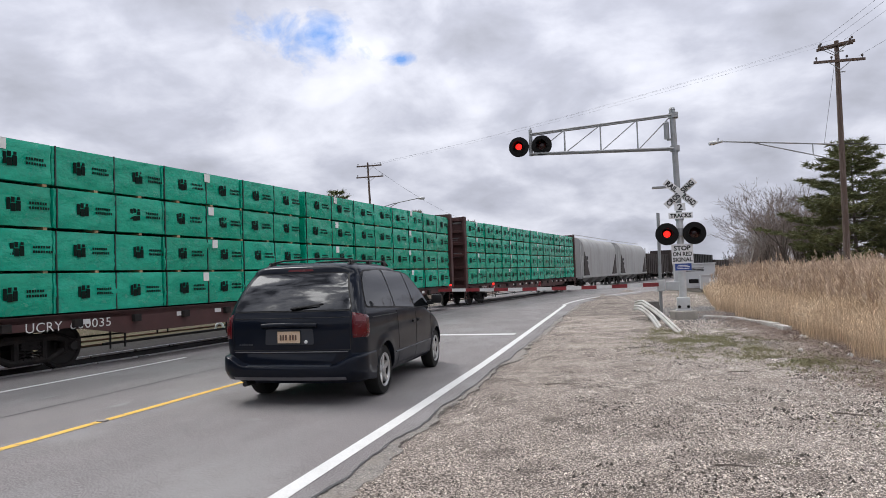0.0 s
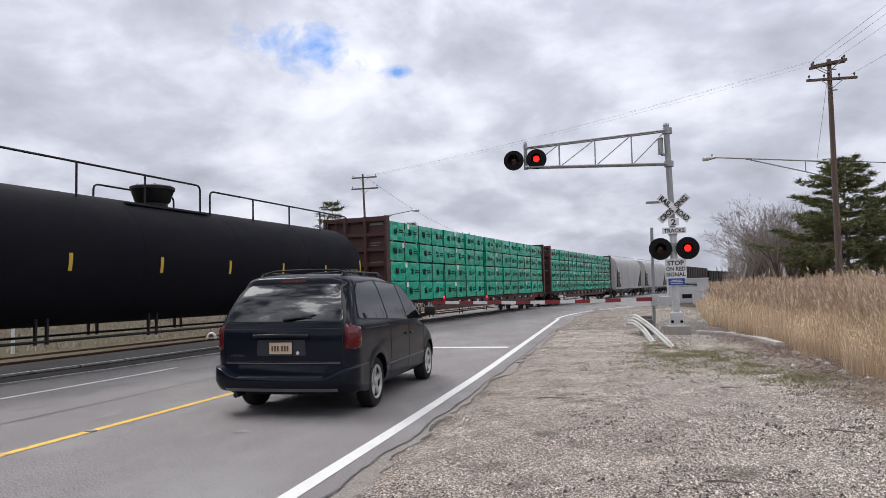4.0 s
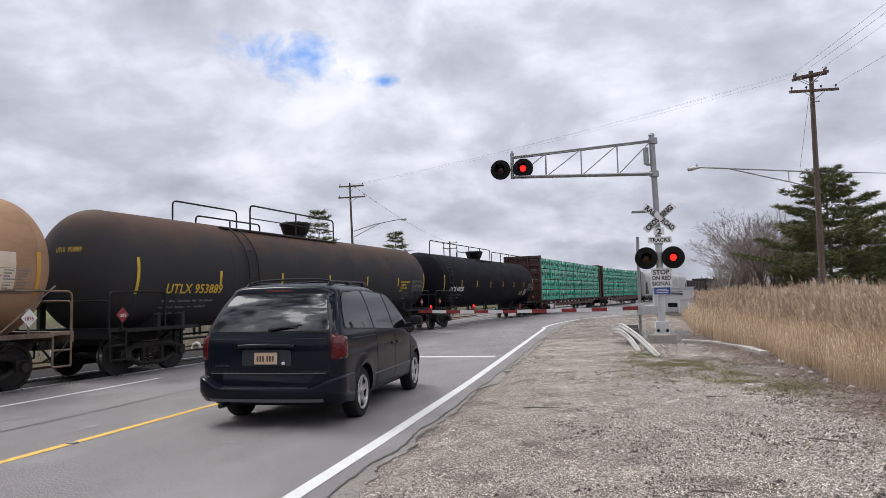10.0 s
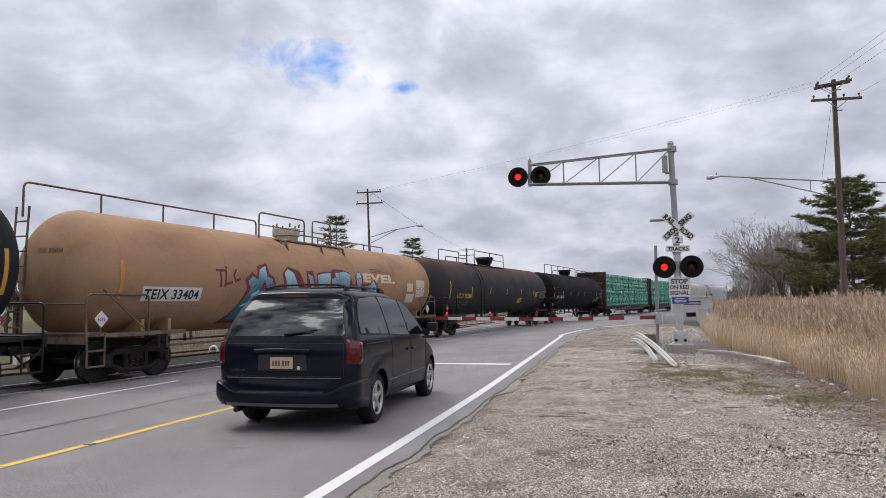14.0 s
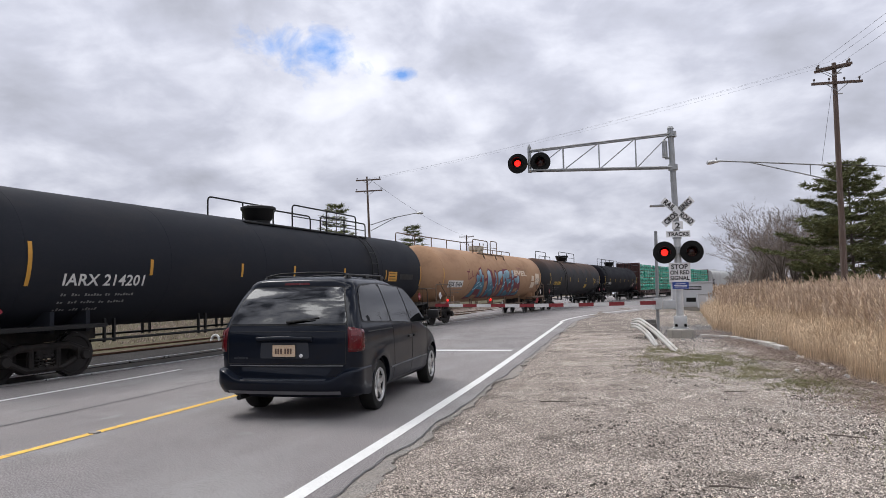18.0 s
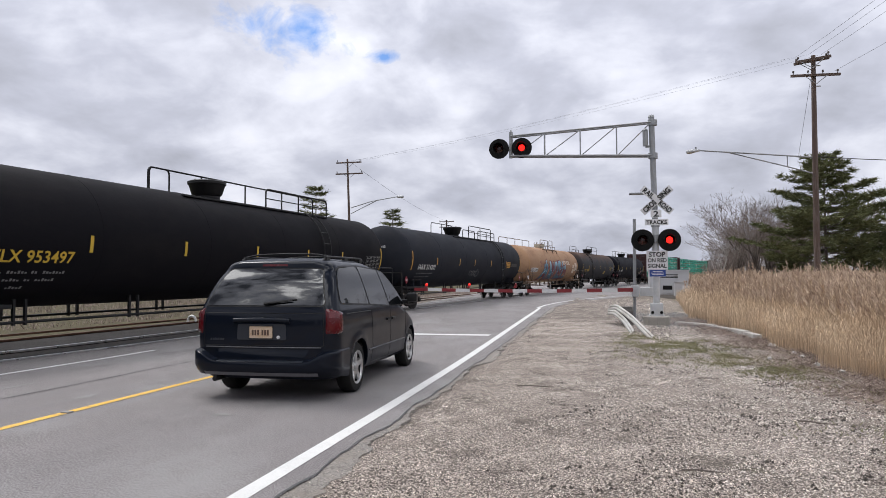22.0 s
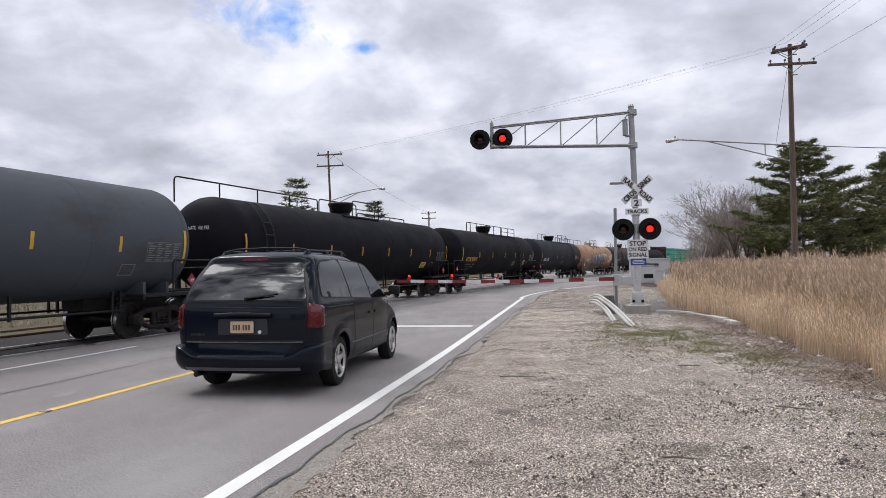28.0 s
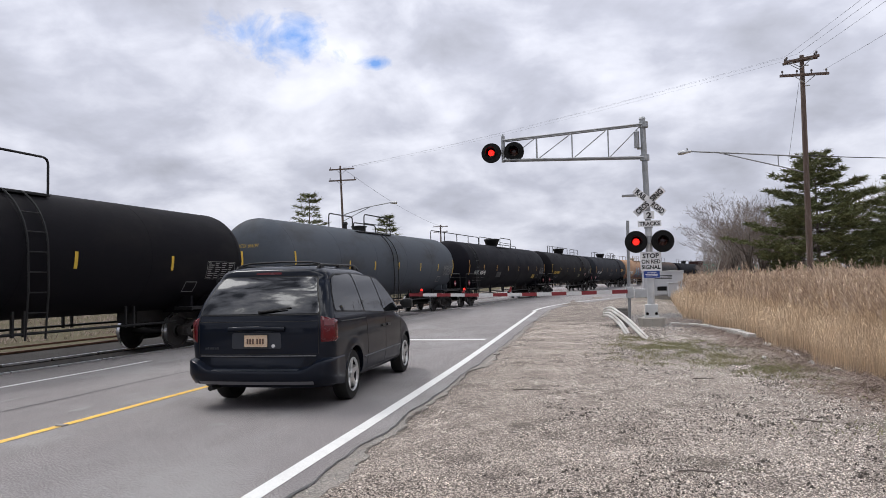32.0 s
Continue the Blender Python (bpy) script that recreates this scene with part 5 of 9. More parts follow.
def graffiti():
    """Sprayed letters on the tan car: dark red backing, blue faces, pale flecks."""
    R, zc = 1.46, 0.98 + 1.46
    RED = material("dark_red_spray", (0.16, 0.012, 0.02), (0.11, 0.01, 0.018), rough=0.6, scale=3, fine=30)
    BLUE = material("blue_spray", (0.012, 0.085, 0.13), (0.03, 0.15, 0.22), rough=0.6, scale=1.6, fine=8, amount=0.8)
    PALE = material("pale_blue_spray", (0.45, 0.58, 0.68), (0.32, 0.46, 0.58), rough=0.6, scale=6, fine=30)
    rust_top(BLUE, (0.42, 0.60, 0.70), 1.9, 2.8, 0.75)

    def sheet(outline, lift):
        """A sprayed shape on the shell: an outline in metres along the car and round the shell from its middle."""
        flat = fresh()
        flat.faces.new([flat.verts.new((y, q, 0)) for y, q in outline])
        for level in [-1.6 + 0.12 * k for k in range(19)]:
            bmesh.ops.bisect_plane(flat, geom=list(flat.verts) + list(flat.edges) + list(flat.faces), plane_co=(0, level, 0), plane_no=(0, 1, 0))
        bmesh.ops.triangulate(flat, faces=flat.faces[:])
        for v in flat.verts:
            g = v.co.y / R
            wob = 0.012 * noise.noise((v.co.x * 9, v.co.y * 9, 2))
            v.co = Vector(((R + lift) * math.cos(g), v.co.x + wob, zc + (R + lift) * math.sin(g)))
        return flip_sheet(flat)

    def flip_sheet(bm):
        bm.normal_update()
        if sum(f.normal.x for f in bm.faces) < 0:
            bmesh.ops.reverse_faces(bm, faces=bm.faces[:])
        return bm

    # broad letters: dark red grounds, blue faces, then red counters and bare tan gaps
    grounds = (((-4.95, -1.5), (-4.65, -0.95), (-4.37, -0.33), (-4.46, -0.03), (-4.14, 0.18), (-3.93, 0.05), (-3.89, 0.36), (-3.43, 0.47), (-3.33, 0.14), (-3.12, 0.06), (-2.75, -0.8), (-2.3, -1.5), (-3.1, -1.5), (-3.22, -1.2), (-3.87, -1.17), (-4.1, -1.5)),
               ((-2.28, -1.5), (-2.4, -0.75), (-2.56, -0.27), (-2.91, -0.38), (-2.95, -0.18), (-2.6, -0.12), (-2.69, 0.17), (-2.36, 0.42), (-1.78, 0.3), (-1.52, -0.05), (-1.35, -0.25), (-1.34, 0.33), (-0.96, 0.32), (-0.67, -0.53), (-0.35, -1.5)),
               ((-0.2, -1.5), (-0.37, -0.85), (-0.77, -0.14), (-0.74, 0.24), (-0.36, 0.33), (0.16, 0.34), (0.39, 0.45), (0.97, 0.45), (1.47, 0.37), (1.68, -0.05), (1.86, -0.06), (1.87, 0.27), (2.19, 0.45), (2.43, 0.23), (2.47, -0.02), (3.09, 0.04), (3.37, 0.15), (3.62, -0.01), (3.86, -0.52), (4.5, -1.3), (4.3, -1.5)))
    faces = (((-4.72, -1.32), (-4.55, -0.8), (-4.2, -0.31), (-4.34, -0.08), (-4.13, 0.06), (-3.88, -0.04), (-3.79, 0.27), (-3.51, 0.38), (-3.47, 0.07), (-3.21, 0.0), (-2.88, -0.7), (-2.55, -1.36), (-2.95, -1.38), (-3.25, -0.81), (-4.05, -0.76), (-4.1, -1.34)),
             ((-2.1, -1.36), (-2.2, -0.82), (-2.47, -0.08), (-2.57, 0.19), (-2.37, 0.33), (-2.09, 0.22), (-1.84, -0.19), (-1.2, -0.77), (-0.75, -1.11), (-0.55, -1.4), (-1.15, -1.4), (-1.6, -1.0), (-1.7, -1.38)), ((-1.27, 0.22), (-1.02, 0.15), (-0.84, -0.38), (-0.5, -1.15), (-0.85, -0.87)),
             ((-0.71, 0.18), (-0.4, 0.26), (0.15, 0.29), (0.13, -0.02), (-0.27, -0.17), (-0.24, -0.53), (-0.45, -0.59), (-0.64, -0.13)), ((0.19, 0.08), (0.46, 0.16), (0.58, -0.1), (0.86, -0.73), (1.2, -1.4), (0.45, -1.4), (0.41, -0.86), (0.33, -0.47)),
             ((0.45, 0.3), (1.2, 0.39), (1.52, 0.27), (1.44, -0.11), (1.82, -0.17), (1.87, -0.38), (1.48, -0.46), (1.45, -0.71), (0.96, -0.34), (0.76, -0.13), (0.55, -0.08)), ((1.3, -1.38), (1.2, -0.95), (1.43, -0.88), (1.93, -1.09), (2.25, -1.1), (2.42, -1.38)),
             ((1.99, -0.22), (2.33, -0.2), (2.65, -0.67), (3.05, -1.36), (2.52, -1.38), (2.33, -0.9)), ((2.45, -0.13), (3.02, -0.07), (3.26, 0.12), (3.51, -0.09), (3.63, -0.36), (3.39, -0.45), (2.67, -0.34)), ((3.11, -1.18), (3.85, -1.1), (3.86, -0.76), (4.32, -1.2), (4.2, -1.36), (3.25, -1.38)),
             tuple((2.14 + 0.2 * math.sin(math.tau * k / 12), 0.13 + 0.27 * math.cos(math.tau * k / 12)) for k in range(12)))
    counters = (((-3.58, -0.02), (-3.76, -0.32), (-3.40, -0.38)), ((-4.0, -0.84), (-3.3, -0.86), (-3.24, -1.15), (-3.86, -1.14)))
    bare = (((2.95, -0.8), (3.62, -0.76), (3.70, -1.02), (3.08, -1.05)), ((1.79, -0.77), (2.02, -0.73), (2.11, -0.96), (1.86, -0.97)), ((-0.17, -0.57), (0.18, -0.53), (0.2, -0.89), (0.12, -1.25), (-0.08, -1.48), (-0.2, -1.48), (0.02, -1.0), (0.0, -0.68)))
    for outline in grounds:
        part("graffiti_outline", sheet(outline, 0.005), RED, T_CAR, "dark red sprayed ground of the letters")
    for outline in faces:
        part("graffiti_letter", sheet(outline, 0.009), BLUE, T_CAR, "blue sprayed letter fading to white above")
    for outline in counters:
        part("graffiti_counter", sheet(outline, 0.013), RED, T_CAR)
    for outline in bare:
        part("bare_gap", sheet(outline, 0.013), TAN, T_CAR)
    for y, q, w, lean in ((-4.3, -0.78, 0.3, 0.3), (-3.95, -0.42, 0.34, 0.35), (-3.98, -0.62, 0.32, 0.3), (-3.55, -0.50, 0.26, 0.3), (-3.3, -0.62, 0.2, 0.25), (-2.15, -0.85, 0.26, 0.4), (-1.8, -0.52, 0.25, 0.3), (-1.55, -0.85, 0.3, 0.35), (-1.2, -0.70, 0.2, 0.3), (-0.9, -0.5, 0.18, 0.5), (-0.35, -0.46, 0.2, 0.6), (0.62, -0.38, 0.2, 0.5), (0.5, -0.62, 0.3, 0.4), (0.55, -0.82, 0.16, 0.5), (1.6, -0.36, 0.25, 0.5), (1.35, -0.95, 0.22, 0.5), (2.35, -0.55, 0.3, 0.5), (2.5, -0.95, 0.2, 0.6), (3.35, -0.42, 0.12, 0.5), (3.9, -1.0, 0.25, 0.7)):
        d = Vector((1, lean)).normalized()
        n = Vector((-d.y, d.x)) * 0.035
        c = Vector((y, q))
        quad = [c - d * w / 2 - n, c + d * w / 2 - n * 0.6, c + d * w / 2 + n, c - d * w / 2 + n * 0.6]
        part("paint_fleck", sheet([tuple(p) for p in quad], 0.013), PALE, T_CAR)
    for ya, qa, yb, qb in ((-4.1, -0.28, -3.95, -0.16), (-3.35, -0.2, -3.05, -0.1), (-1.24, -0.18, -0.92, -0.12), (0.14, -0.05, 0.14, 0.28), (0.75, -0.12, 0.72, 0.33), (1.02, -0.14, 1.5, -0.14), (1.95, 0.1, 2.33, 0.2), (2.0, -0.78, 2.6, -0.66), (3.0, -0.1, 3.0, -0.36), (0.36, -0.72, 0.85, -0.56)):
        d = (Vector((yb, qb)) - Vector((ya, qa))).normalized()
        n = Vector((-d.y, d.x)) * 0.014
        a, b = Vector((ya, qa)), Vector((yb, qb))
        part("letter_crack", sheet([tuple(a - n), tuple(b - n), tuple(b + n), tuple(a + n)], 0.015), RED, T_CAR)
    for k, line in enumerate((((-5.66, 0.17), (-5.34, 0.17)), ((-5.5, 0.17), (-5.46, -0.25)), ((-5.27, 0.26), (-5.3, -0.24)), ((-5.3, -0.2), (-5.02, -0.14)), ((-4.86, 0.2), (-4.95, 0.05)), ((-4.95, 0.05), (-4.88, -0.1)), ((-4.88, -0.1), (-4.7, -0.04)))):
        a, b = Vector(line[0]), Vector(line[1])
        d = (b - a).normalized()
        n = Vector((-d.y, d.x)) * 0.032
        part("graffiti_tag", sheet([tuple(a - d * 0.03 - n), tuple(b + d * 0.03 - n), tuple(b + d * 0.03 + n), tuple(a - d * 0.03 + n)], 0.005), RED, T_CAR, "thin dark red sprayed stroke")
    FADED = material("faded_white_lettering", (0.62, 0.53, 0.42), (0.5, 0.4, 0.3), rough=0.7, scale=5, fine=40)
    bm = fresh()
    shell_text(bm, "EVEL", 0.32, R, zc, 2.55, zc + 0.06, 1, 0.004, width=2.6, bold=0.02)
    part("car_mark", bm, FADED, T_CAR)
    bm = fresh()
    for k in range(3):
        shell_mark(bm, R, zc, 3.06 + 0.08 * k, 4.07, zc + 0.54 - 0.06 * k, zc + 0.565 - 0.06 * k, 1, 0.007, 1)
    part("data_print", bm, RED, T_CAR)
    bm = fresh()
    shell_mark(bm, R, zc, 6.4, 7.0, zc - 0.26, zc + 0.08, 1, 0.007, 3)
    shell_mark(bm, R, zc, 6.4, 7.2, zc - 0.72, zc - 0.36, 1, 0.007, 3)
    shell_mark(bm, R, zc, 7.35, 8.25, zc - 0.5, zc + 0.24, 1, 0.007, 4)
    part("data_panel", bm, FADED, T_CAR)


graffiti()

# ---- crossing signals ----
MAT_GALV = material("galvanised_steel", (0.33, 0.34, 0.35), (0.24, 0.25, 0.26), rough=0.5, metal=0.5, scale=3, fine=40, dirt=(0.25, 0.24, 0.22), dirt_scale=3, dirt_amount=0.3)
MAT_SILVER = material("aluminium_paint", (0.55, 0.56, 0.57), (0.45, 0.46, 0.47), rough=0.45, metal=0.3, scale=3, fine=40, dirt=(0.35, 0.33, 0.3), dirt_scale=3, dirt_amount=0.3)
MAT_SIGN_W = material("white_sign_sheet", (0.72, 0.72, 0.73), (0.62, 0.62, 0.63), rough=0.5, scale=3, fine=40)
MAT_SIGN_K = material("black_sign_print", (0.012, 0.012, 0.013), (0.02, 0.02, 0.02), rough=0.6, scale=3, fine=40)
MAT_SIGN_B = material("blue_sign_sheet", (0.02, 0.06, 0.28), (0.015, 0.045, 0.22), rough=0.5, scale=3, fine=40)
MAT_HOOD = material("black_signal_housing", (0.006, 0.006, 0.006), (0.01, 0.01, 0.01), spec=0.15, rough=0.6, scale=3, fine=40)
MAT_DARKLENS = material("unlit_red_lens", (0.035, 0.004, 0.004), (0.02, 0.003, 0.003), rough=0.25, scale=20, fine=80)
MAT_LIT = material("lit_red_lamp", (0.6, 0.02, 0.01), (0.6, 0.03, 0.01), rough=0.4, emit=(1.0, 0.016, 0.012), strength=1.7)
MAT_CONC = material("old_concrete", (0.36, 0.34, 0.31), (0.24, 0.225, 0.2), rough=0.9, scale=3, fine=40, bump=0.4, bump_scale=40)
MAT_RED_W = material("red_reflective_band", (0.22, 0.016, 0.022), (0.17, 0.014, 0.018), rough=0.45, scale=5, fine=40)
MAT_ARM_W = material("white_reflective_band", (0.66, 0.66, 0.66), (0.52, 0.52, 0.52), rough=0.5, scale=5, fine=40)
FLASHERS = []


def flasher(parent, x, y, z, side, background=0.345, hood=0.26):
    """A round flashing light seen from -y: backboard, deep hood, dark lens and the lit lamp behind it."""
    head = new("signal_head")
    head.parent = parent
    head.matrix_basis = pose(x, y, z)
    face = Matrix.Rotation(radians(90), 4, "X")   # local z looks to -y
    bm = fresh()
    lathe(bm, [(0.0, -0.02), (background, -0.02), (background, 0.0), (0.155, 0.0), (0.155, 0.012), (0.0, 0.012)], 36, face)
    part("backboard", bm, MAT_HOOD, head, smooth=30)
    bm = fresh()
    lathe(bm, [(0.17, 0.0), (0.175, hood), (0.185, hood), (0.182, 0.0)], 30, face, -20, 200)
    part("hood", bm, MAT_HOOD, head, smooth=40)
    bm = fresh()
    lathe(bm, [(0.15, 0.013), (0.14, 0.022), (0.0, 0.03)], 28, face)
    part("lens", bm, MAT_DARKLENS, head, smooth=50)
    bm = fresh()
    box(bm, -0.14, 0.14, 0.02, 0.26, -0.14, 0.14, 0.03)
    part("lamp_box", bm, MAT_HOOD, head)
    bm = fresh()
    lathe(bm, [(0.118, 0.0), (0.11, 0.012), (0.06, 0.024), (0.0, 0.026)], 26, face)
    lamp = part("lamp", bm, MAT_LIT, head, "glowing red lamp", smooth=50)
    lamp.matrix_basis = pose(0, -0.012, 0)
    FLASHERS.append((lamp, side, Vector((0, 0, 0))))
    return head


def blade(parent, name, x, y, z, angle, width, height, mat, text="", th=0.16, lines=None):
    """A flat sign blade seen from -y with its text."""
    m = Matrix.Translation((x, y, z)) @ Matrix.Rotation(radians(angle), 4, "Y")
    bm = fresh()
    box(bm, -width / 2, width / 2, 0, 0.012, -height / 2, height / 2, 0.0)
    bmesh.ops.transform(bm, matrix=m, verts=bm.verts)
    b = part(name, bm, mat, parent)
    rows = lines or ([(text, th, 0.0)] if text else [])
    if rows:
        bm = fresh()
        for s, h, dz in rows:
            flat_text(bm, s, h, m @ Matrix.Translation((0, -0.004, dz - h / 2)) @ FACING, width=min(width * 0.9, h * 0.86 * len(s)), bold=h * 0.045)
        part("lettering", bm, MAT_SIGN_K, b)
    return b


def build_mast():
    gx, gy = 1.84, 23.5
    gz = ground_z(gy)
    mast = thing("crossing_signal_mast", "galvanised cantilever signal mast with red flashers and white signs", "crossing signal", pose(gx, gy, 0))
    bm = fresh()
    lathe(bm, [(0.0, gz - 0.25), (0.42, gz - 0.25), (0.42, gz + 0.27), (0.38, gz + 0.30), (0.0, gz + 0.30)], 8, None)
    part("concrete_base", bm, MAT_CONC, mast)
    bm = fresh()
    rod(bm, (0, 0, gz + 0.28), (0, 0, 3.4), 0.115, 0.112, 20)
    part("mast_tube", bm, MAT_SILVER, mast, smooth=40)
    bm = fresh()
    rod(bm, (0, 0, 3.4), (-0.07, 0, 6.95), 0.098, 0.092, 20)
    part("mast_tube", bm, MAT_GALV, mast, smooth=40)
    part("mast_cap", rod(fresh(), (-0.07, 0, 6.95), (-0.07, 0, 7.02), 0.11, 0.08, 16), MAT_GALV, mast, smooth=40)
    for zz, r in ((3.40, 0.14), (5.66, 0.15), (6.76, 0.15)):
        part("clamp", rod(fresh(), (-0.035 if zz > 4 else 0, 0, zz - 0.09), (-0.035 if zz > 4 else 0, 0, zz + 0.09), r, seg=18), MAT_GALV, mast, smooth=40)
    bm = fresh()
    box(bm, -0.24, 0.24, -0.2, 0.2, gz + 0.30, gz + 0.34, 0.01)
    box(bm, -0.2, 0.2, -0.17, 0.17, gz + 0.34, gz + 0.72, 0.05)
    foot = part("breakaway_base", bm, MAT_SILVER, mast, smooth=40)
    for xx in (-0.14, 0.14):
        part("bolt_port", lathe(fresh(), [(0.0, 0.01), (0.05, 0.01), (0.05, 0.0)], 14, Matrix.Translation((xx, -0.17, gz + 0.42)) @ FACING), MAT_HOOD, foot)
    # truss arm over the road
    arm = new("cantilever_arm")
    arm.parent = mast
    xl = -4.72
    up = lambda x: 6.77 + (x + 0.05) * (6.77 - 6.52) / (4.65)
    lo = lambda x: 5.66 + (x + 0.05) * (5.66 - 5.84) / (4.65)
    for dy in (-0.11, 0.11):
        part("chord", rod(fresh(), (-0.05, dy, up(-0.05)), (xl, dy, up(xl)), 0.03, seg=10), MAT_GALV, arm, smooth=40)
        part("chord", rod(fresh(), (-0.05, dy, lo(-0.05)), (xl, dy, lo(xl)), 0.038, seg=10), MAT_GALV, arm, smooth=40)
    posts = [-1.19, -2.38, -3.57]
    for x in posts:
        part("web_post", rod(fresh(), (x, -0.11, lo(x)), (x, -0.11, up(x)), 0.02, seg=8), MAT_GALV, arm)
        part("web_post", rod(fresh(), (x, 0.11, lo(x)), (x, 0.11, up(x)), 0.02, seg=8), MAT_GALV, arm)
    for a, b in ((-0.1, -1.19), (-1.19, -2.38), (-2.38, -3.57), (-3.57, -4.6)):
        part("web_brace", rod(fresh(), (a, 0, up(a)), (b, 0, lo(b)), 0.017, seg=8), MAT_GALV, arm)
    bm = fresh()
    rod(bm, (xl, 0, 5.78), (xl, 0, 6.68), 0.065, seg=14)
    rod(bm, (xl, 0, 6.68), (xl, 0, 6.76), 0.04, 0.02, 12)
    part("head_post", bm, MAT_GALV, arm, smooth=40)
    part("cross_bar", rod(fresh(), (xl - 0.45, 0, 6.1), (xl + 0.45, 0, 6.1), 0.04, seg=10), MAT_GALV, arm, smooth=40)
    flasher(mast, xl - 0.40, -0.12, 6.10, -1)
    flasher(mast, xl + 0.38, -0.12, 6.10, 1)
    # bell beside the mast
    bm = fresh()
    rod(bm, (-0.27, 0, 6.0), (-0.27, 0, 6.52), 0.085, seg=16)
    rod(bm, (-0.27, 0, 6.52), (-0.27, 0, 6.58), 0.10, 0.04, 16)
    part("horn", bm, MAT_GALV, mast, smooth=40)
    part("horn_bracket", tube(fresh(), [(-0.05, 0, 5.98), (-0.27, 0, 5.98)], 0.04, 8), MAT_GALV, mast)
    # mast lights
    part("cross_arm", rod(fresh(), (-0.42, -0.06, 2.90), (0.42, -0.06, 2.90), 0.045, seg=12), MAT_GALV, mast, smooth=40)
    part("junction_box", rod(fresh(), (0, 0, 2.8), (0, 0, 3.05), 0.16, seg=18), MAT_GALV, mast, smooth=40)
    flasher(mast, -0.42, -0.2, 2.87, -1, 0.36)
    flasher(mast, 0.42, -0.2, 2.87, 1, 0.36)
    # a lamp facing the other way, a stub arm behind the cross
    part("side_arm", box(fresh(), -0.8, -0.1, 0.05, 0.35, 4.42, 4.47, 0.01), MAT_GALV, mast)
    # signs
    yy = -0.14
    blade(mast, "cross_blade", 0.05, yy, 4.18, -41.5, 1.22, 0.23, MAT_SIGN_W)
    blade(mast, "cross_blade", 0.05, yy - 0.016, 4.18, 41.5, 1.22, 0.23, MAT_SIGN_W)
    bm = fresh()
    m1 = Matrix.Translation((0.05, yy - 0.022, 4.18)) @ Matrix.Rotation(radians(41.5), 4, "Y") @ FACING
    m2 = Matrix.Translation((0.05, yy - 0.022, 4.18)) @ Matrix.Rotation(radians(-41.5), 4, "Y") @ FACING
    flat_text(bm, "RAIL", 0.17, m1 @ Matrix.Translation((-0.34, -0.075, 0)), width=0.40, bold=0.009)
    flat_text(bm, "ROAD", 0.17, m1 @ Matrix.Translation((0.34, -0.075, 0)), width=0.46, bold=0.009)
    flat_text(bm, "CROS", 0.17, m2 @ Matrix.Translation((-0.30, -0.075, 0)), width=0.48, bold=0.009)
    flat_text(bm, "SING", 0.17, m2 @ Matrix.Translation((0.30, -0.075, 0)), width=0.46, bold=0.009)
    part("cross_lettering", bm, MAT_SIGN_K, mast)
    blade(mast, "number_plate_sign", 0.02, yy, 3.74, 0, 0.34, 0.25, MAT_SIGN_W, "2", 0.19)
    blade(mast, "tracks_sign", 0.03, yy, 3.46, 0, 0.74, 0.2, MAT_SIGN_W, "TRACKS", 0.125)
    blade(mast, "stop_sign_plate", 0.03, yy, 2.22, 0, 0.66, 0.62, MAT_SIGN_W, lines=[("STOP", 0.15, 0.19), ("ON RED", 0.13, 0.0), ("SIGNAL", 0.13, -0.18)])
    blue = blade(mast, "notice_plate", 0.04, yy, 1.80, 0, 0.50, 0.22, MAT_SIGN_B)
    bm = fresh()
    for dz, w in ((0.05, 0.3), (0.0, 0.4), (-0.05, 0.36)):
        box(bm, 0.04 - w / 2, 0.04 + w / 2, yy - 0.004, yy - 0.001, 1.79 + dz, 1.81 + dz)
    part("notice_print", bm, MAT_SIGN_W, blue)


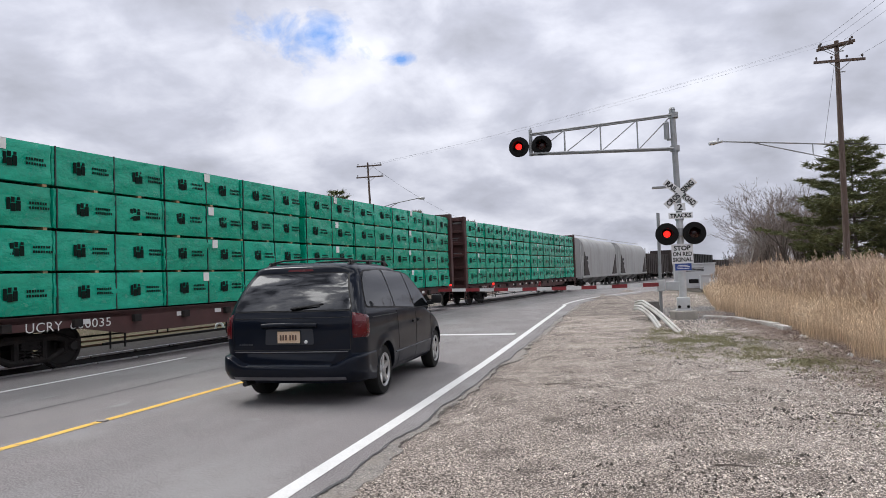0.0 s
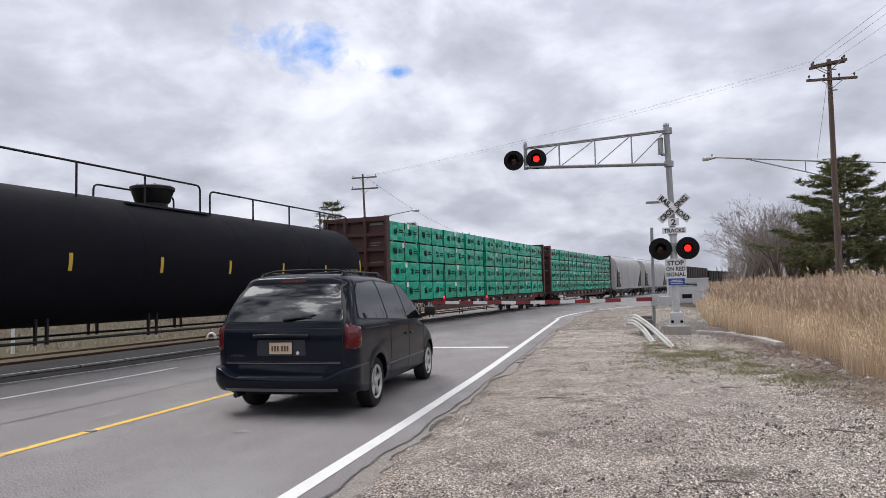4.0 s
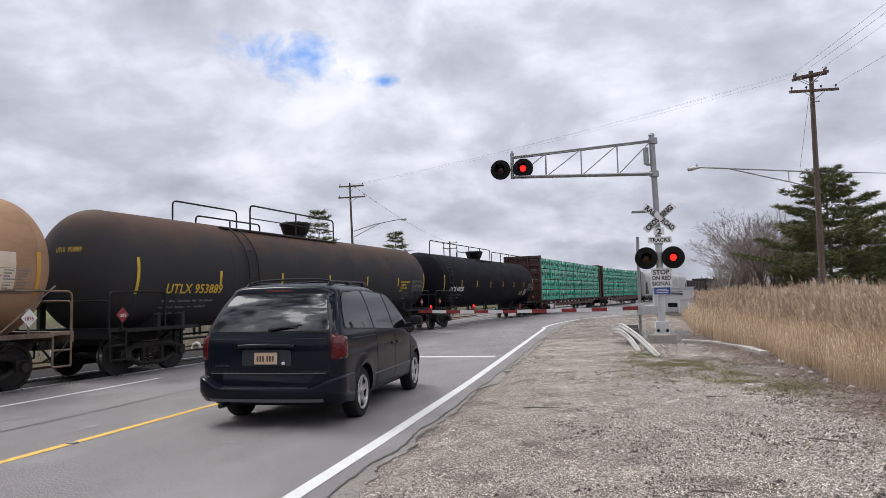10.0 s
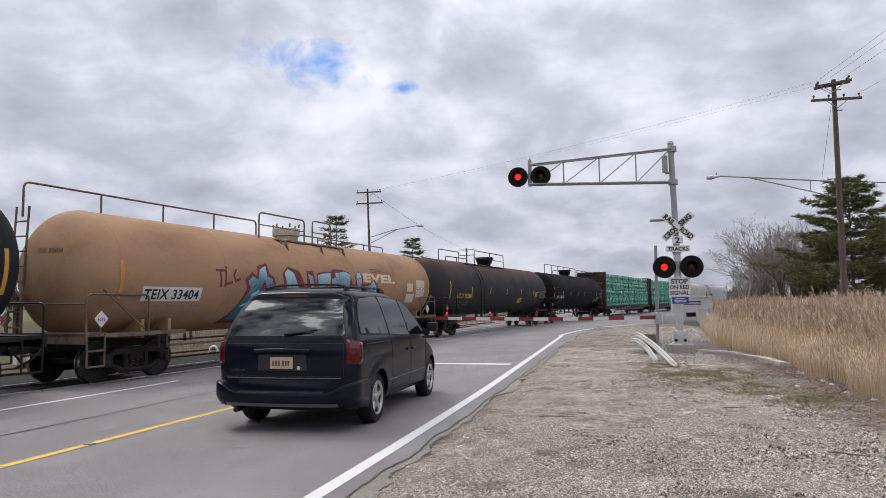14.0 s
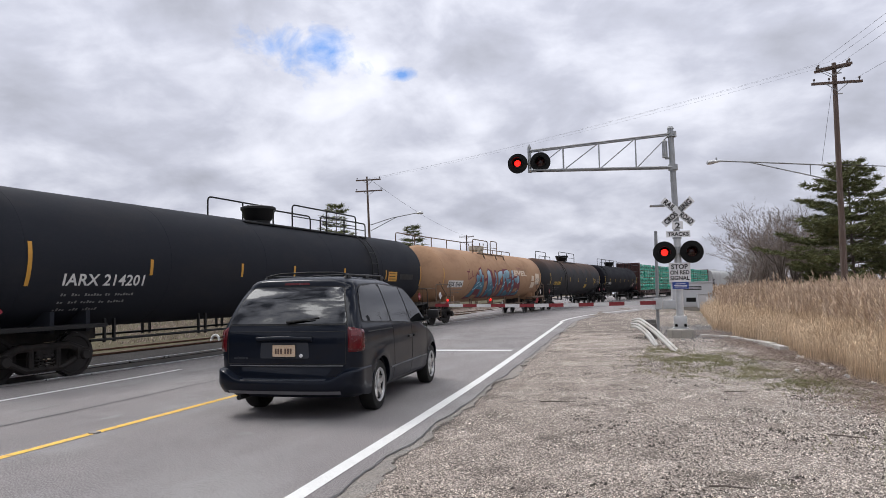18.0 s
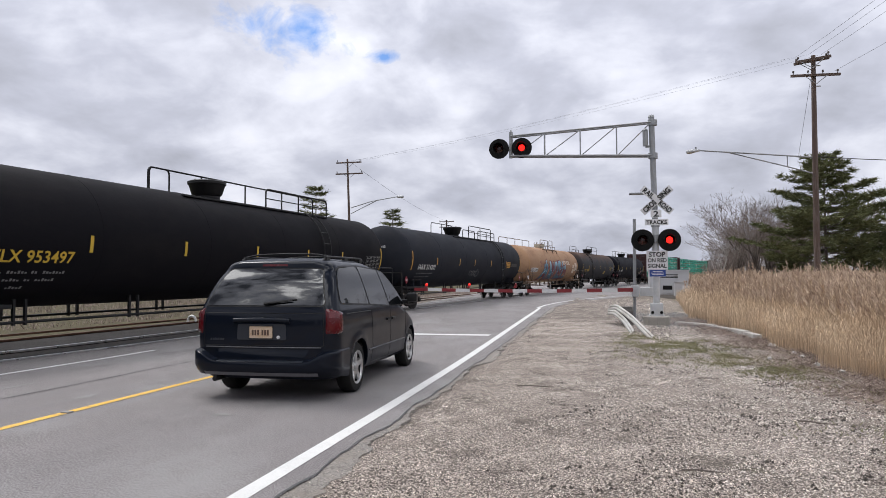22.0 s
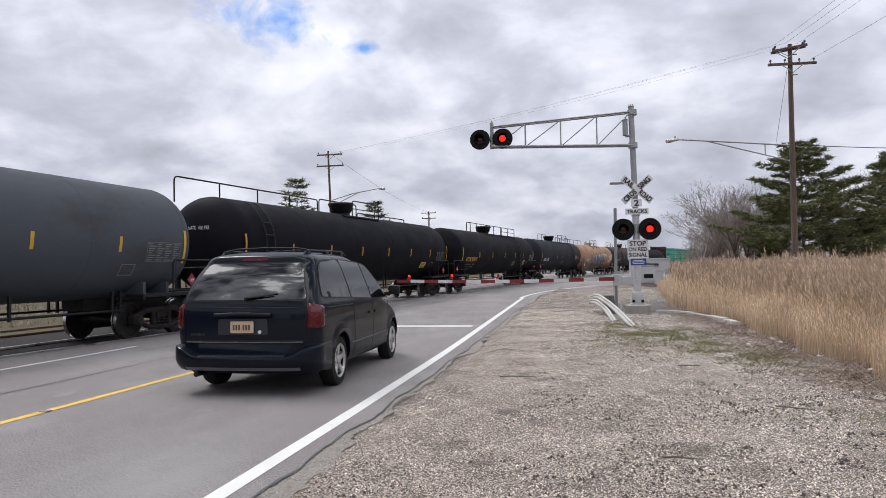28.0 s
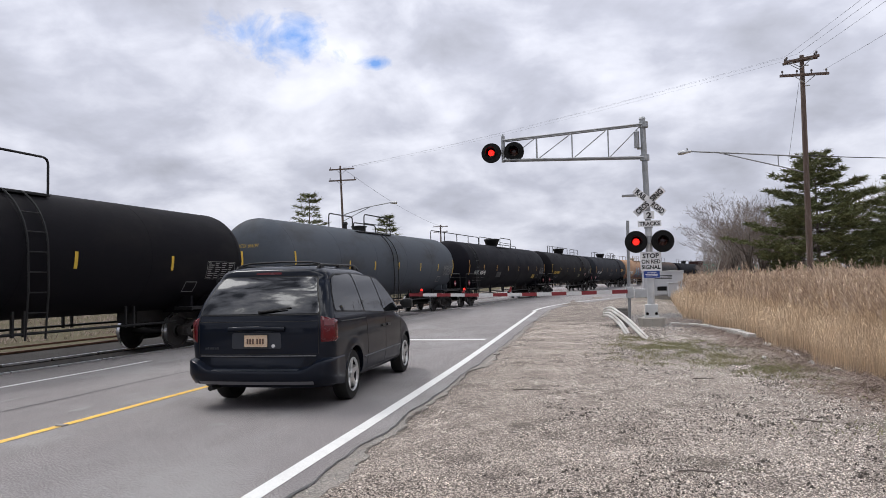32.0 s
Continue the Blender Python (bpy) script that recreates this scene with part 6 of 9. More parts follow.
def build_gate():
    gx, gy = 1.22, 25.0
    gz = ground_z(gy)
    gate = thing("crossing_gate", "lowered red and white striped gate arm with red lamps", "crossing gate", pose(gx, gy, 0))
    bm = fresh()
    rod(bm, (0, 0, gz - 0.1), (0.04, 0, 3.72), 0.055, seg=14)
    part("gate_post", bm, MAT_GALV, gate, smooth=40)
    bm = fresh()
    box(bm, -0.1, 0.16, -0.14, 0.14, 1.0, 1.4, 0.03)
    part("gate_motor", bm, MAT_SILVER, gate)
    bm = fresh()
    box(bm, 0.2, 0.75, -0.2, -0.12, 1.02, 1.32, 0.02)
    box(bm, 0.2, 0.75, 0.12, 0.2, 1.02, 1.32, 0.02)
    part("counterweight", bm, MAT_SILVER, gate)
    length, n = 7.85, 15
    zr, zl = 1.24, 1.26
    for k in range(n):
        a, b = -0.05 - length * k / n, -0.05 - length * (k + 1) / n
        h = 0.066 - 0.012 * k / n
        za, zb = zr + (zl - zr) * k / n, zr + (zl - zr) * (k + 1) / n
        za, zb = za - 0.05 * math.sin(math.pi * k / n), zb - 0.05 * math.sin(math.pi * (k + 1) / n)
        bm = fresh()
        v = [bm.verts.new(p) for p in ((a, -0.2, za - h), (b, -0.2, zb - h), (b, -0.2, zb + h), (a, -0.2, za + h), (a, -0.15, za - h), (b, -0.15, zb - h), (b, -0.15, zb + h), (a, -0.15, za + h))]
        for f in ((0, 1, 2, 3), (7, 6, 5, 4), (0, 4, 5, 1), (3, 2, 6, 7), (0, 3, 7, 4), (1, 5, 6, 2)):
            bm.faces.new([v[i] for i in f])
        bmesh.ops.recalc_face_normals(bm, faces=bm.faces)
        part("arm_band", bm, MAT_RED_W if k % 2 == 0 else MAT_ARM_W, gate)
    for x in (-7.46, -5.85, -4.15):
        bm = fresh()
        box(bm, x - 0.05, x + 0.05, -0.24, -0.12, 1.30, 1.36, 0.01)
        rod(bm, (x + 0.03, -0.18, 1.36), (x + 0.03, -0.18, 1.40), 0.05, seg=12)
        lampbase = part("arm_lamp", bm, MAT_RED_W, gate)
        bm = fresh()
        lathe(bm, [(0.035, 0.0), (0.042, 0.02), (0.035, 0.065), (0.0, 0.08)], 14, Matrix.Translation((x + 0.03, -0.18, 1.40)))
        part("arm_lamp_lens", bm, MAT_LIT if x < -5 else MAT_RED_W, lampbase, smooth=50)


def w_beam(pts, wide=0.31):
    """A corrugated guard-rail beam along points; its section stands upright at first."""
    bm = fresh()
    sec = [(-0.155, 0.0), (-0.12, 0.055), (-0.06, 0.07), (-0.025, 0.01), (0.025, 0.01), (0.06, 0.07), (0.12, 0.055), (0.155, 0.0)]
    rows = []
    for i, p in enumerate(pts):
        a, b = Vector(pts[max(0, i - 1)]), Vector(pts[min(len(pts) - 1, i + 1)])
        d = (b - a).normalized()
        lean = radians(20 + 25 * i / len(pts))
        side = Vector((d.y, -d.x, 0)).normalized()
        upv = side.cross(d)
        u = (upv * math.cos(lean) - side * math.sin(lean))
        w = (side * math.cos(lean) + upv * math.sin(lean))
        k = 0.62 - 0.12 * i / len(pts)
        rows.append([bm.verts.new(Vector(p) + (u * s + w * o) * k) for s, o in sec] + [bm.verts.new(Vector(p) + (u * s + w * (o - 0.006)) * k) for s, o in reversed(sec)])
    n = len(sec) * 2
    for A, B in zip(rows, rows[1:]):
        for k in range(n):
            bm.faces.new((A[k], A[(k + 1) % n], B[(k + 1) % n], B[k]))
    bm.faces.new(rows[0][::-1])
    bm.faces.new(rows[-1])
    return bm


def build_roadside():
    MAT_BEAM = material("weathered_white_guard_rail", (0.58, 0.57, 0.55), (0.42, 0.41, 0.39), rough=0.6, metal=0.2, scale=2, fine=20, dirt=(0.28, 0.22, 0.17), dirt_scale=2, dirt_amount=0.5)
    MAT_POSTWOOD = material("grey_weathered_timber", (0.16, 0.15, 0.14), (0.10, 0.095, 0.09), rough=0.9, scale=4, fine=30, stretch=(6, 6, 1), bump=0.5)
    rail = thing("guard_rail", "bent white guard rail end leaning down to the gravel", "guard rail")
    g = ground_z(21)
    pts = round_path([(0.35, 24.6, g + 0.52), (0.55, 23.8, g + 0.62), (0.95, 22.0, g + 0.37), (1.33, 18.6, g - 0.01)], 0.9, 8)
    part("beam", w_beam(pts), MAT_BEAM, rail, smooth=30)
    pts2 = round_path([(0.32, 24.3, g + 0.40), (0.5, 23.5, g + 0.44), (0.78, 22.2, g + 0.24), (0.92, 20.2, g - 0.0)], 0.7, 8)
    part("beam", w_beam(pts2), MAT_BEAM, rail, smooth=30)
    for x, y, h in ((0.98, 23.4, 0.52), (0.85, 24.2, 0.55)):
        bm = fresh()
        box(bm, x - 0.1, x + 0.12, y - 0.09, y + 0.09, g - 0.1, g + h, 0.02)
        part("rail_post", bm, MAT_POSTWOOD, rail)
    bm = fresh()
    box(bm, 0.62, 1.1, 23.7, 24.0, g + 0.42, g + 0.62, 0.02)
    part("rail_block", bm, MAT_POSTWOOD, rail)
    # low broken concrete edging that curves into the reeds
    edging = thing("concrete_edging", "low broken white concrete edging along the gravel", "edging")
    rnd = random.Random(4)
    path = [(2.55, 24.3), (3.1, 23.8), (3.5, 22.8), (3.75, 21.5), (3.92, 20.2), (3.98, 19.2)]
    for (ax, ay), (bx, by) in zip(path, path[1:]):
        d = Vector((bx - ax, by - ay, 0))
        bm = fresh()
        box(bm, -0.11, 0.11, 0.0, d.length * 0.98, -0.1, 0.10 + rnd.uniform(-0.02, 0.02), 0.03)
        o = part("edging_piece", bm, MAT_BEAM, edging)
        o.matrix_basis = Matrix.Translation((ax, ay, ground_z(ay) - 0.02)) @ Matrix.Rotation(math.atan2(-d.x, d.y), 4, "Z") @ Matrix.Rotation(radians(rnd.uniform(-3, 3)), 4, "Y")
    for x, y, w in ((3.98, 17.6, 0.35), (4.02, 15.9, 0.22), (3.95, 15.2, 0.3), (3.9, 14.0, 0.2), (4.05, 13.1, 0.25), (3.2, 14.5, 0.14), (4.3, 11.6, 0.16)):
        bm = fresh()
        bmesh.ops.create_icosphere(bm, subdivisions=2, radius=0.5)
        for v in bm.verts:
            v.co = v.co * (0.8 + 0.4 * noise.noise(v.co * 2.5 + Vector((x, y, 0))))
            v.co = Vector((v.co.x * w * 0.75, v.co.y * w * 0.8, v.co.z * 0.14))
        o = part("concrete_chunk", bm, MAT_BEAM, None, smooth=40)
        o.matrix_basis = pose(x, y, ground_z(y) + 0.01 - min(0.25, max(0, x - 3.5) * 0.08), 0, 0, x * 70)
        tagged(o, "broken pale concrete chunk lying on gravel", "rubble", "concrete chunks by the reeds")


build_mast()
build_gate()
build_roadside()

# ---- poles, wires and cabinets ----
MAT_POLE = material("old_brown_pole_wood", (0.12, 0.08, 0.064), (0.06, 0.042, 0.035), rough=0.9, scale=2, fine=25, stretch=(8, 8, 0.6), bump=0.6, bump_scale=20, dirt=(0.22, 0.18, 0.16), dirt_scale=2, dirt_amount=0.6)
MAT_WIRE = material("dark_wire", (0.03, 0.03, 0.032), (0.02, 0.02, 0.02), rough=0.6, scale=3, fine=30)
MAT_PORC = material("brown_porcelain", (0.05, 0.035, 0.03), (0.04, 0.03, 0.025), rough=0.3, scale=3, fine=30)


def crossarm(parent, x, y, z, half, turn, n):
    a = new("crossarm")
    a.parent = parent
    a.matrix_basis = pose(x, y, z, 0, 0, turn)
    part("arm_beam", box(fresh(), -half, half, -0.05, 0.05, -0.06, 0.06, 0.01), MAT_POLE, a)
    for k in range(n):
        xx = -half + 0.12 + (2 * half - 0.24) * k / (n - 1)
        if abs(xx) < 0.12:
            continue
        part("insulator", lathe(fresh(), [(0.02, 0.0), (0.02, 0.09), (0.05, 0.1), (0.055, 0.16), (0.03, 0.2), (0.0, 0.21)], 10, Matrix.Translation((xx, 0, 0.05))), MAT_PORC, a, smooth=40)
    for s in (-1, 1):
        part("brace", rod(fresh(), (s * 0.5, -0.06, -0.05), (0, -0.1, -0.45), 0.018, seg=6), MAT_GALV, a)
    return a


def sag(p, q, drop, n=14):
    p, q = Vector(p), Vector(q)
    return [p.lerp(q, k / n) - Vector((0, 0, drop * 4 * (k / n) * (1 - k / n))) for k in range(n + 1)]


def build_poles():
    pole = thing("utility_pole", "weathered brown wooden utility pole standing in the reeds", "utility pole", pose(10.38, 36, 0))
    part("pole_shaft", tube(fresh(), [(-0.16, 0, -0.3), (-0.16, 0, 3), (-0.13, 0, 7.5), (-0.09, 0, 12.42)], [0.165, 0.145, 0.125, 0.10], 16), MAT_POLE, pole, smooth=50)
    crossarm(pole, -0.05, -0.14, 11.42, 1.12, 4, 4)
    crossarm(pole, -0.14, -0.14, 12.2, 0.78, -28, 3)
    crossarm(pole, -0.14, 0.14, 12.2, 0.78, -28, 3)
    for z in (10.9, 11.9):
        part("bolt", rod(fresh(), (-0.2, -0.05, z), (0.2, -0.05, z), 0.03, seg=8), MAT_GALV, pole)
    lamp = new("street_lamp_arm")
    lamp.parent = pole
    part("arm_tube", tube(fresh(), [(-0.14, 0, 7.46), (-2.5, 0, 7.72), (-5.35, 0, 8.02)], 0.035, 10), MAT_GALV, lamp, smooth=40)
    part("arm_tube", tube(fresh(), [(-0.14, 0, 6.66), (-1.4, 0, 7.07), (-3.9, 0, 7.83), (-4.15, 0, 7.9)], 0.03, 10), MAT_GALV, lamp, smooth=40)
    part("arm_strut", rod(fresh(), (-1.36, 0, 7.06), (-1.36, 0, 7.60), 0.025, seg=8), MAT_GALV, lamp)
    bm = fresh()
    lathe(bm, [(0.0, -0.35), (0.07, -0.33), (0.10, -0.1), (0.15, 0.1), (0.13, 0.3), (0.0, 0.36)], 18, Matrix.Translation((-5.68, 0, 8.0)) @ Matrix.Rotation(radians(-96), 4, "Y") @ Matrix.Diagonal((0.75, 1, 1, 1)))
    part("lamp_head", bm, MAT_SILVER, lamp, smooth=50)
    part("photocell", rod(fresh(), (-5.55, 0, 8.08), (-5.55, 0, 8.2), 0.04, seg=10), MAT_GALV, lamp)

    far = thing("utility_pole", "thin grey utility pole with a street lamp beyond the train", "utility pole", pose(-22.2, 60, 0))
    part("pole_shaft", tube(fresh(), [(-0.05, 0, -0.3), (-0.1, 0, 6), (-0.35, 0, 12.9)], [0.15, 0.12, 0.08], 12), MAT_POLE, far, smooth=50)
    crossarm(far, -0.17, -0.1, 12.56, 1.22, 0, 3)
    crossarm(far, -0.12, -0.1, 11.52, 1.32, 0, 2)
    fl = new("street_lamp_arm")
    fl.parent = far
    part("arm_tube", tube(fresh(), [(0, 0, 8.35), (2.0, 0, 8.9), (4.4, 0, 9.25)], 0.04, 8), MAT_GALV, fl)
    part("arm_tube", tube(fresh(), [(0, 0, 7.8), (1.5, 0, 8.5), (2.6, 0, 9.0)], 0.035, 8), MAT_GALV, fl)
    part("lamp_head", lathe(fresh(), [(0.0, -0.35), (0.09, -0.3), (0.14, 0.1), (0.12, 0.3), (0.0, 0.35)], 12, Matrix.Translation((4.75, 0, 9.25)) @ Matrix.Rotation(radians(92), 4, "Y")), MAT_SILVER, fl, smooth=50)

    third = thing("utility_pole", "small distant utility pole further along the line", "utility pole", pose(-24.5, 112, 0))
    part("pole_shaft", tube(fresh(), [(0, 0, 0), (0, 0, 11.8)], [0.17, 0.11], 10), MAT_POLE, third, smooth=50)
    crossarm(third, 0, -0.1, 11.5, 1.25, 0, 3)
    crossarm(third, 0, -0.1, 10.6, 1.2, 0, 2)

    lines = thing("overhead_wires", "thin dark overhead wires between the poles", "wires")
    for dx, z in ((-0.6, 12.45), (-0.1, 12.5), (0.45, 12.45)):
        part("wire", tube(fresh(), sag((10.2 + dx, 36, z), (-22.2 + dx, 60, z + 0.2), 0.35), 0.003, 5), MAT_WIRE, lines)
        part("wire", tube(fresh(), sag((10.2 + dx, 36, z), (14.5 + dx, -14, 12.6), 0.8), 0.006, 5), MAT_WIRE, lines)
    part("wire", tube(fresh(), sag((11.2, 36, 11.6), (15.5, -14, 11.6), 0.9), 0.006, 5), MAT_WIRE, lines)
    part("wire", tube(fresh(), sag((10.3, 36, 7.5), (42, 52, 11.0), 1.0), 0.02, 6), MAT_WIRE, lines)
    part("wire", tube(fresh(), [(10.15, 36, 11.3), (9.6, 36.3, 7.6)], 0.008, 5), MAT_WIRE, lines)
    part("wire", tube(fresh(), sag((-22.2, 60, 12.6), (-24.5, 112, 11.6), 0.6), 0.012, 5), MAT_WIRE, lines)

    # signal cabinets beyond the crossing
    MAT_CAB = material("silver_cabinet_sheet", (0.50, 0.51, 0.53), (0.42, 0.43, 0.45), rough=0.5, metal=0.2, scale=1.5, fine=30)
    gy = 52.0
    gz = ground_z(gy)
    cab = thing("signal_cabinet", "silver metal signal house beside the track", "cabinet", pose(5.0, gy, gz))
    part("cabinet_body", box(fresh(), -1.35, 1.35, 0, 1.8, 0.15, 1.85, 0.02), MAT_CAB, cab)
    part("cabinet_roof", box(fresh(), -1.42, 1.42, -0.07, 1.87, 1.85, 1.93, 0.02), MAT_CAB, cab)
    part("cabinet_door", box(fresh(), -0.5, 0.35, -0.03, 0.0, 0.25, 1.75, 0.008), MAT_CAB, cab)
    part("vent", box(fresh(), -0.45, 0.2, -0.045, -0.03, 0.5, 0.8, 0.004), MAT_HOOD, cab)
    part("plinth", box(fresh(), -1.3, 1.3, 0.05, 1.75, -0.2, 0.15), MAT_CONC, cab)
    bm = fresh()
    for k in range(3):
        box(bm, -0.6, 0.6, -0.034, -0.031, 1.35 + 0.1 * k, 1.4 + 0.1 * k)
    part("cabinet_print", bm, MAT_HOOD, cab)
    small = thing("signal_cabinet", "low grey relay case in front of the signal house", "cabinet", pose(5.75, gy - 2.2, ground_z(gy - 2)))
    part("case_body", box(fresh(), -0.62, 0.62, 0, 0.6, 0.1, 1.05, 0.03), MAT_CAB, small)
    part("case_lid", box(fresh(), -0.66, 0.66, -0.05, 0.65, 1.05, 1.1, 0.01), MAT_CAB, small)
    part("case_foot", box(fresh(), -0.5, 0.5, 0.1, 0.5, -0.15, 0.1), MAT_CONC, small)
    part("case_label", box(fresh(), -0.1, 0.15, -0.012, 0.0, 0.6, 0.85), MAT_SIGN_W, small)


build_poles()

# ---- minivan ----
MAT_VAN = material("dark_navy_car_paint", (0.0042, 0.0066, 0.0135), (0.0055, 0.0078, 0.0135), rough=0.4, metal=0.0, scale=2, fine=200, coat=0.40, spec=0.03, rough_var=0.05, dirt=(0.010, 0.010, 0.012), dirt_scale=2.5, dirt_amount=0.25)
MAT_GLASS = material("tinted_window_glass", (0.002, 0.003, 0.004), (0.003, 0.004, 0.005), rough=0.012, spec=0.30, scale=2, fine=30, rough_var=0.01)
MAT_BACKGLASS = material("tinted_rear_glass", (0.003, 0.004, 0.005), (0.004, 0.005, 0.006), rough=0.012, spec=0.95, coat=0.25, scale=2, fine=30, rough_var=0.01)
MAT_TRIM = material("black_plastic_trim", (0.007, 0.007, 0.008), (0.012, 0.012, 0.012), rough=0.5, spec=0.3, scale=5, fine=80)
MAT_TYRE = material("tyre_rubber", (0.011, 0.011, 0.011), (0.018, 0.018, 0.017), rough=0.85, spec=0.25, scale=8, fine=80, bump=0.3, bump_scale=60)
MAT_ALLOY = material("silver_alloy", (0.55, 0.55, 0.55), (0.42, 0.42, 0.42), rough=0.32, metal=0.85, scale=5, fine=60)
MAT_TAIL = material("red_tail_lens", (0.10, 0.002, 0.006), (0.055, 0.0015, 0.004), rough=0.25, scale=9, fine=60, coat=0.3, spec=0.3)
MAT_REVERSE = material("pale_red_reversing_lens", (0.15, 0.035, 0.04), (0.09, 0.02, 0.024), rough=0.25, scale=20, fine=60, coat=0.3, spec=0.3)
MAT_PLATE = material("orange_faded_plate", (0.46, 0.29, 0.15), (0.60, 0.50, 0.40), rough=0.5, scale=14, fine=60)
MAT_PLATE_INK = material("dark_plate_ink", (0.07, 0.04, 0.03), (0.11, 0.06, 0.04), rough=0.6, scale=14, fine=60)
MAT_RECESS = material("grey_blue_panel", (0.022, 0.026, 0.034), (0.016, 0.019, 0.026), rough=0.35, scale=5, fine=60)
MAT_LIP_HIGHLIGHT = material("faded_grey_lip_and_highlight", (0.15, 0.15, 0.16), (0.10, 0.10, 0.11), rough=0.5, scale=5, fine=60)


def curve_at(x, xs, ys):
    """Smooth curve through the points, without overshoot."""
    if x <= xs[0]:
        return ys[0]
    if x >= xs[-1]:
        return ys[-1]
    k = max(i for i in range(len(xs) - 1) if xs[i] <= x)
    slopes = [(ys[i + 1] - ys[i]) / (xs[i + 1] - xs[i]) for i in range(len(xs) - 1)]

    def tangent(i):
        if i == 0:
            return slopes[0]
        if i == len(xs) - 1:
            return slopes[-1]
        a, b = slopes[i - 1], slopes[i]
        return 0.0 if a * b <= 0 else 2 * a * b / (a + b)

    h = xs[k + 1] - xs[k]
    u = (x - xs[k]) / h
    return (ys[k] * (1 + 2 * u) * (1 - u) ** 2 + tangent(k) * h * u * (1 - u) ** 2 + ys[k + 1] * u * u * (3 - 2 * u) - tangent(k + 1) * h * u * u * (1 - u))


# heights, and at each the half width, the rear and front of the body and the radius of its rear corners
VAN_Z = (0.28, 0.36, 0.48, 0.62, 0.78, 0.95, 1.08, 1.16, 1.24, 1.42, 1.60, 1.72, 1.775, 1.815, 1.850, 1.875, 1.890, 1.898)
VAN_W = (0.90, 0.955, 0.982, 0.996, 1.000, 0.997, 0.988, 0.975, 0.950, 0.902, 0.846, 0.803, 0.772, 0.725, 0.650, 0.54, 0.38, 0.12)
VAN_REAR = (0.16, 0.10, 0.06, 0.045, 0.035, 0.035, 0.040, 0.055, 0.085, 0.190, 0.325, 0.438, 0.443, 0.465, 0.560, 0.78, 1.12, 1.58)
VAN_FRONT = (4.90, 5.02, 5.06, 5.05, 4.98, 4.62, 4.12, 3.92, 3.78, 3.50, 3.18, 2.95, 2.82, 2.70, 2.54, 2.35, 2.12, 1.86)
VAN_CORNER = (0.22, 0.24, 0.24, 0.22, 0.20, 0.18, 0.17, 0.165, 0.16, 0.15, 0.15, 0.16, 0.18, 0.20, 0.24, 0.28, 0.26, 0.08)
WHEEL_Y = (1.05, 4.08)


def van_slice(z):
    return [curve_at(z, VAN_Z, t) for t in (VAN_W, VAN_REAR, VAN_FRONT, VAN_CORNER)]


def van_taper(y):
    return 1.0 - 0.075 * min(1.0, max(0.0, (y - 3.2) / 1.85)) ** 2


def van_flare(y, z):
    """The lips round the wheel arches stand out from the sides."""
    out = 0.0
    for wy in WHEEL_Y:
        r = math.hypot(y - wy, z - 0.36)
        if z > 0.3:
            out += 0.022 * math.exp(-((r - 0.42) / 0.05) ** 2)
    # a soft crease low on the doors
    out += 0.010 * math.exp(-((z - 0.56) / 0.035) ** 2) * (1.5 < y < 3.65)
    return out


def side_x(y, z):
    w, r, f, c = van_slice(z)
    d = y - r - 0.07
    x = w
    if d < c:
        x = w - c + math.sqrt(max(0.0, c * c - (c - max(d, 0.0)) ** 2))
    return x * van_taper(y) + van_flare(y, z)


def back_y(x, z):
    w, r, f, c = van_slice(z)
    t = min(1.0, max(0.0, (abs(x) - (w - c)) / c))
    return r + 0.07 * (x / w) ** 2 + c * (1 - math.sqrt(1 - t * t))


def van_outline(z, n_side=44):
    """Half the plan of the body at a height, from the middle of the rear round to the middle of the front."""
    w, r, f, c = van_slice(z)
    c = min(c, 0.8 * w)
    pts = [((w - c) * k / 8, r + 0.07 * ((w - c) * k / 8 / w) ** 2) for k in range(8)]
    for k in range(9):
        a = math.pi / 2 * k / 8
        x = w - c + c * math.sin(a)
        pts.append((x, r + 0.07 * (x / w) ** 2 + c * (1 - math.cos(a))))
    y0 = pts[-1][1]
    cf = min(0.5, 0.7 * w, (f - y0) * 0.45)
    bow = min(0.22, (f - y0) * 0.2)
    y1 = f - bow - cf
    for k in range(1, n_side):
        pts.append((w, y0 + (y1 - y0) * k / n_side))
    for k in range(8, -1, -1):
        a = math.pi / 2 * k / 8
        x = w - cf + cf * math.sin(a)
        pts.append((x, f - bow * (x / w) ** 2 - cf * (1 - math.cos(a))))
    for k in range(4, -1, -1):
        x = (w - cf) * k / 5
        pts.append((x, f - bow * (x / w) ** 2))
    return [(x * van_taper(y) + (van_flare(y, z) if x > 0.8 * w else 0.0), y) for x, y in pts]


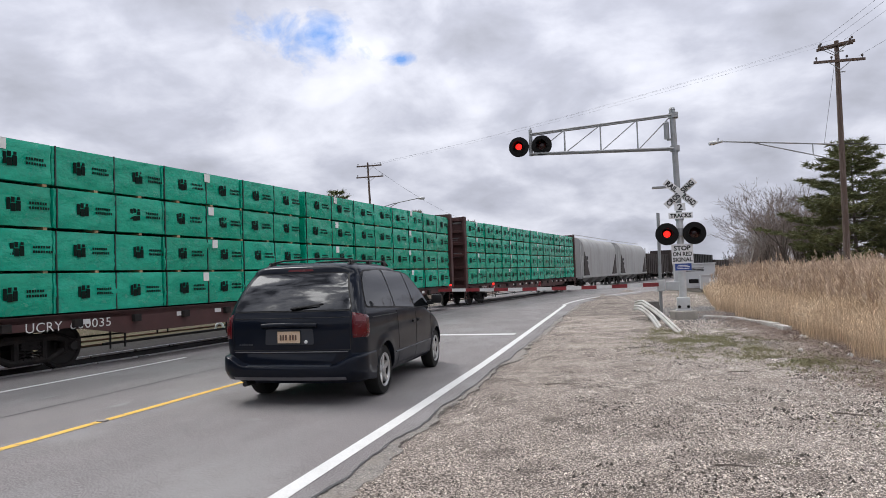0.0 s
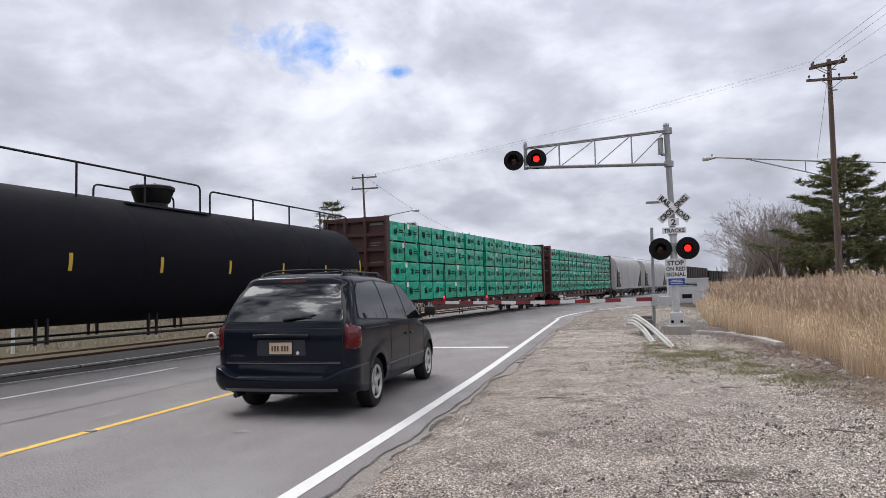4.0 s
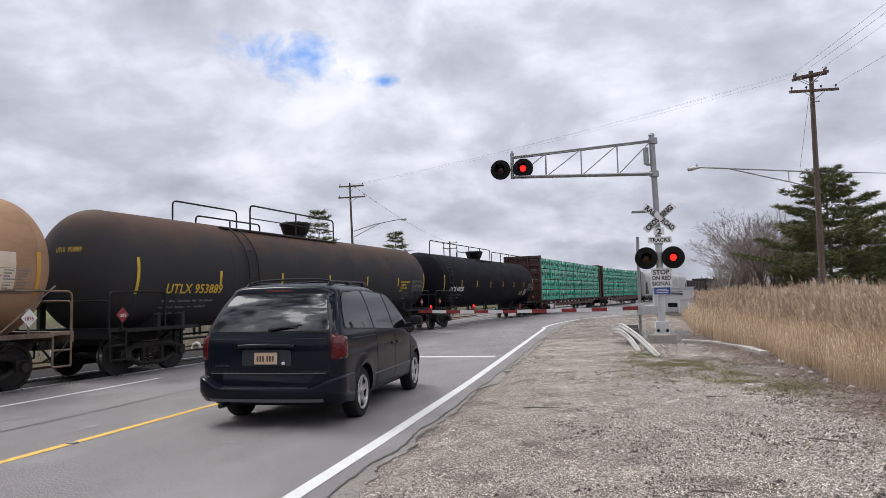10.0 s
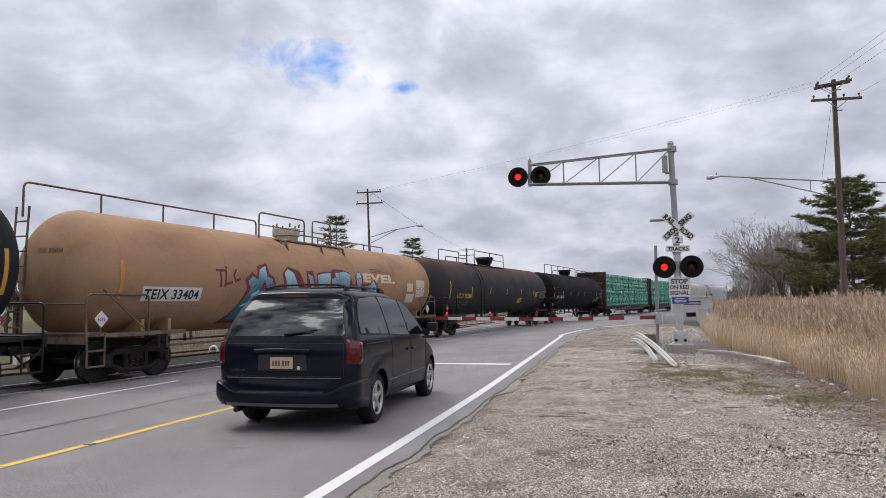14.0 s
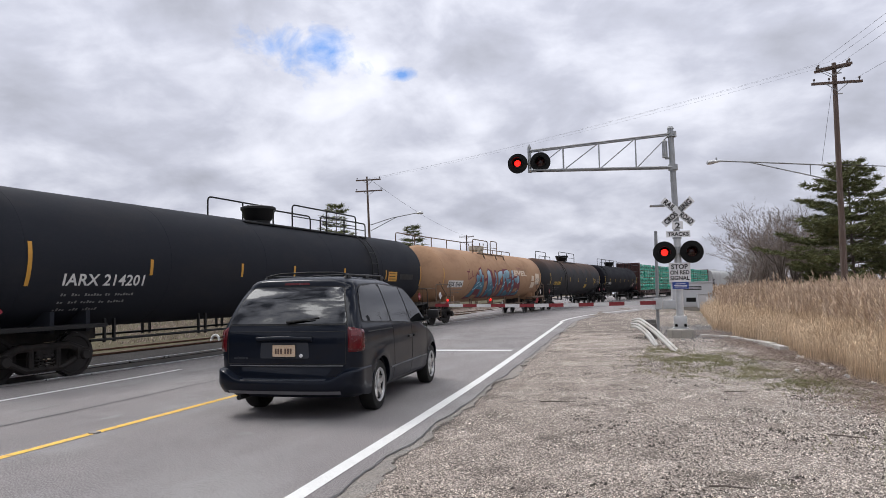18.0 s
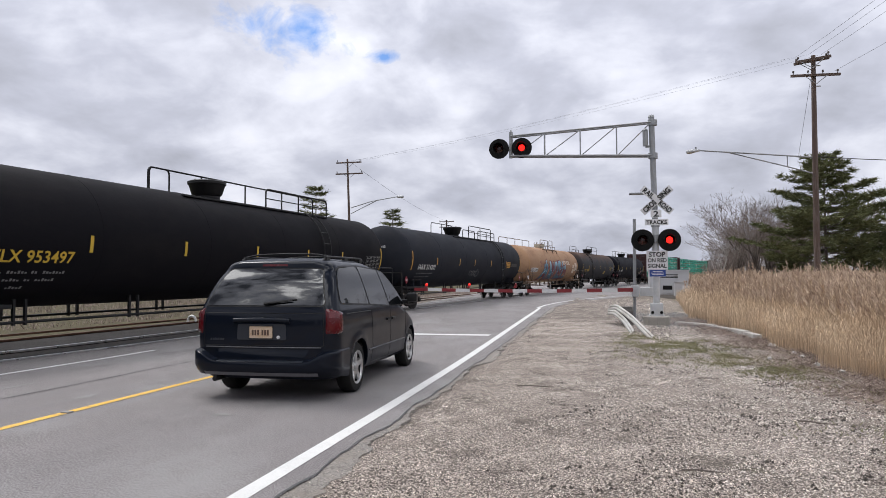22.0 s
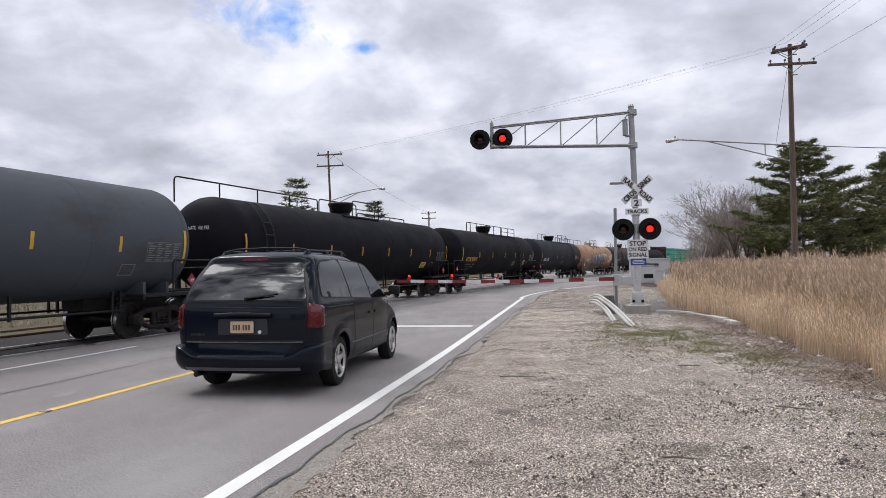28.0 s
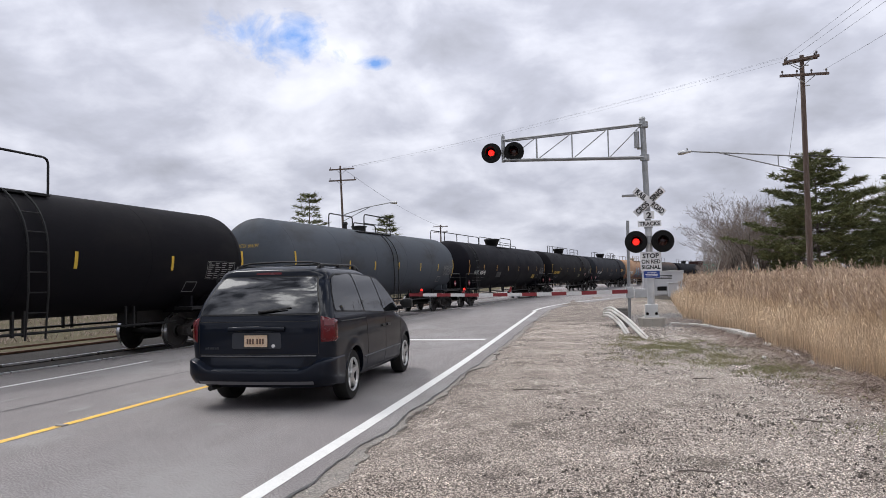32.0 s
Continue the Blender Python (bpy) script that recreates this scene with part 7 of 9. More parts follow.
def van_patch(polygon, place, radius=0.04, pitch=0.07):
    """A sheet with rounded corners, cut small and laid on the body by place(u, v)."""
    flat = fresh()
    n = len(polygon)
    vs = []
    for i in range(n):
        p, a, b = Vector((*polygon[i], 0)), Vector((*polygon[i - 1], 0)), Vector((*polygon[(i + 1) % n], 0))
        ra, rb = min(radius, (a - p).length * 0.4), min(radius, (b - p).length * 0.4)
        s, e = p + (a - p).normalized() * ra, p + (b - p).normalized() * rb
        for k in range(6):
            u = k / 5
            vs.append(flat.verts.new(s * (1 - u) ** 2 + p * 2 * u * (1 - u) + e * u * u))
    flat.faces.new(vs)
    for axis in (0, 1):
        lo, hi = min(p[axis] for p in polygon), max(p[axis] for p in polygon)
        level = lo + pitch
        while level < hi:
            co, no = [0, 0, 0], [0, 0, 0]
            co[axis], no[axis] = level, 1
            bmesh.ops.bisect_plane(flat, geom=list(flat.verts) + list(flat.edges) + list(flat.faces), plane_co=co, plane_no=no)
            level += pitch
    for v in flat.verts:
        v.co = place(v.co.x, v.co.y)
    return flat


def on_side(side, lift):
    def place(y, z):
        lean = 0.33 if z > 1.2 else 0.0
        return Vector((side * (side_x(y, z) + lift), y, z + lift * lean))
    return place


def on_back(lift):
    def place(x, z):
        return Vector((x, back_y(x, z) - lift, z + (lift * 0.7 if z > 1.2 else 0.0)))
    return place


def flip_to(bm, way):
    """Turns a sheet's faces to look along way."""
    bm.normal_update()
    if sum(f.normal.dot(way) * f.calc_area() for f in bm.faces) < 0:
        bmesh.ops.reverse_faces(bm, faces=bm.faces[:])
    return bm


def grow_polygon(polygon, d):
    cx, cy = sum(p[0] for p in polygon) / len(polygon), sum(p[1] for p in polygon) / len(polygon)
    return [(x + math.copysign(d, x - cx), y + math.copysign(d, y - cy)) for x, y in polygon]


def build_van():
    van = thing("minivan", "dark navy blue older minivan waiting at the crossing", "car", pose(-4.29, 8.22, 0.0, 0, 0, 1.5))
    levels = [0.28 + 0.035 * k for k in range(40)] + [1.66, 1.69, 1.715, 1.735, 1.75, 1.763, 1.775, 1.787, 1.80, 1.813, 1.827, 1.84, 1.85, 1.86, 1.868, 1.876, 1.884, 1.890, 1.895, 1.898]
    levels = sorted(set(round(z, 4) for z in levels))
    body = fresh()
    rows = []
    for z in levels:
        half = van_outline(z)
        loop = half + [(-x, y) for x, y in half[-2:0:-1]]
        # the roof sheet is crowned from end to end
        rows.append([body.verts.new((x, y, z)) for x, y in loop])
    for A, B in zip(rows, rows[1:]):
        for k in range(len(A)):
            j = (k + 1) % len(A)
            body.faces.new((A[k], A[j], B[j], B[k]))
    body.faces.new(rows[0][::-1])
    body.faces.new(rows[-1])
    bmesh.ops.remove_doubles(body, verts=body.verts, dist=0.0008)
    bmesh.ops.recalc_face_normals(body, faces=body.faces)
    ob = part("body", body, MAT_VAN, van, smooth=35)
    cut = fresh()
    for yy in WHEEL_Y:
        for side in (-1, 1):
            rod(cut, (side * 0.66, yy, 0.36), (side * 1.3, yy, 0.36), 0.395, seg=44)
    cutter = part("cutter", cut, MAT_TRIM)
    mod = ob.modifiers.new("arches", "BOOLEAN")
    mod.operation, mod.object, mod.solver = "DIFFERENCE", cutter, "EXACT"
    cutter.parent = van
    bpy.context.view_layer.update()
    me = bpy.data.meshes.new_from_object(ob.evaluated_get(bpy.context.evaluated_depsgraph_get()))
    ob.modifiers.clear()
    ob.data = me
    me.polygons.foreach_set("use_smooth", [True] * len(me.polygons))
    me.set_sharp_from_angle(angle=radians(35))
    bpy.data.objects.remove(cutter)

    # glass with black seals
    rear = [(-0.835, 1.235), (0.835, 1.235), (0.665, 1.715), (-0.665, 1.715)]
    part("rear_window_seal", flip_to(van_patch(grow_polygon(rear, 0.018), on_back(0.003), 0.07), Vector((0, -1, 0))), MAT_TRIM, van, smooth=60)
    part("rear_window", flip_to(van_patch(rear, on_back(0.007), 0.06), Vector((0, -1, 0))), MAT_BACKGLASS, van, smooth=60)
    panes = (("side_window", [(0.40, 1.262), (1.60, 1.215), (1.49, 1.768), (0.80, 1.748), (0.60, 1.70), (0.44, 1.46)], 0.07), ("side_window", [(1.65, 1.213), (2.66, 1.165), (2.47, 1.728), (1.535, 1.768)], 0.03),
             ("side_window", [(2.71, 1.163), (3.62, 1.155), (3.36, 1.36), (3.05, 1.55), (2.78, 1.690), (2.52, 1.724)], 0.035))
    for side in (-1, 1):
        way = Vector((side, 0, 0))
        band = [(0.375, 1.245), (1.6, 1.195), (2.66, 1.145), (3.68, 1.135), (3.40, 1.365), (3.08, 1.565), (2.80, 1.712), (2.5, 1.748), (1.5, 1.79), (0.80, 1.768), (0.585, 1.72), (0.415, 1.46)]
        part("window_seal", flip_to(van_patch(band, on_side(side, 0.003), 0.08), way), MAT_TRIM, van, smooth=60)
        for nm, poly, rad in panes:
            part(nm, flip_to(van_patch(poly, on_side(side, 0.007), rad), way), MAT_GLASS, van, smooth=60)
    shield = fresh()
    grid = []
    for k in range(9):
        z = 1.17 + 0.55 * k / 8
        w, r, f, c = van_slice(z)
        grid.append([shield.verts.new((u * (w * 0.88), f - min(0.22, f) * (u * 0.88) ** 2 - 0.16 * abs(u) ** 6 + 0.01, z + 0.006)) for u in [-1 + k2 / 6 for k2 in range(13)]])
    for A, B in zip(grid, grid[1:]):
        for k in range(12):
            shield.faces.new((A[k + 1], A[k], B[k], B[k + 1]))
    part("windscreen", shield, MAT_GLASS, van, smooth=60)

    # rear bumper: a step across the middle that runs up into the corners
    plan = [p for p in van_outline(0.62, 60) if p[1] < 0.66]
    plan = [(-x, y) for x, y in plan[:0:-1]] + plan
    bumper, lip, pad = fresh(), fresh(), fresh()
    rows, lip_rows, pad_rows = [], [], []
    for i, (x, y) in enumerate(plan):
        a, b = Vector((*plan[max(0, i - 1)], 0)), Vector((*plan[min(len(plan) - 1, i + 1)], 0))
        d = (b - a).normalized()
        nrm = Vector((d.y, -d.x, 0))
        back = max(0.0, -nrm.y)
        k = 0.014 + 0.105 * back ** 1.4
        u = min(1.0, max(0.0, (abs(x) - 0.60) / 0.30))
        edge = 0.525 + 0.125 * u * u * (3 - 2 * u)
        low = 0.335 - 0.05 * min(1.0, max(0.0, (y - 0.15) / 0.4))
        tuck = 1.0 - 0.9 * ease(0.62, 0.95, abs(x))          # the lower edge draws in towards the corners
        prof = [(low, -0.9), (low + 0.004, 0.55 * tuck), (low + 0.05, 0.50 + 0.36 * tuck), (low + 0.075, 0.72 + 0.25 * tuck), (0.47, 1.06), (edge - 0.03, 1.05), (edge - 0.008, 0.99), (edge, 0.88), (edge + 0.008, 0.30), (edge + 0.018, 0.10), (min(0.690, edge + 0.15), 0.07), (max(0.698, edge + 0.028), -0.05), (0.705, -0.35)]
        p = Vector((x, y, 0))
        rows.append([bumper.verts.new(p + nrm * k * o + Vector((0, 0, zz))) for zz, o in prof])
        if abs(x) < 0.80 and back > 0.5:
            lip_rows.append([lip.verts.new(p + nrm * (k * o + 0.004) + Vector((0, 0, zz))) for zz, o in prof[1:3]])
        if abs(x) < 0.64:
            pad_rows.append([pad.verts.new(p + nrm * (k * o + 0.003) + Vector((0, 0, zz + 0.003))) for zz, o in prof[6:9]])
    for bm, grid in ((bumper, rows), (lip, lip_rows), (pad, pad_rows)):
        for P, Q in zip(grid, grid[1:]):
            for k in range(len(P) - 1):
                bm.faces.new((P[k], Q[k], Q[k + 1], P[k + 1]))
        flip_to(bm, Vector((0, -1, 0)))
    part("rear_bumper", bumper, MAT_VAN, van, smooth=38)
    part("bumper_lip", lip, MAT_LIP_HIGHLIGHT, van, "faded grey lower bumper strip", smooth=40)
    # tread strip, greyed so that it also carries the step edge's highlight
    part("step_pad", pad, MAT_RECESS, van, "grey tread strip on the bumper step with its edge highlight in the colour", smooth=40)
    # pale tube drawn for the highlight on the tailgate's lower edge
    part("tailgate_trim", tube(fresh(), [(x, back_y(x, 0.70) - 0.012, 0.70) for x in [-0.80 + 1.60 * k / 16 for k in range(17)]], 0.007, 6), MAT_LIP_HIGHLIGHT, van, smooth=60)
    part("underbody", box(fresh(), -0.60, 0.60, 1.0, 4.85, 0.24, 0.44, 0.04), MAT_TRIM, van)
    part("exhaust", rod(fresh(), (-0.62, -0.02, 0.29), (-0.62, 0.5, 0.29), 0.034, seg=12), MAT_TRIM, van, smooth=40)

    # tail lights wrap round the rear corners
    for side in (-1, 1):
        for z0, z1, x_in, y_out, lift, mat, nm in ((0.865, 1.180, 0.835, 0.37, 0.016, MAT_TAIL, "tail_light"), (1.075, 1.160, 0.865, 0.27, 0.021, MAT_REVERSE, "reversing_lens")):
            bm = fresh()
            grid = []
            for k in range(11):
                v = -1 + 2 * k / 10
                zz = (z0 + z1) / 2 + (z1 - z0) / 2 * v
                line = [Vector((x, y, 0)) for x, y in van_outline(zz, 120) if y < 0.9]
                run = [0.0]
                for p, q in zip(line, line[1:]):
                    run.append(run[-1] + (q - p).length)
                s0 = next(run[i] for i, p in enumerate(line) if p.x > x_in)
                s1 = next(run[i] for i, p in enumerate(line) if p.y > y_out - 0.03 * (1 - v))
                row = []
                for j in range(15):
                    u = -1 + 2 * j / 14
                    s = (s0 + s1) / 2 + (s1 - s0) / 2 * u * (1 - 0.10 * abs(v) ** 6)
                    i = max(0, min(len(run) - 2, sum(1 for r in run if r <= s) - 1))
                    g = (s - run[i]) / (run[i + 1] - run[i])
                    p = line[i].lerp(line[i + 1], g)
                    d = (line[i + 1] - line[i]).normalized()
                    rim = 0.0 if abs(u) < 0.99 and abs(v) < 0.99 else lift + 0.006
                    q = p + Vector((d.y, -d.x, 0)) * (lift - rim)
                    row.append(bm.verts.new((side * q.x, q.y, zz - (0.02 * u if v > 0 else 0.0) * v)))
                grid.append(row)
            for P, Q in zip(grid, grid[1:]):
                for j in range(14):
                    bm.faces.new((P[j], P[j + 1], Q[j + 1], Q[j]))
            part(nm, flip_to(bm, Vector((side * 0.5, -1, 0))), mat, van, smooth=50)
    # tailgate details
    gate = (0.0, -1.0, 0.0)
    part("plate_recess", flip_to(van_patch([(-0.345, 0.795), (0.345, 0.795), (0.335, 1.0), (-0.335, 1.0)], on_back(0.004), 0.03), Vector(gate)), MAT_RECESS, van, smooth=60)
    bm = fresh()
    tube(bm, [Vector((x, back_y(x, 1.055) - 0.006, 1.055 - 0.012 * (x / 0.39) ** 2)) for x in [-0.39 + 0.78 * k / 12 for k in range(13)]], 0.032, 8)
    part("tailgate_handle", bm, MAT_VAN, van, smooth=60)
    plate = part("licence_plate", van_patch([(-0.16, 0.818), (0.16, 0.818), (0.16, 0.972), (-0.16, 0.972)], on_back(0.016), 0.012), MAT_PLATE, van, smooth=60)
    flip_mesh(plate)
    for k in range(6):
        x = -0.125 + 0.038 * k + (0.022 if k > 2 else 0.0)
        part("printed_bar", box(fresh(), x, x + 0.024, back_y(0, 0.89) - 0.020, back_y(0, 0.89) - 0.017, 0.855, 0.925), MAT_PLATE_INK, plate)
    bm = fresh()
    tube(bm, [(x, back_y(0, 0.89) - 0.018, z) for x, z in ((-0.165, 0.813), (0.165, 0.813), (0.165, 0.977), (-0.165, 0.977))], 0.007, 6, True)
    part("plate_frame", bm, MAT_TRIM, plate)
    part("lock_button", lathe(fresh(), [(0.0, 0.014), (0.020, 0.014), (0.024, 0.0)], 14, Matrix.Translation((0.235, back_y(0.235, 0.83) - 0.004, 0.83)) @ FACING), MAT_ARM_W, van, smooth=40)
    part("stop_lamp", flip_to(van_patch([(-0.19, 1.752), (0.19, 1.752), (0.175, 1.782), (-0.175, 1.782)], on_back(0.008), 0.01), Vector(gate)), MAT_TAIL, van, "dark red high stop lamp")

    def seam(name, pts, r=0.004):
        part(name, tube(fresh(), pts, r, 5), MAT_TRIM, van)

    gx = [-0.83 + 1.66 * k / 16 for k in range(17)]
    seam("tailgate_seam", [(x, back_y(x, 0.722) - 0.001, 0.722) for x in gx])
    seam("tailgate_crease", [(x, back_y(x, 1.14) + 0.001, 1.14) for x in gx], 0.005)
    for side in (-1, 1):
        seam("tailgate_seam", [(side * (0.83 if z < 1.22 else 0.83 - (z - 1.22) * 0.32), back_y(0.83 if z < 1.22 else 0.83 - (z - 1.22) * 0.32, z) - 0.001, z) for z in [0.722 + 0.5 * k / 10 for k in range(11)]])
    for k in range(6):
        x = -0.74 + 0.036 * k
        part("badge", box(fresh(), x, x + 0.025, back_y(x, 0.80) - 0.006, back_y(x, 0.80) + 0.01, 0.785, 0.812), MAT_RECESS, van)
    # rear wiper, parked
    wz = lambda x: 1.262 + 0.055 * (x - 0.02) / 0.5
    bm = fresh()
    tube(bm, [(x, back_y(x, wz(x)) - 0.035, wz(x)) for x in (0.02, 0.15, 0.30, 0.40)], [0.020, 0.014, 0.011, 0.008], 6)
    tube(bm, [(x, back_y(x, wz(x) + 0.01) - 0.022, wz(x) + 0.01) for x in (0.06, 0.25, 0.45)], 0.009, 6)
    part("rear_wiper", bm, MAT_TRIM, van)
    # roof rack
    for side in (-1, 1):
        pts = [(side * 0.60, 0.66, 1.835), (side * 0.60, 0.78, 1.895), (side * 0.60, 2.30, 1.912), (side * 0.60, 2.46, 1.85)]
        part("roof_rail", tube(fresh(), round_path([Vector(p) for p in pts], 0.08), 0.015, 8), MAT_TRIM, van)
        for yy in (0.80, 1.55, 2.25):
            part("rack_foot", box(fresh(), side * 0.60 - 0.025, side * 0.60 + 0.025, yy - 0.07, yy + 0.07, 1.835, 1.90, 0.012), MAT_TRIM, van)
    for yy in (0.84, 2.05):
        part("rack_bar", tube(fresh(), [(-0.60, yy, 1.90), (-0.45, yy, 1.928), (0.0, yy, 1.940), (0.45, yy, 1.928), (0.60, yy, 1.90)], 0.013, 8), MAT_TRIM, van)
    # mirrors, handles, door seams
    for side in (-1, 1):
        bm = fresh()
        box(bm, side * 1.015, side * 1.215, 3.66, 3.78, 1.185, 1.345, 0.05)
        box(bm, side * 0.90, side * 1.04, 3.70, 3.78, 1.16, 1.225, 0.015)
        part("side_mirror", bm, MAT_TRIM, van, smooth=50)
        for yy in (2.53, 2.84):
            xx = side_x(yy, 0.95)
            part("door_handle", box(fresh(), side * (xx - 0.02), side * (xx + 0.028), yy - 0.085, yy + 0.085, 0.925, 0.965, 0.012), MAT_TRIM, van)
        for yy in (1.66, 2.70, 3.70):
            seam("door_seam", [(side * (side_x(yy, z) + 0.0005), yy + (0.06 * (1.2 - z) / 0.8 if yy < 2 else 0.0), z) for z in [0.34 + 0.82 * k / 14 for k in range(15)]])
        seam("sill_seam", [(side * (side_x(yy, 0.335) + 0.0005), yy, 0.335) for yy in [1.70 + 2.0 * k / 10 for k in range(11)]])
        seam("slide_track", [(side * (side_x(yy, 1.115) + 0.0005), yy, 1.115) for yy in [0.52 + 1.12 * k / 10 for k in range(11)]], 0.008)
        # moulding in lighter grey, the light line reflected along it put into the colour
        part("body_moulding", tube(fresh(), [(side * (side_x(yy, 0.555) - 0.004), yy, 0.545 + 0.012 * (yy - 1.5) / 2) for yy in [1.52 + 2.1 * k / 14 for k in range(15)]], 0.013, 6), MAT_RECESS, van, smooth=60)
        for wy in WHEEL_Y:
            ring = []
            for k in range(23):
                a = radians(8 + 164 * k / 22)
                y, z = wy + 0.398 * math.cos(a), 0.36 + 0.398 * math.sin(a)
                ring.append((side * (side_x(y, z) - 0.006), y, z))
            part("arch_lip", tube(fresh(), ring, 0.012, 6), MAT_VAN, van, smooth=60)
    part("antenna", rod(fresh(), (0.80, 4.2, 1.0), (0.80, 4.15, 1.75), 0.005, 0.003, 6), MAT_TRIM, van)
    # wheels
    for yy in WHEEL_Y:
        for side in (-1, 1):
            w = new("wheel")
            w.parent = van
            w.matrix_basis = pose(side * 0.868, yy, 0.348)
            out = Matrix.Rotation(radians(90 * side), 4, "Y")
            bm = fresh()
            lathe(bm, [(0.21, -0.10), (0.28, -0.11), (0.33, -0.098), (0.346, -0.075), (0.349, 0.0), (0.346, 0.075), (0.33, 0.098), (0.28, 0.110), (0.235, 0.104), (0.215, 0.08)], 44, out)
            part("tyre", bm, MAT_TYRE, w, smooth=40)
            bm = fresh()
            lathe(bm, [(0.232, 0.102), (0.215, 0.09), (0.20, 0.01), (0.0, 0.005)], 40, out)
            part("rim", bm, MAT_TRIM, w, smooth=40)
            bm = fresh()
            lathe(bm, [(0.240, 0.100), (0.232, 0.108), (0.208, 0.096), (0.204, 0.08)], 40, out)
            part("rim_ring", bm, MAT_ALLOY, w, smooth=40)
            for k in range(5):
                bm = fresh()
                v = [bm.verts.new(p) for p in ((-0.05, 0.03, 0.075), (0.05, 0.03, 0.075), (0.030, 0.214, 0.094), (-0.030, 0.214, 0.094), (-0.06, 0.03, 0.03), (0.06, 0.03, 0.03), (0.042, 0.216, 0.05), (-0.042, 0.216, 0.05))]
                for f in ((0, 1, 2, 3), (4, 7, 6, 5), (0, 4, 5, 1), (1, 5, 6, 2), (2, 6, 7, 3), (3, 7, 4, 0)):
                    bm.faces.new([v[i] for i in f])
                bmesh.ops.transform(bm, matrix=out @ Matrix.Rotation(radians(72 * k + 20), 4, "Z"), verts=bm.verts)
                part("spoke", bm, MAT_ALLOY, w)
            part("hub_cap", lathe(fresh(), [(0.065, 0.05), (0.065, 0.088), (0.05, 0.1), (0.0, 0.1)], 18, out), MAT_ALLOY, w, smooth=40)
            part("wheel_well", lathe(fresh(), [(0.392, -0.20), (0.392, 0.08), (0.387, 0.08), (0.387, -0.19), (0.0, -0.19)], 30, Matrix.Translation((0, 0, 0.012)) @ out, 90 if side > 0 else -90, 270 if side > 0 else 90), MAT_TRIM, van).matrix_basis = w.matrix_basis.copy()


def flip_mesh(ob):
    """Turns a sheet laid on the tailgate to face backwards."""
    bm = fresh()
    bm.from_mesh(ob.data)
    flip_to(bm, Vector((0, -1, 0)))
    bm.to_mesh(ob.data)
    bm.free()


build_van()

# ---- plants and distance ----
MAT_REED = material("dry_reed", (0.72, 0.57, 0.41), (0.51, 0.39, 0.275), rough=0.9, scale=0.4, fine=3, amount=0.6, per_island=0.3, spec=0.2)
MAT_PLUME = material("reed_seed_heads", (0.50, 0.385, 0.295), (0.34, 0.25, 0.185), rough=0.95, scale=0.4, fine=3, amount=0.6, per_island=0.3, spec=0.1)
MAT_THATCH = material("matted_dead_stems", (0.36, 0.29, 0.25), (0.22, 0.17, 0.15), rough=0.95, scale=2, fine=9, per_island=0.35, spec=0.1)
MAT_NEEDLE = material("pine_needles", (0.10, 0.117, 0.053), (0.175, 0.175, 0.085), rough=0.8, scale=0.35, fine=3, amount=0.7, per_island=0.35, spec=0.2)
MAT_BARK = material("grey_brown_bark", (0.15, 0.125, 0.108), (0.09, 0.075, 0.065), rough=0.95, scale=3, fine=30, bump=0.4)
MAT_TWIG = material("bare_twigs", (0.26, 0.215, 0.19), (0.17, 0.14, 0.125), rough=0.95, scale=1, fine=10)
MAT_BIRCH = material("pale_bark", (0.36, 0.33, 0.30), (0.2, 0.18, 0.16), rough=0.9, scale=4, fine=30)
MAT_GRASS = material("short_green_grass", (0.13, 0.15, 0.06), (0.27, 0.235, 0.14), rough=0.9, scale=1, fine=10, per_island=0.3)
MAT_STONE = material("limestone_chips", (0.76, 0.695, 0.64), (0.40, 0.352, 0.318), rough=0.95, scale=0.8, fine=3, per_island=0.66, dirt=(0.21, 0.18, 0.16), dirt_scale=0.55, dirt_amount=0.7)
MAT_TANSTONE = material("tan_gravel", (0.64, 0.558, 0.495), (0.35, 0.30, 0.263), rough=0.95, scale=0.8, fine=3, per_island=0.45)
MAT_BALSTONE = material("grey_ballast_stone", (0.27, 0.26, 0.255), (0.16, 0.155, 0.15), rough=0.95, scale=0.8, fine=3, per_island=0.5)
MAT_SOIL = material("dark_scrap", (0.032, 0.028, 0.024), (0.075, 0.063, 0.053), rough=0.95, scale=6, fine=40, per_island=0.3)
MAT_FARWOOD = material("far_bare_woods", (0.11, 0.09, 0.085), (0.075, 0.065, 0.06), rough=1.0, scale=0.5, fine=4)


def mesh_from(name, verts, faces, mat, parent=None, label=""):
    me = bpy.data.meshes.new(name)
    me.from_pydata(verts, [], faces)
    me.materials.append(mat)
    ob = new(name, me)
    if parent:
        ob.parent = parent
    if label:
        ob["label"] = label
    return ob


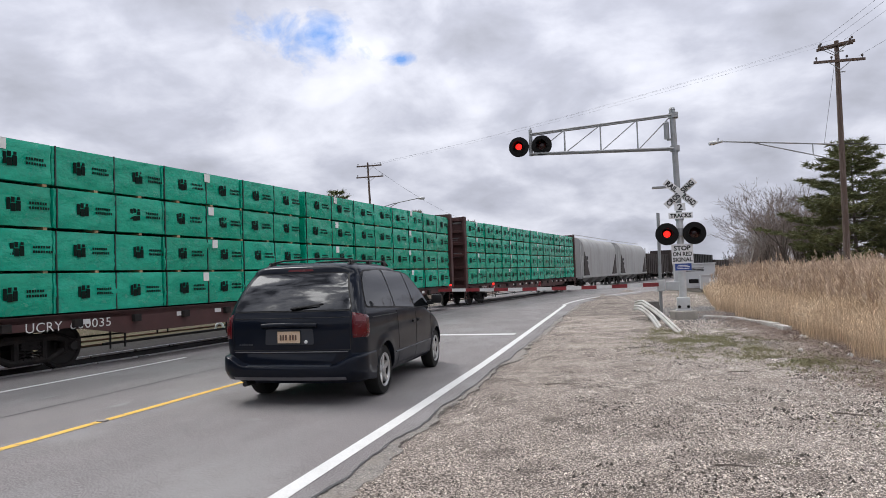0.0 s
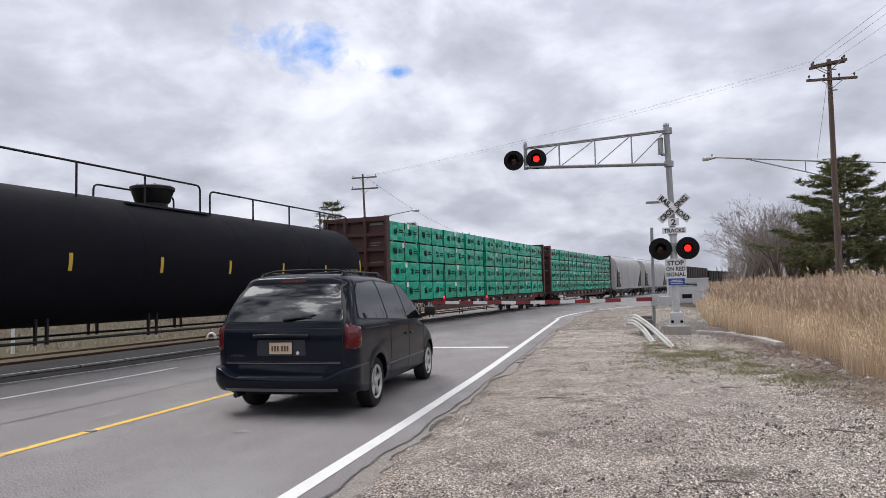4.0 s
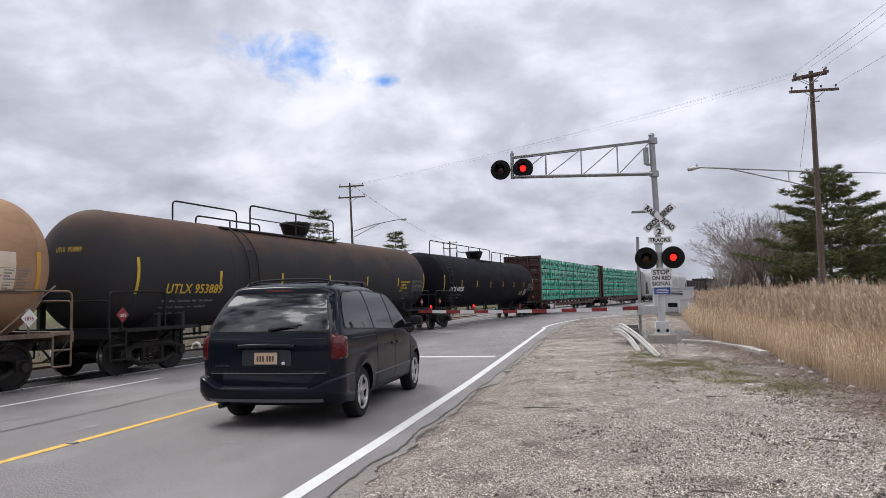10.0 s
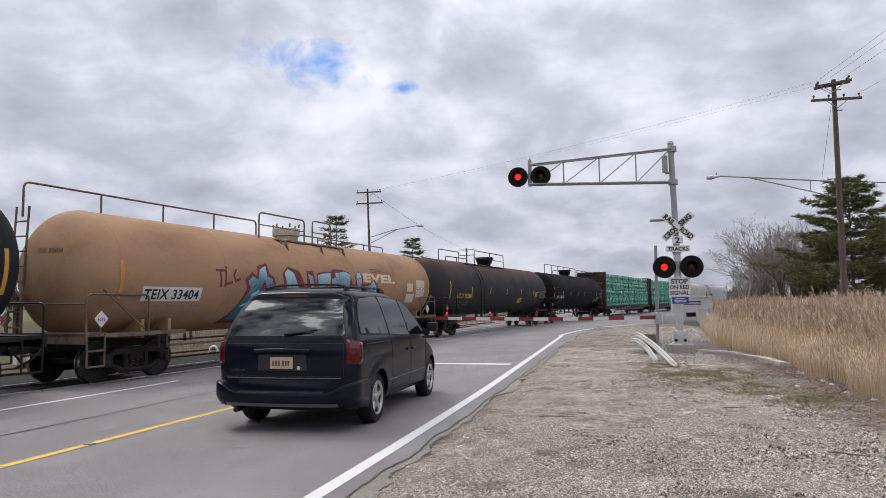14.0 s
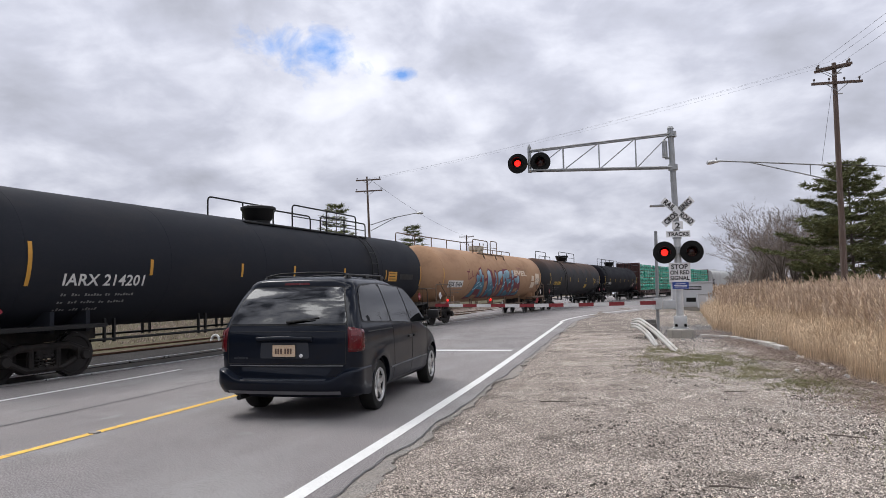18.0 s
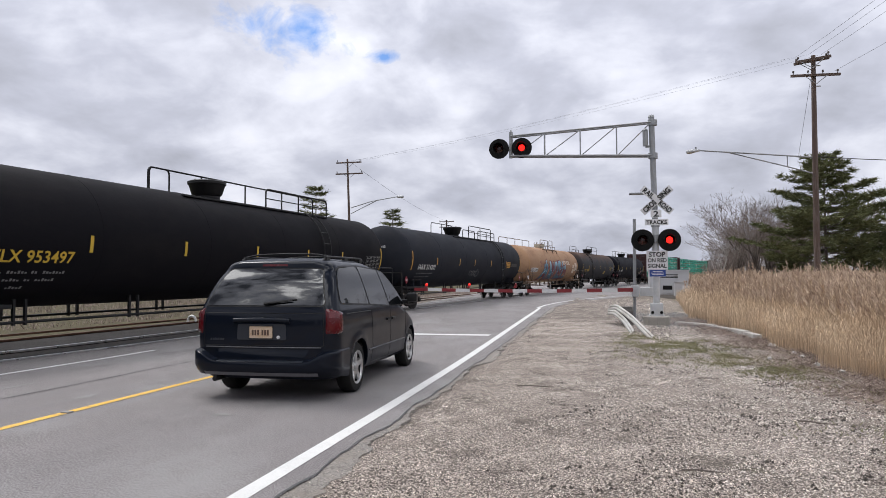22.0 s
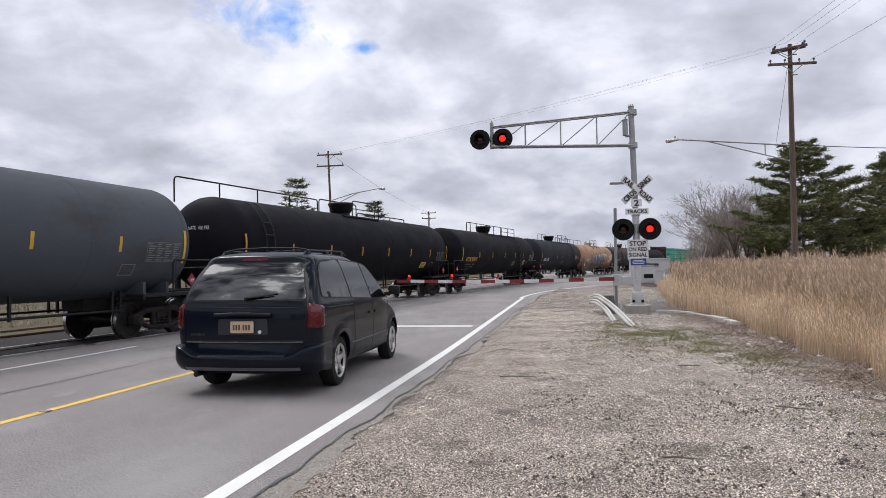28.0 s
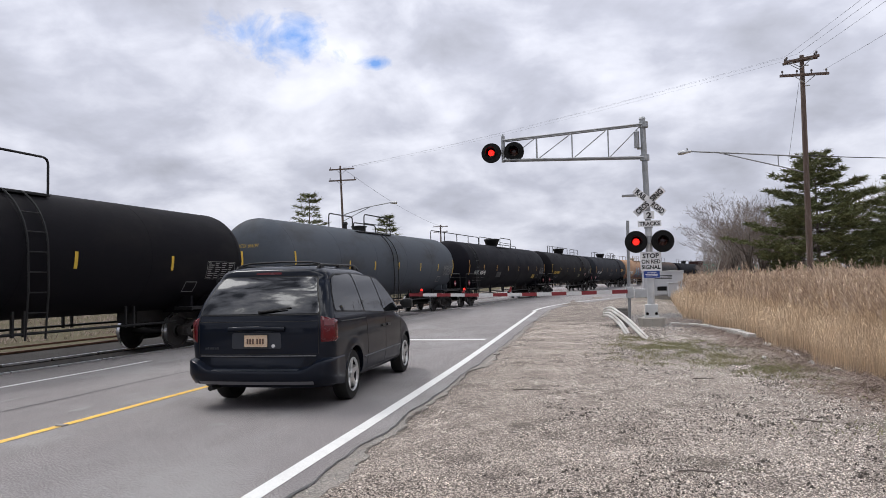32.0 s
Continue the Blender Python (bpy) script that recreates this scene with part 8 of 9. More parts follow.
def build_reeds():
    rnd = random.Random(11)
    verts, faces, heads, head_faces = [], [], [], []

    def stalk(x, y, z, h, w):
        lean, az = abs(rnd.gauss(0, 0.09)), rnd.uniform(0, 6.28)
        tx, ty = x + h * lean * math.cos(az), y + h * lean * math.sin(az)
        turn = rnd.uniform(-0.7, 0.7)
        c, s = math.cos(turn) * w, math.sin(turn) * w
        n = len(verts)
        mx, my = x * 0.6 + tx * 0.4, y * 0.6 + ty * 0.4
        verts.extend([(x - c, y - s, z), (x + c, y + s, z), (mx + c * 0.8, my + s * 0.8, z + h * 0.55), (mx - c * 0.8, my - s * 0.8, z + h * 0.55), (tx, ty, z + h)])
        faces.extend([(n, n + 1, n + 2, n + 3), (n + 3, n + 2, n + 4)])
        for _ in range(2):      # leaves
            f, a2, ll = rnd.uniform(0.35, 0.95), rnd.uniform(0, 6.28), rnd.uniform(0.12, 0.30) * h
            bx, by, bz = x + (tx - x) * f, y + (ty - y) * f, z + h * f
            n = len(verts)
            d = (math.cos(a2), math.sin(a2))
            lw = w * 1.1
            mx, my, mz = bx + d[0] * ll * 0.3, by + d[1] * ll * 0.3, bz + ll * 0.6
            verts.extend([(bx, by, bz), (mx - lw, my, mz), (bx + d[0] * ll * 0.8, by + d[1] * ll * 0.8, bz + ll * rnd.uniform(0.2, 0.9)), (mx + lw, my, mz)])
            faces.append((n, n + 1, n + 2, n + 3))
        if rnd.random() < 0.4 and h > 1.0:  # seed head: a few drooping wisps
            dx, dy = rnd.uniform(-0.1, 0.1), rnd.uniform(-0.1, 0.1)
            for _ in range(6):
                n = len(heads)
                pl, b0 = rnd.uniform(0.08, 0.2), rnd.uniform(-0.08, 0.14)
                ex, ey = dx + rnd.uniform(-0.05, 0.05), dy + rnd.uniform(-0.05, 0.05)
                pw = w * rnd.uniform(1.2, 2.2)
                heads.extend([(tx, ty, z + h + b0), (tx + ex * 0.5 + pw, ty + ey * 0.5, z + h + b0 + pl * 0.6), (tx + ex, ty + ey, z + h + b0 + pl * 0.9), (tx + ex * 0.5 - pw, ty + ey * 0.5, z + h + b0 + pl * 0.5)])
                head_faces.append((n, n + 1, n + 2, n + 3))

    def edge(y):     # where the reeds begin
        if y < 19:
            return 4.35 + 0.2 * math.sin(y * 1.7) + max(0.0, 10 - y) * 0.12
        if y < 27:
            return 4.35 - (y - 19) * 0.10 + 0.15 * math.sin(y * 2.3)
        return 3.5 + (y - 27) * 0.085

    for y0, y1, depth, count, w in ((6.5, 14, 7, 20000, 0.0030), (14, 24, 11, 40000, 0.0034), (24, 40, 22, 32000, 0.0055), (40, 75, 50, 20000, 0.012)):
        for _ in range(count):
            y = rnd.uniform(y0, y1)
            e = edge(y) + rnd.uniform(-0.25, 0.25)
            x = e + depth * rnd.random() ** 1.7
            clump = 0.5 + 0.5 * noise.noise((x * 0.7, y * 0.7, 3))
            grow = min(1.0, 0.40 + (x - e) * 0.42) * (0.78 + 0.34 * clump)
            zz = ground_z(y) - 0.05 - min(0.25, (x - 3.5) * 0.08)
            stalk(x, y, zz, rnd.triangular(1.0, 2.05, 1.5) * grow, w)
    ob = mesh_from("reed_field", verts, faces, MAT_REED)
    tagged(ob, "dense field of dry tan reeds with seed heads", "reeds", kind="stuff")
    ob = mesh_from("reed_plumes", heads, head_faces, MAT_PLUME)
    tagged(ob, "brown feathery seed heads on top of the reeds", "reeds", kind="stuff")
    # dead stems matted along the foot of the reeds
    verts, faces = [], []
    for _ in range(18000):
        y = rnd.uniform(6.5, 27)
        x = edge(y) - 0.35 + rnd.gauss(0, 0.55)
        a, ll, up = rnd.uniform(0, 6.28), rnd.uniform(0.08, 0.35), abs(rnd.gauss(0.03, 0.08))
        d = (math.cos(a), math.sin(a))
        z = verge_z(x, y)
        n = len(verts)
        verts.extend([(x - d[1] * 0.003, y + d[0] * 0.003, z), (x + d[1] * 0.003, y - d[0] * 0.003, z + 0.006), (x + d[0] * ll, y + d[1] * ll, z + up)])
        faces.append((n, n + 1, n + 2))
    ob = mesh_from("dead_stems", verts, faces, MAT_THATCH)
    tagged(ob, "grey-brown dead stems matted at the foot of the reeds", "dry stems", kind="stuff")


def build_verge():
    rnd = random.Random(21)
    gen = np.random.default_rng(21)

    def stones(name, xs, ys, rs, mat, flat=0.55):
        """Chips with five corners, half sunk in the ground."""
        n = len(xs)
        zs = np.array([max(verge_z(x, y), ground_z(y) - 0.006) if x < ROAD_RIGHT + 0.16 + flare(y) else verge_z(x, y) for x, y in zip(xs, ys)])
        ang = gen.uniform(0, 6.28, n)[:, None] + np.array([0, 1.57, 3.14, 4.71, 0.0])[None, :]
        rad = rs[:, None] * gen.uniform(0.65, 1.35, (n, 5)) * np.array([1, 1, 1, 1, 0.35])
        v = np.empty((n, 5, 3))
        v[:, :, 0] = xs[:, None] + np.cos(ang) * rad
        v[:, :, 1] = ys[:, None] + np.sin(ang) * rad
        v[:, :, 2] = zs[:, None] - 0.004
        v[:, 4, 2] = zs + rs * gen.uniform(0.6, 1.4, n) * flat
        base = np.arange(n)[:, None, None] * 5
        f = (base + np.array([[0, 1, 4], [1, 2, 4], [2, 3, 4], [3, 0, 4]])[None]).reshape(-1, 3)
        me = bpy.data.meshes.new(name)
        me.from_pydata(v.reshape(-1, 3).tolist(), [], f.tolist())
        me.materials.append(mat)
        return new(name, me)

    n = 175000
    u, v = gen.random(n), gen.random(34000)
    ys = 1.6 + 24.5 * (0.32 * u + 0.68 * u ** 1.8)
    xs = gen.uniform(-2.36, 4.6, n)
    ys = np.concatenate([ys, 1.6 - 6.4 * (0.3 * v + 0.7 * v ** 2), gen.uniform(26, 46, 9000)])
    xs = np.concatenate([xs, gen.uniform(-2.36, 4.6, 34000), gen.uniform(-2.36, 4.6, 9000)])
    keep = xs > -2.25 + 0.30 * gen.random(len(xs)) ** 0.6 + 0.0135 * np.maximum(0.0, ys - 33.0) ** 2
    xs, ys = xs[keep], ys[keep]
    rs = gen.uniform(0.0045, 0.0105, len(xs)) * np.where(gen.random(len(xs)) < 0.03, 1.6, 1.0) * (0.85 + np.maximum(0.0, ys) * 0.026)
    pale = gen.random(len(xs)) < np.clip(0.36 + 0.2 * xs, 0.14, 0.92)       # whiter away from the road
    ob = stones("gravel_stones", xs[pale], ys[pale], rs[pale], MAT_STONE)
    tagged(ob, "loose pale pinkish limestone chips strewn on the verge", "gravel", kind="stuff")
    ob = stones("gravel_stones", xs[~pale], ys[~pale], rs[~pale], MAT_TANSTONE)
    tagged(ob, "fine tan gravel packed beside the road", "gravel", kind="stuff")
    # a pile of grey ballast past the signal mast
    gx, gy = gen.normal(2.9, 0.75, 5200), gen.normal(26.6, 1.7, 5200)
    ob = stones("ballast_heap", gx, gy, gen.uniform(0.025, 0.05, 5200), MAT_BALSTONE, 0.9)
    tagged(ob, "grey ballast stones heaped past the signal mast", "ballast", kind="stuff")
    bits = []
    for _ in range(34000):
        u = rnd.random()
        y = 1.2 + 24.4 * (0.32 * u + 0.68 * u ** 1.8)
        x = rnd.uniform(-2.0, 4.5)
        if noise.noise((x * 0.9, y * 0.55, 9)) + 0.12 * x < 0.22 or rnd.random() > 0.8:
            continue
        bits.append((x, y, rnd.uniform(0.005, 0.016) * (0.8 + y * 0.03)))
    for _ in range(170):      # heaps of turned-up soil
        cy = 3 + 17 * rnd.random() ** 1.4
        cx = rnd.uniform(-0.6, 4.0)
        for _ in range(11):
            bits.append((rnd.gauss(cx, 0.15), rnd.gauss(cy, 0.07), rnd.uniform(0.008, 0.024)))
    bits = np.array(bits)
    ob = stones("dark_debris", bits[:, 0], bits[:, 1], bits[:, 2], MAT_SOIL, 0.8)
    tagged(ob, "dark clods and bark bits on the gravel", "debris", kind="stuff")
    verts, faces = [], []
    for cx, cy, sx, sy, count in ((1.75, 16.8, 1.4, 1.8, 7500), (3.1, 13.0, 0.7, 1.3, 3000), (1.0, 19.3, 0.4, 1.0, 1200), (2.4, 14.4, 1.1, 1.4, 2600), (3.7, 10.2, 0.4, 0.9, 500), (0.9, 14.2, 0.6, 0.9, 500), (3.2, 12.2, 0.7, 1.8, 1200), (2.9, 7.6, 0.9, 0.9, 250), (3.9, 16.5, 0.3, 2.0, 700)):
        for _ in range(count):
            x, y = rnd.gauss(cx, sx * 0.55), rnd.gauss(cy, sy * 0.55)
            if noise.noise((x * 2.2, y * 1.6, 4)) < rnd.uniform(-0.4, 0.25):
                continue
            h, a = rnd.uniform(0.02, 0.06), rnd.uniform(0, 6.28)
            z = verge_z(x, y) - 0.003
            n = len(verts)
            w = rnd.uniform(0.004, 0.008)
            verts.extend([(x - w, y, z), (x + w, y, z), (x + math.cos(a) * h * 0.8, y + math.sin(a) * h * 0.8, z + h)])
            faces.append((n, n + 1, n + 2))
    ob = mesh_from("verge_grass", verts, faces, MAT_GRASS)
    tagged(ob, "thin short grass tufts growing through the gravel", "grass", kind="stuff")
    # fallen sticks
    for x, y, ll, a in ((0.62, 5.9, 0.32, 12), (-1.2, 10.2, 0.55, 20), (2.1, 8.3, 0.4, -25), (3.3, 9.0, 0.45, 60), (1.5, 11.6, 0.35, 5)):
        d = Vector((math.cos(radians(a)), math.sin(radians(a)), 0))
        pts = [(x + d.x * ll * f, y + d.y * ll * f + 0.02 * math.sin(f * 5), verge_z(x + d.x * ll * f, y + d.y * ll * f) + 0.012) for f in (0, 0.35, 0.7, 1.0)]
        st = part("fallen_stick", tube(fresh(), pts, [0.009, 0.008, 0.006, 0.003], 6), MAT_BARK, smooth=60)
        tagged(st, "dry broken stick lying on the gravel", "stick", "sticks on the gravel")


SHEET = {}


def sheet_point(i, y):
    """Height of the ground sheet at one of its grid points on the verge."""
    if (i, y) not in SHEET:
        x = -2.4 + 0.35 * i
        z = ground_z(y) - 0.05
        if -2.35 < x < 9:
            z += 0.05 * noise.noise((x * 0.9, y * 0.9, 0)) + 0.03 * noise.noise((x * 2.7, y * 2.7, 5)) + 0.045 - 0.03 * max(0.0, (1.0 - (x + 2.35) / 0.8))
        if x > 3.5:
            z -= min(0.25, (x - 3.5) * 0.08)
        SHEET[(i, y)] = z
    return SHEET[(i, y)]


def verge_z(x, y):
    u = (x + 2.4) / 0.35
    i = math.floor(u)
    u -= i
    if y < 0:
        y0, y1 = -5.0, 0.0
    elif y < 29.5:
        y0 = 0.5 * math.floor(y / 0.5)
        y1 = y0 + 0.5
    elif y < 30.0:
        y0, y1 = 29.5, 30.0
    else:
        y0 = 30.0 + 2.5 * math.floor((y - 30.0) / 2.5)
        y1 = y0 + 2.5
    v = (y - y0) / (y1 - y0)
    return (sheet_point(i, y0) * (1 - u) + sheet_point(i + 1, y0) * u) * (1 - v) + (sheet_point(i, y1) * (1 - u) + sheet_point(i + 1, y1) * u) * v + 0.003


def pine_meshes(seed, height, spread, dense=15, gap=1.0):
    """A pine: whorls of long level boughs with side twigs, needles in flat layered plates with gaps between."""
    rnd = random.Random(seed)
    wood, verts, faces = fresh(), [], []
    rod(wood, (0, 0, -0.3), (0, 0, height * 0.97), height * 0.015, 0.02, 10)

    def tuft(c, d, size):
        for _ in range(dense):
            u = Vector((rnd.gauss(0, 1), rnd.gauss(0, 1), rnd.gauss(0.25, 0.42))).normalized() + d * 0.5
            q = c + u * rnd.uniform(0.45, 1.0) * size
            w = u.cross(Vector((rnd.gauss(0, 1), rnd.gauss(0, 1), rnd.gauss(0, 1)))).normalized() * 0.034
            m = len(verts)
            verts.extend([tuple(c - w), tuple(c + w), tuple(q)])
            faces.append((m, m + 1, m + 2))

    h = height * 0.11
    while h < height * 0.985:
        f = h / height
        reach = spread * float(np.interp(f, [0.1, 0.2, 0.35, 0.6, 0.85, 1.0], [0.8, 1.0, 0.92, 0.62, 0.3, 0.05])) + 0.15
        n = rnd.choice((4, 5, 5, 6))
        a0 = rnd.uniform(0, 6.28)
        for k in range(n):
            a = a0 + 6.28 * k / n + rnd.uniform(-0.3, 0.3)
            if rnd.random() < 0.1:
                continue
            ll = reach * rnd.uniform(0.5, 1.15)
            d = Vector((math.cos(a), math.sin(a), 0))
            lift = rnd.uniform(-0.10, 0.22) + 0.22 * f
            tip = d * ll + Vector((0, 0, h + ll * lift))
            mid = d * ll * 0.5 + Vector((0, 0, h + ll * (lift * 0.5 - 0.05)))
            r0 = 0.012 * height * (1 - f) * 0.3 + 0.012
            rod(wood, (0, 0, h), mid, r0, r0 * 0.6, 5, False)
            rod(wood, mid, tip, r0 * 0.6, 0.008, 5, False)
            steps = max(3, int(ll * 2.4))
            for j in range(steps):
                g = 0.30 + 0.70 * (j + rnd.random()) / steps
                base = Vector((0, 0, h)).lerp(mid, g * 2) if g < 0.5 else mid.lerp(tip, g * 2 - 1)
                for sidek in (-1, 1):
                    turn = Vector((-d.y, d.x, 0)) * sidek
                    way = (d * 0.65 + turn).normalized()
                    length = min(1.3, 0.32 + ll * 0.26 * (1.15 - g)) * rnd.uniform(0.6, 1.1)
                    end = base + way * length + Vector((0, 0, rnd.uniform(0.0, 0.14)))
                    for q in (0.45, 1.0):
                        tuft(base.lerp(end, q) + Vector((0, 0, rnd.uniform(-0.12, 0.12))), way, rnd.uniform(0.34, 0.55))
            tuft(tip, d, 0.45)
        h += height * rnd.uniform(0.045, 0.07) * gap
    return wood, verts, faces


def build_pine(seed, x, y, height, spread, label, dense=20, gap=0.56):
    t = thing("pine_tree", label, "tree", pose(x, y, ground_z(y) - 0.3), "pines behind the reeds")
    wood, v, f = pine_meshes(seed, height, spread, dense, gap)
    part("trunk", wood, MAT_BARK, t)
    mesh_from("crown", v, f, MAT_NEEDLE, t)["kind"] = "stuff"
    return t


def bare_mesh(seed, height, twigs=6, spread=0.42):
    """Trunk and limbs of a leafless tree; returns the bmesh of the wood and the fine twigs."""
    rnd = random.Random(seed)
    wood, verts, faces = fresh(), [], []

    def twig(p, q, r):
        d = (q - p)
        s = d.cross(Vector((rnd.gauss(0, 1), rnd.gauss(0, 1), rnd.gauss(0, 1))))
        s = s.normalized() * r
        s2 = d.cross(s).normalized() * r
        n = len(verts)
        verts.extend([tuple(p + s), tuple(p - s * 0.5 + s2 * 0.87), tuple(p - s * 0.5 - s2 * 0.87), tuple(q)])
        faces.extend([(n, n + 1, n + 3), (n + 1, n + 2, n + 3), (n + 2, n, n + 3)])

    def grow(p, d, length, r, level):
        q = p + d * length
        if level < 2:
            rod(wood, p, q, r, r * 0.62, 7, False)
        else:
            twig(p, q, max(r, 0.011))
        if level >= twigs:
            return
        n = 3 if level < 4 else rnd.choice((2, 3, 3))
        for k in range(n + (level == 0) * 2):
            g = rnd.uniform(0.45, 1.0) if k else 1.0
            nd = (d + Vector((rnd.gauss(0, spread), rnd.gauss(0, spread), rnd.gauss(0.12, spread * 0.6)))).normalized()
            grow(p.lerp(q, g), nd, length * rnd.uniform(0.55, 0.8), r * (0.62 if k == 0 else 0.45), level + 1)

    grow(Vector((0, 0, -0.2)), Vector((rnd.gauss(0, 0.06), rnd.gauss(0, 0.06), 1)).normalized(), height * 0.34, height * 0.016, 0)
    return wood, verts, faces


def build_bare(seed, height, m, label, mat=None, group="bare trees behind the reeds", twigs=6):
    t = thing("bare_tree", label, "tree", m, group)
    w, v, f = bare_mesh(seed, height, twigs)
    part("trunk", w, mat or MAT_BARK, t)
    mesh_from("branchwork", v, f, mat or MAT_TWIG, t)["kind"] = "stuff"
    return t


def build_distance():
    rnd = random.Random(31)
    build_pine(1, 17.7, 60, 11.6, 6.2, "tall broad green pine with layered boughs")
    build_pine(2, 26.0, 64, 10.8, 5.0, "green pine standing close to its neighbour")
    build_pine(3, 33.5, 62, 9.6, 4.4, "smaller green pine at the edge of the reeds")
    build_pine(4, 37.5, 68, 10.8, 5.0, "tall green pine further along the reeds")
    build_pine(8, 43.5, 66, 11.0, 4.8, "green pine at the far end of the row")
    build_pine(9, 31.5, 71, 9.6, 4.6, "dark green pine behind the front row")
    for seed, x, y, height, spread, label in ((61, -28.2, 66, 11.4, 3.5, "ragged open evergreen beyond the train"), (62, -21.2, 70, 8.9, 2.6, "small ragged evergreen beyond the train")):
        tagged(build_pine(seed, x, y, height, spread, label, 8, 0.95), group="evergreens beyond the train")
    sources = [build_bare(41, 10.5, pose(13.5, 70, 0.4), "grey leafless tree with a wide twiggy crown"),
               build_bare(42, 7.5, pose(14.2, 74, 0.4), "grey leafless tree with upright limbs"),
               build_bare(43, 6.2, pose(10.4, 64, 0.3), "pale-barked slim leafless tree", MAT_BIRCH, twigs=5),
               build_bare(44, 9.0, pose(16.5, 72, 0.4), "brown leafless tree in a thicket")]
    for k in range(96):
        src = sources[k % 4 if k % 4 != 2 else 3]
        if k < 40:
            y = rnd.uniform(66, 92)
            x = y * rnd.uniform(0.165, 0.28)
        elif k < 62:
            y = rnd.uniform(100, 150)
            x = y * rnd.uniform(0.14, 0.25)
        elif k < 76:
            x, y = rnd.uniform(24, 46), rnd.uniform(66, 85)
        else:
            x, y = rnd.uniform(22, 60), rnd.uniform(120, 200)
        s = rnd.uniform(0.85, 1.3) * (0.5 if x < y * 0.185 else 0.9)
        if 62 <= k < 76:
            s *= 1.3
        o = copy_thing(src, pose(x, y, ground_z(y) - 0.2, 0, 0, rnd.uniform(0, 360)))
        o.scale = (s, s, s * rnd.uniform(0.85, 1.1))
    # woods far beyond the track, and along the horizon
    for k in range(18):
        src = sources[k % 2]
        x, y = rnd.uniform(-75, -30), rnd.uniform(50, 110)
        if k > 11:
            x, y = rnd.uniform(-80, -45), rnd.uniform(10, 45)
        s = rnd.uniform(0.6, 0.95)
        o = copy_thing(src, pose(x, y, 0.8, 0, 0, rnd.uniform(0, 360)))
        tagged(o, group="bare trees beyond the track")
        o.scale = (s, s, s)
    verts, faces = [], []

    def far_tree(x, y, h):
        for _ in range(26):
            a, r = rnd.uniform(0, 6.28), rnd.random() ** 0.5 * h * 0.32
            zb, zt = rnd.uniform(0.0, 0.5) * h, rnd.uniform(0.55, 1.0) * h
            bx, by = x + math.cos(a) * r * 0.3, y + math.sin(a) * r * 0.3
            tx, ty = x + math.cos(a) * r, y + math.sin(a) * r
            w = 0.16
            n = len(verts)
            verts.extend([(bx - w, by, zb), (bx + w, by, zb), (tx + w * 0.3, ty, zt), (tx - w * 0.3, ty, zt)])
            faces.append((n, n + 1, n + 2, n + 3))

    for k in range(520):
        x = rnd.uniform(-260, 330)
        y = rnd.uniform(230, 330)
        far_tree(x, y, rnd.uniform(6, 9.5))
    for k in range(160):
        far_tree(rnd.uniform(-200, -120), rnd.uniform(-60, 230), rnd.uniform(8, 13))
        far_tree(rnd.uniform(90, 160), rnd.uniform(-40, 230), rnd.uniform(8, 13))
        far_tree(rnd.uniform(-160, 160), rnd.uniform(-130, -60), rnd.uniform(8, 14))
    ob = mesh_from("far_woods", verts, faces, MAT_FARWOOD)
    tagged(ob, "hazy grey-brown line of leafless woods on the horizon", "woods", kind="stuff")


build_reeds()
build_verge()
build_distance()

# ---- beyond the track ----


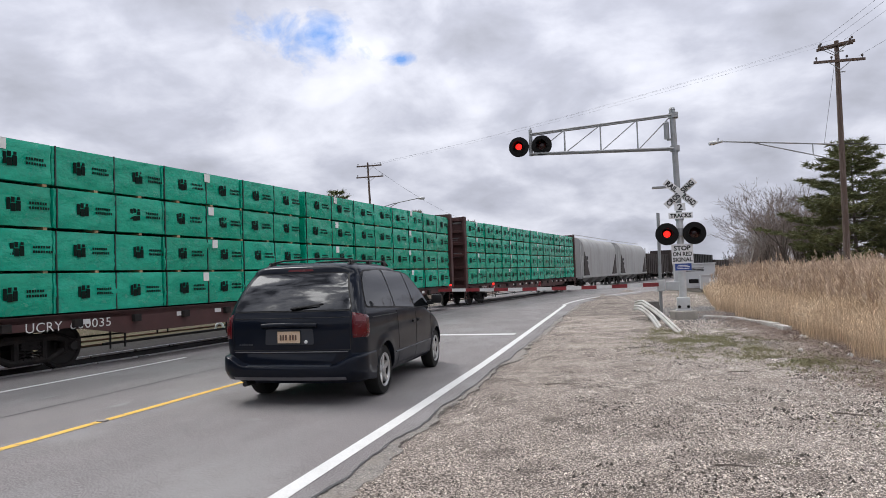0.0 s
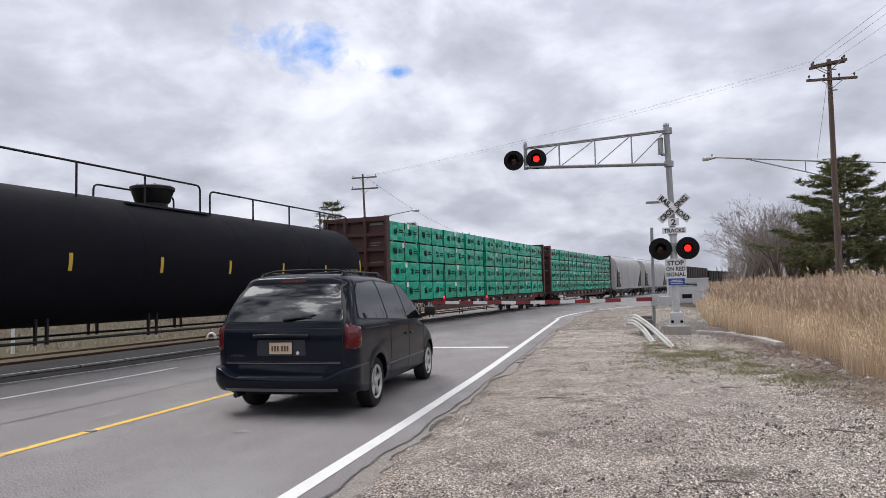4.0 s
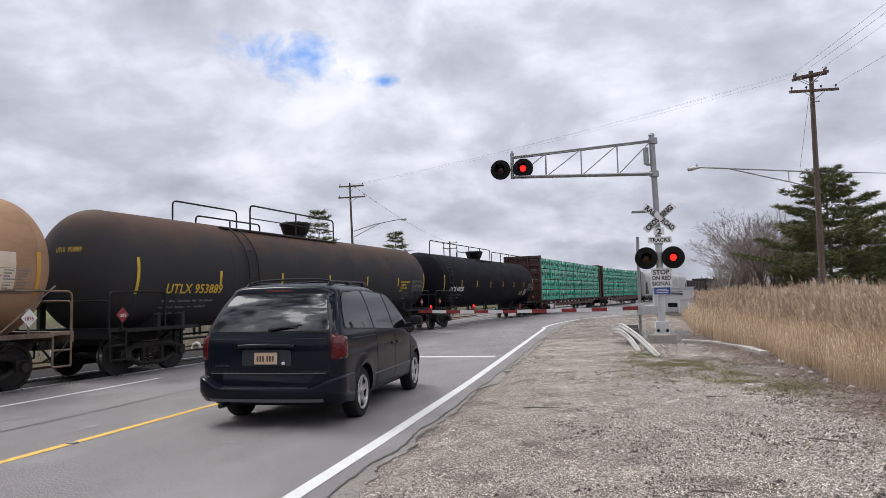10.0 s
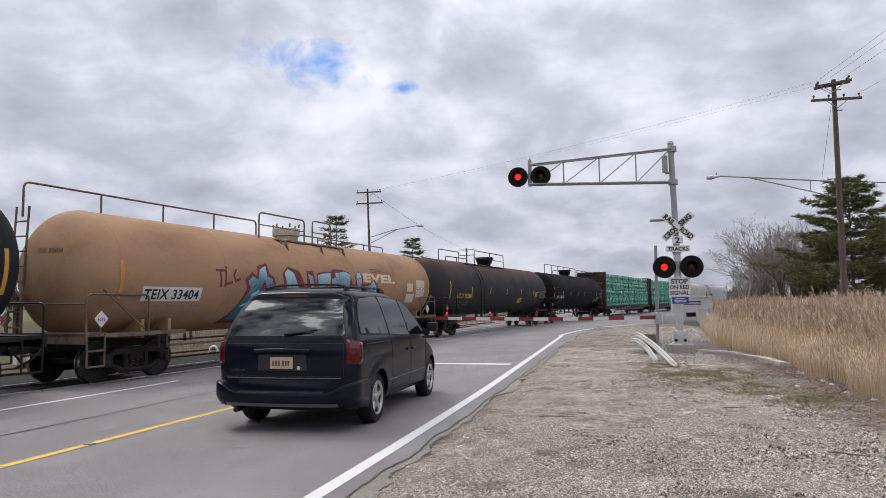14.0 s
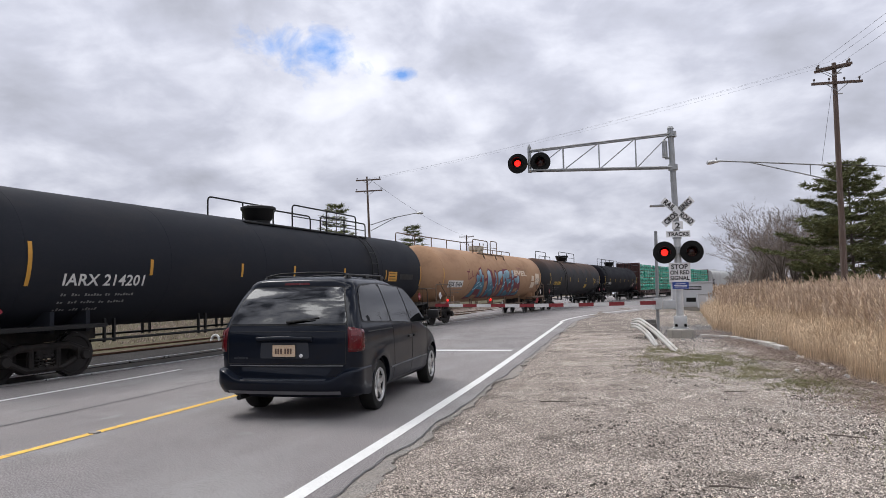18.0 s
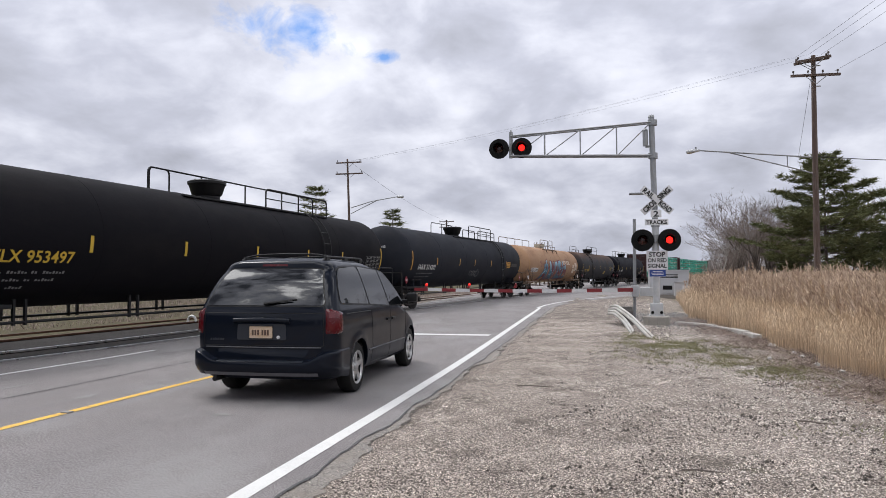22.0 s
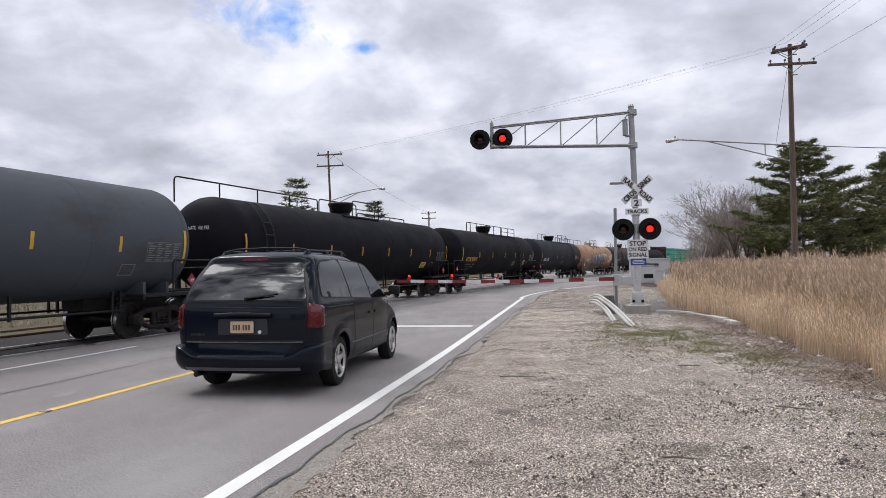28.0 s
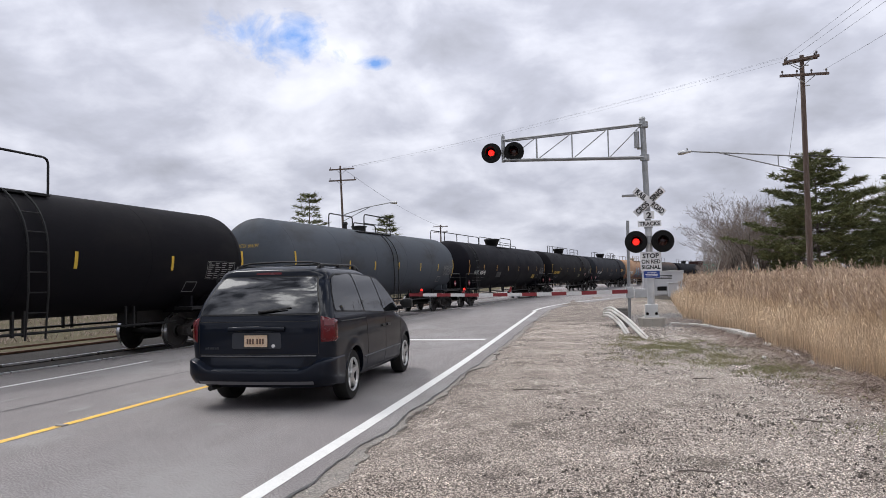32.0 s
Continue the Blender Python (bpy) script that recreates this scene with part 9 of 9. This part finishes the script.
def build_beyond():
    MAT_SIDING = material("white_house_siding", (0.66, 0.66, 0.65), (0.55, 0.55, 0.54), rough=0.7, scale=1, fine=20, stretch=(1, 1, 6))
    MAT_ROOF = material("grey_shingle_roof", (0.09, 0.085, 0.085), (0.06, 0.057, 0.056), rough=0.9, scale=2, fine=20)
    MAT_PANE = material("dark_window_pane", (0.02, 0.024, 0.03), (0.02, 0.024, 0.03), rough=0.1, scale=2, fine=20)
    for x, y, turn, w, d in ((-66, 73, 30, 9, 7), (-95, 60, 60, 10, 8)):
        house = thing("house", "small white house with a grey roof beyond the track", "house", pose(x, y, 1.0, 0, 0, turn))
        part("wall", box(fresh(), -w / 2, w / 2, -d / 2, d / 2, 0, 3.0), MAT_SIDING, house)
        bm = fresh()
        a = [bm.verts.new(p) for p in ((-w / 2 - 0.4, -d / 2 - 0.4, 2.95), (w / 2 + 0.4, -d / 2 - 0.4, 2.95), (w / 2 + 0.4, d / 2 + 0.4, 2.95), (-w / 2 - 0.4, d / 2 + 0.4, 2.95), (-w / 2 - 0.4, 0, 5.2), (w / 2 + 0.4, 0, 5.2))]
        for f in ((0, 1, 5, 4), (2, 3, 4, 5), (0, 4, 3), (1, 2, 5), (3, 2, 1, 0)):
            bm.faces.new([a[i] for i in f])
        part("roof", bm, MAT_ROOF, house)
        for xx in (-w / 3, 0, w / 3):
            win = part("window", box(fresh(), xx - 0.55, xx + 0.55, -d / 2 - 0.05, -d / 2, 0.9, 2.2), MAT_SIDING, house)
            part("pane", box(fresh(), xx - 0.45, xx + 0.45, -d / 2 - 0.06, -d / 2 - 0.05, 1.0, 2.1), MAT_PANE, win)
    rnd = random.Random(91)
    verts, faces = [], []
    for _ in range(26000):
        y = rnd.uniform(4, 62)
        x = track_x(y) - rnd.uniform(6.2, 19.0)
        if noise.noise((x * 0.5, y * 0.5, 2)) < rnd.uniform(-0.5, 0.2):
            continue
        z = ground_z(y) - 0.05 + max(0.0, min(1.2, (-17 - x) * 0.045))
        hh, a, w = rnd.uniform(0.06, 0.26), rnd.uniform(0, 6.28), rnd.uniform(0.008, 0.02)
        n = len(verts)
        verts.extend([(x - w, y, z), (x + w, y, z), (x + math.cos(a) * hh * 0.6, y + math.sin(a) * hh * 0.6, z + hh)])
        faces.append((n, n + 1, n + 2))
    ob = mesh_from("trackside_grass", verts, faces, MAT_THATCH)
    tagged(ob, "dry brown grass tufts beyond the tracks", "grass", kind="stuff")
    # a white plastic pipe arching out of the ballast, and a white marker post
    MAT_PVC = material("white_plastic", (0.72, 0.72, 0.70), (0.6, 0.6, 0.58), rough=0.5, scale=4, fine=30)
    hose = thing("vent_pipe", "short white plastic pipe bent over beside the rail", "pipe", pose(-14.35, 22.4, 0.0))
    part("pipe_bend", tube(fresh(), [(-0.16 * math.cos(a), 0, 0.12 + 0.2 * math.sin(a)) for a in [math.pi * k / 10 for k in range(-3, 11)]], 0.045, 10), MAT_PVC, hose, smooth=50)
    post = thing("marker_post", "thin white marker post beside the far rails", "post", pose(-17.8, 17.2, 0.0))
    part("post_shaft", box(fresh(), -0.05, 0.05, -0.03, 0.03, -0.2, 1.35, 0.01), MAT_PVC, post)


build_beyond()


# ---- what moves ----


def car_pose(S, half_base, t):
    a, b = on_track(S + advance(t) - half_base), on_track(S + advance(t) + half_base)
    d = b - a
    m = Matrix.Translation((a + b) / 2) @ Matrix.Rotation(math.atan2(-d.x, d.y), 4, "Z") @ Matrix.Rotation(math.atan2(d.z, math.hypot(d.x, d.y)), 4, "X")
    return m


def motions():
    for car, S, base in CARS:
        walk(car, [(0.5 * k, car_pose(S, base, 0.5 * k)) for k in range(65)])
    step = 2.0 / 15.0
    for w in WHEELS:
        y = w.matrix_basis.translation.y
        rows = []
        for k in range(241):
            t = k * step
            rows.append((t, Matrix.Translation((0, y, 0.457)) @ Matrix.Rotation(-advance(t) / 0.457, 4, "X")))
        walk(w, rows)
    for lens, side, dy in FLASHERS:
        rows = []
        k = 0
        lit = side < 0
        put = lambda on: Matrix.Translation(dy) @ Matrix.Translation((0, -0.012 if on else 0.05, 0))
        rows.append((0.0, put(lit)))
        while 0.08 + 0.5978 * k < 31.9:
            t = 0.08 + 0.5978 * k
            on = (k % 2 == 0) == (side > 0)
            rows.append((t - 0.017, put(not on)))
            rows.append((t + 0.017, put(on)))
            k += 1
        rows.append((32.0, rows[-1][1]))
        walk(lens, rows)


motions()
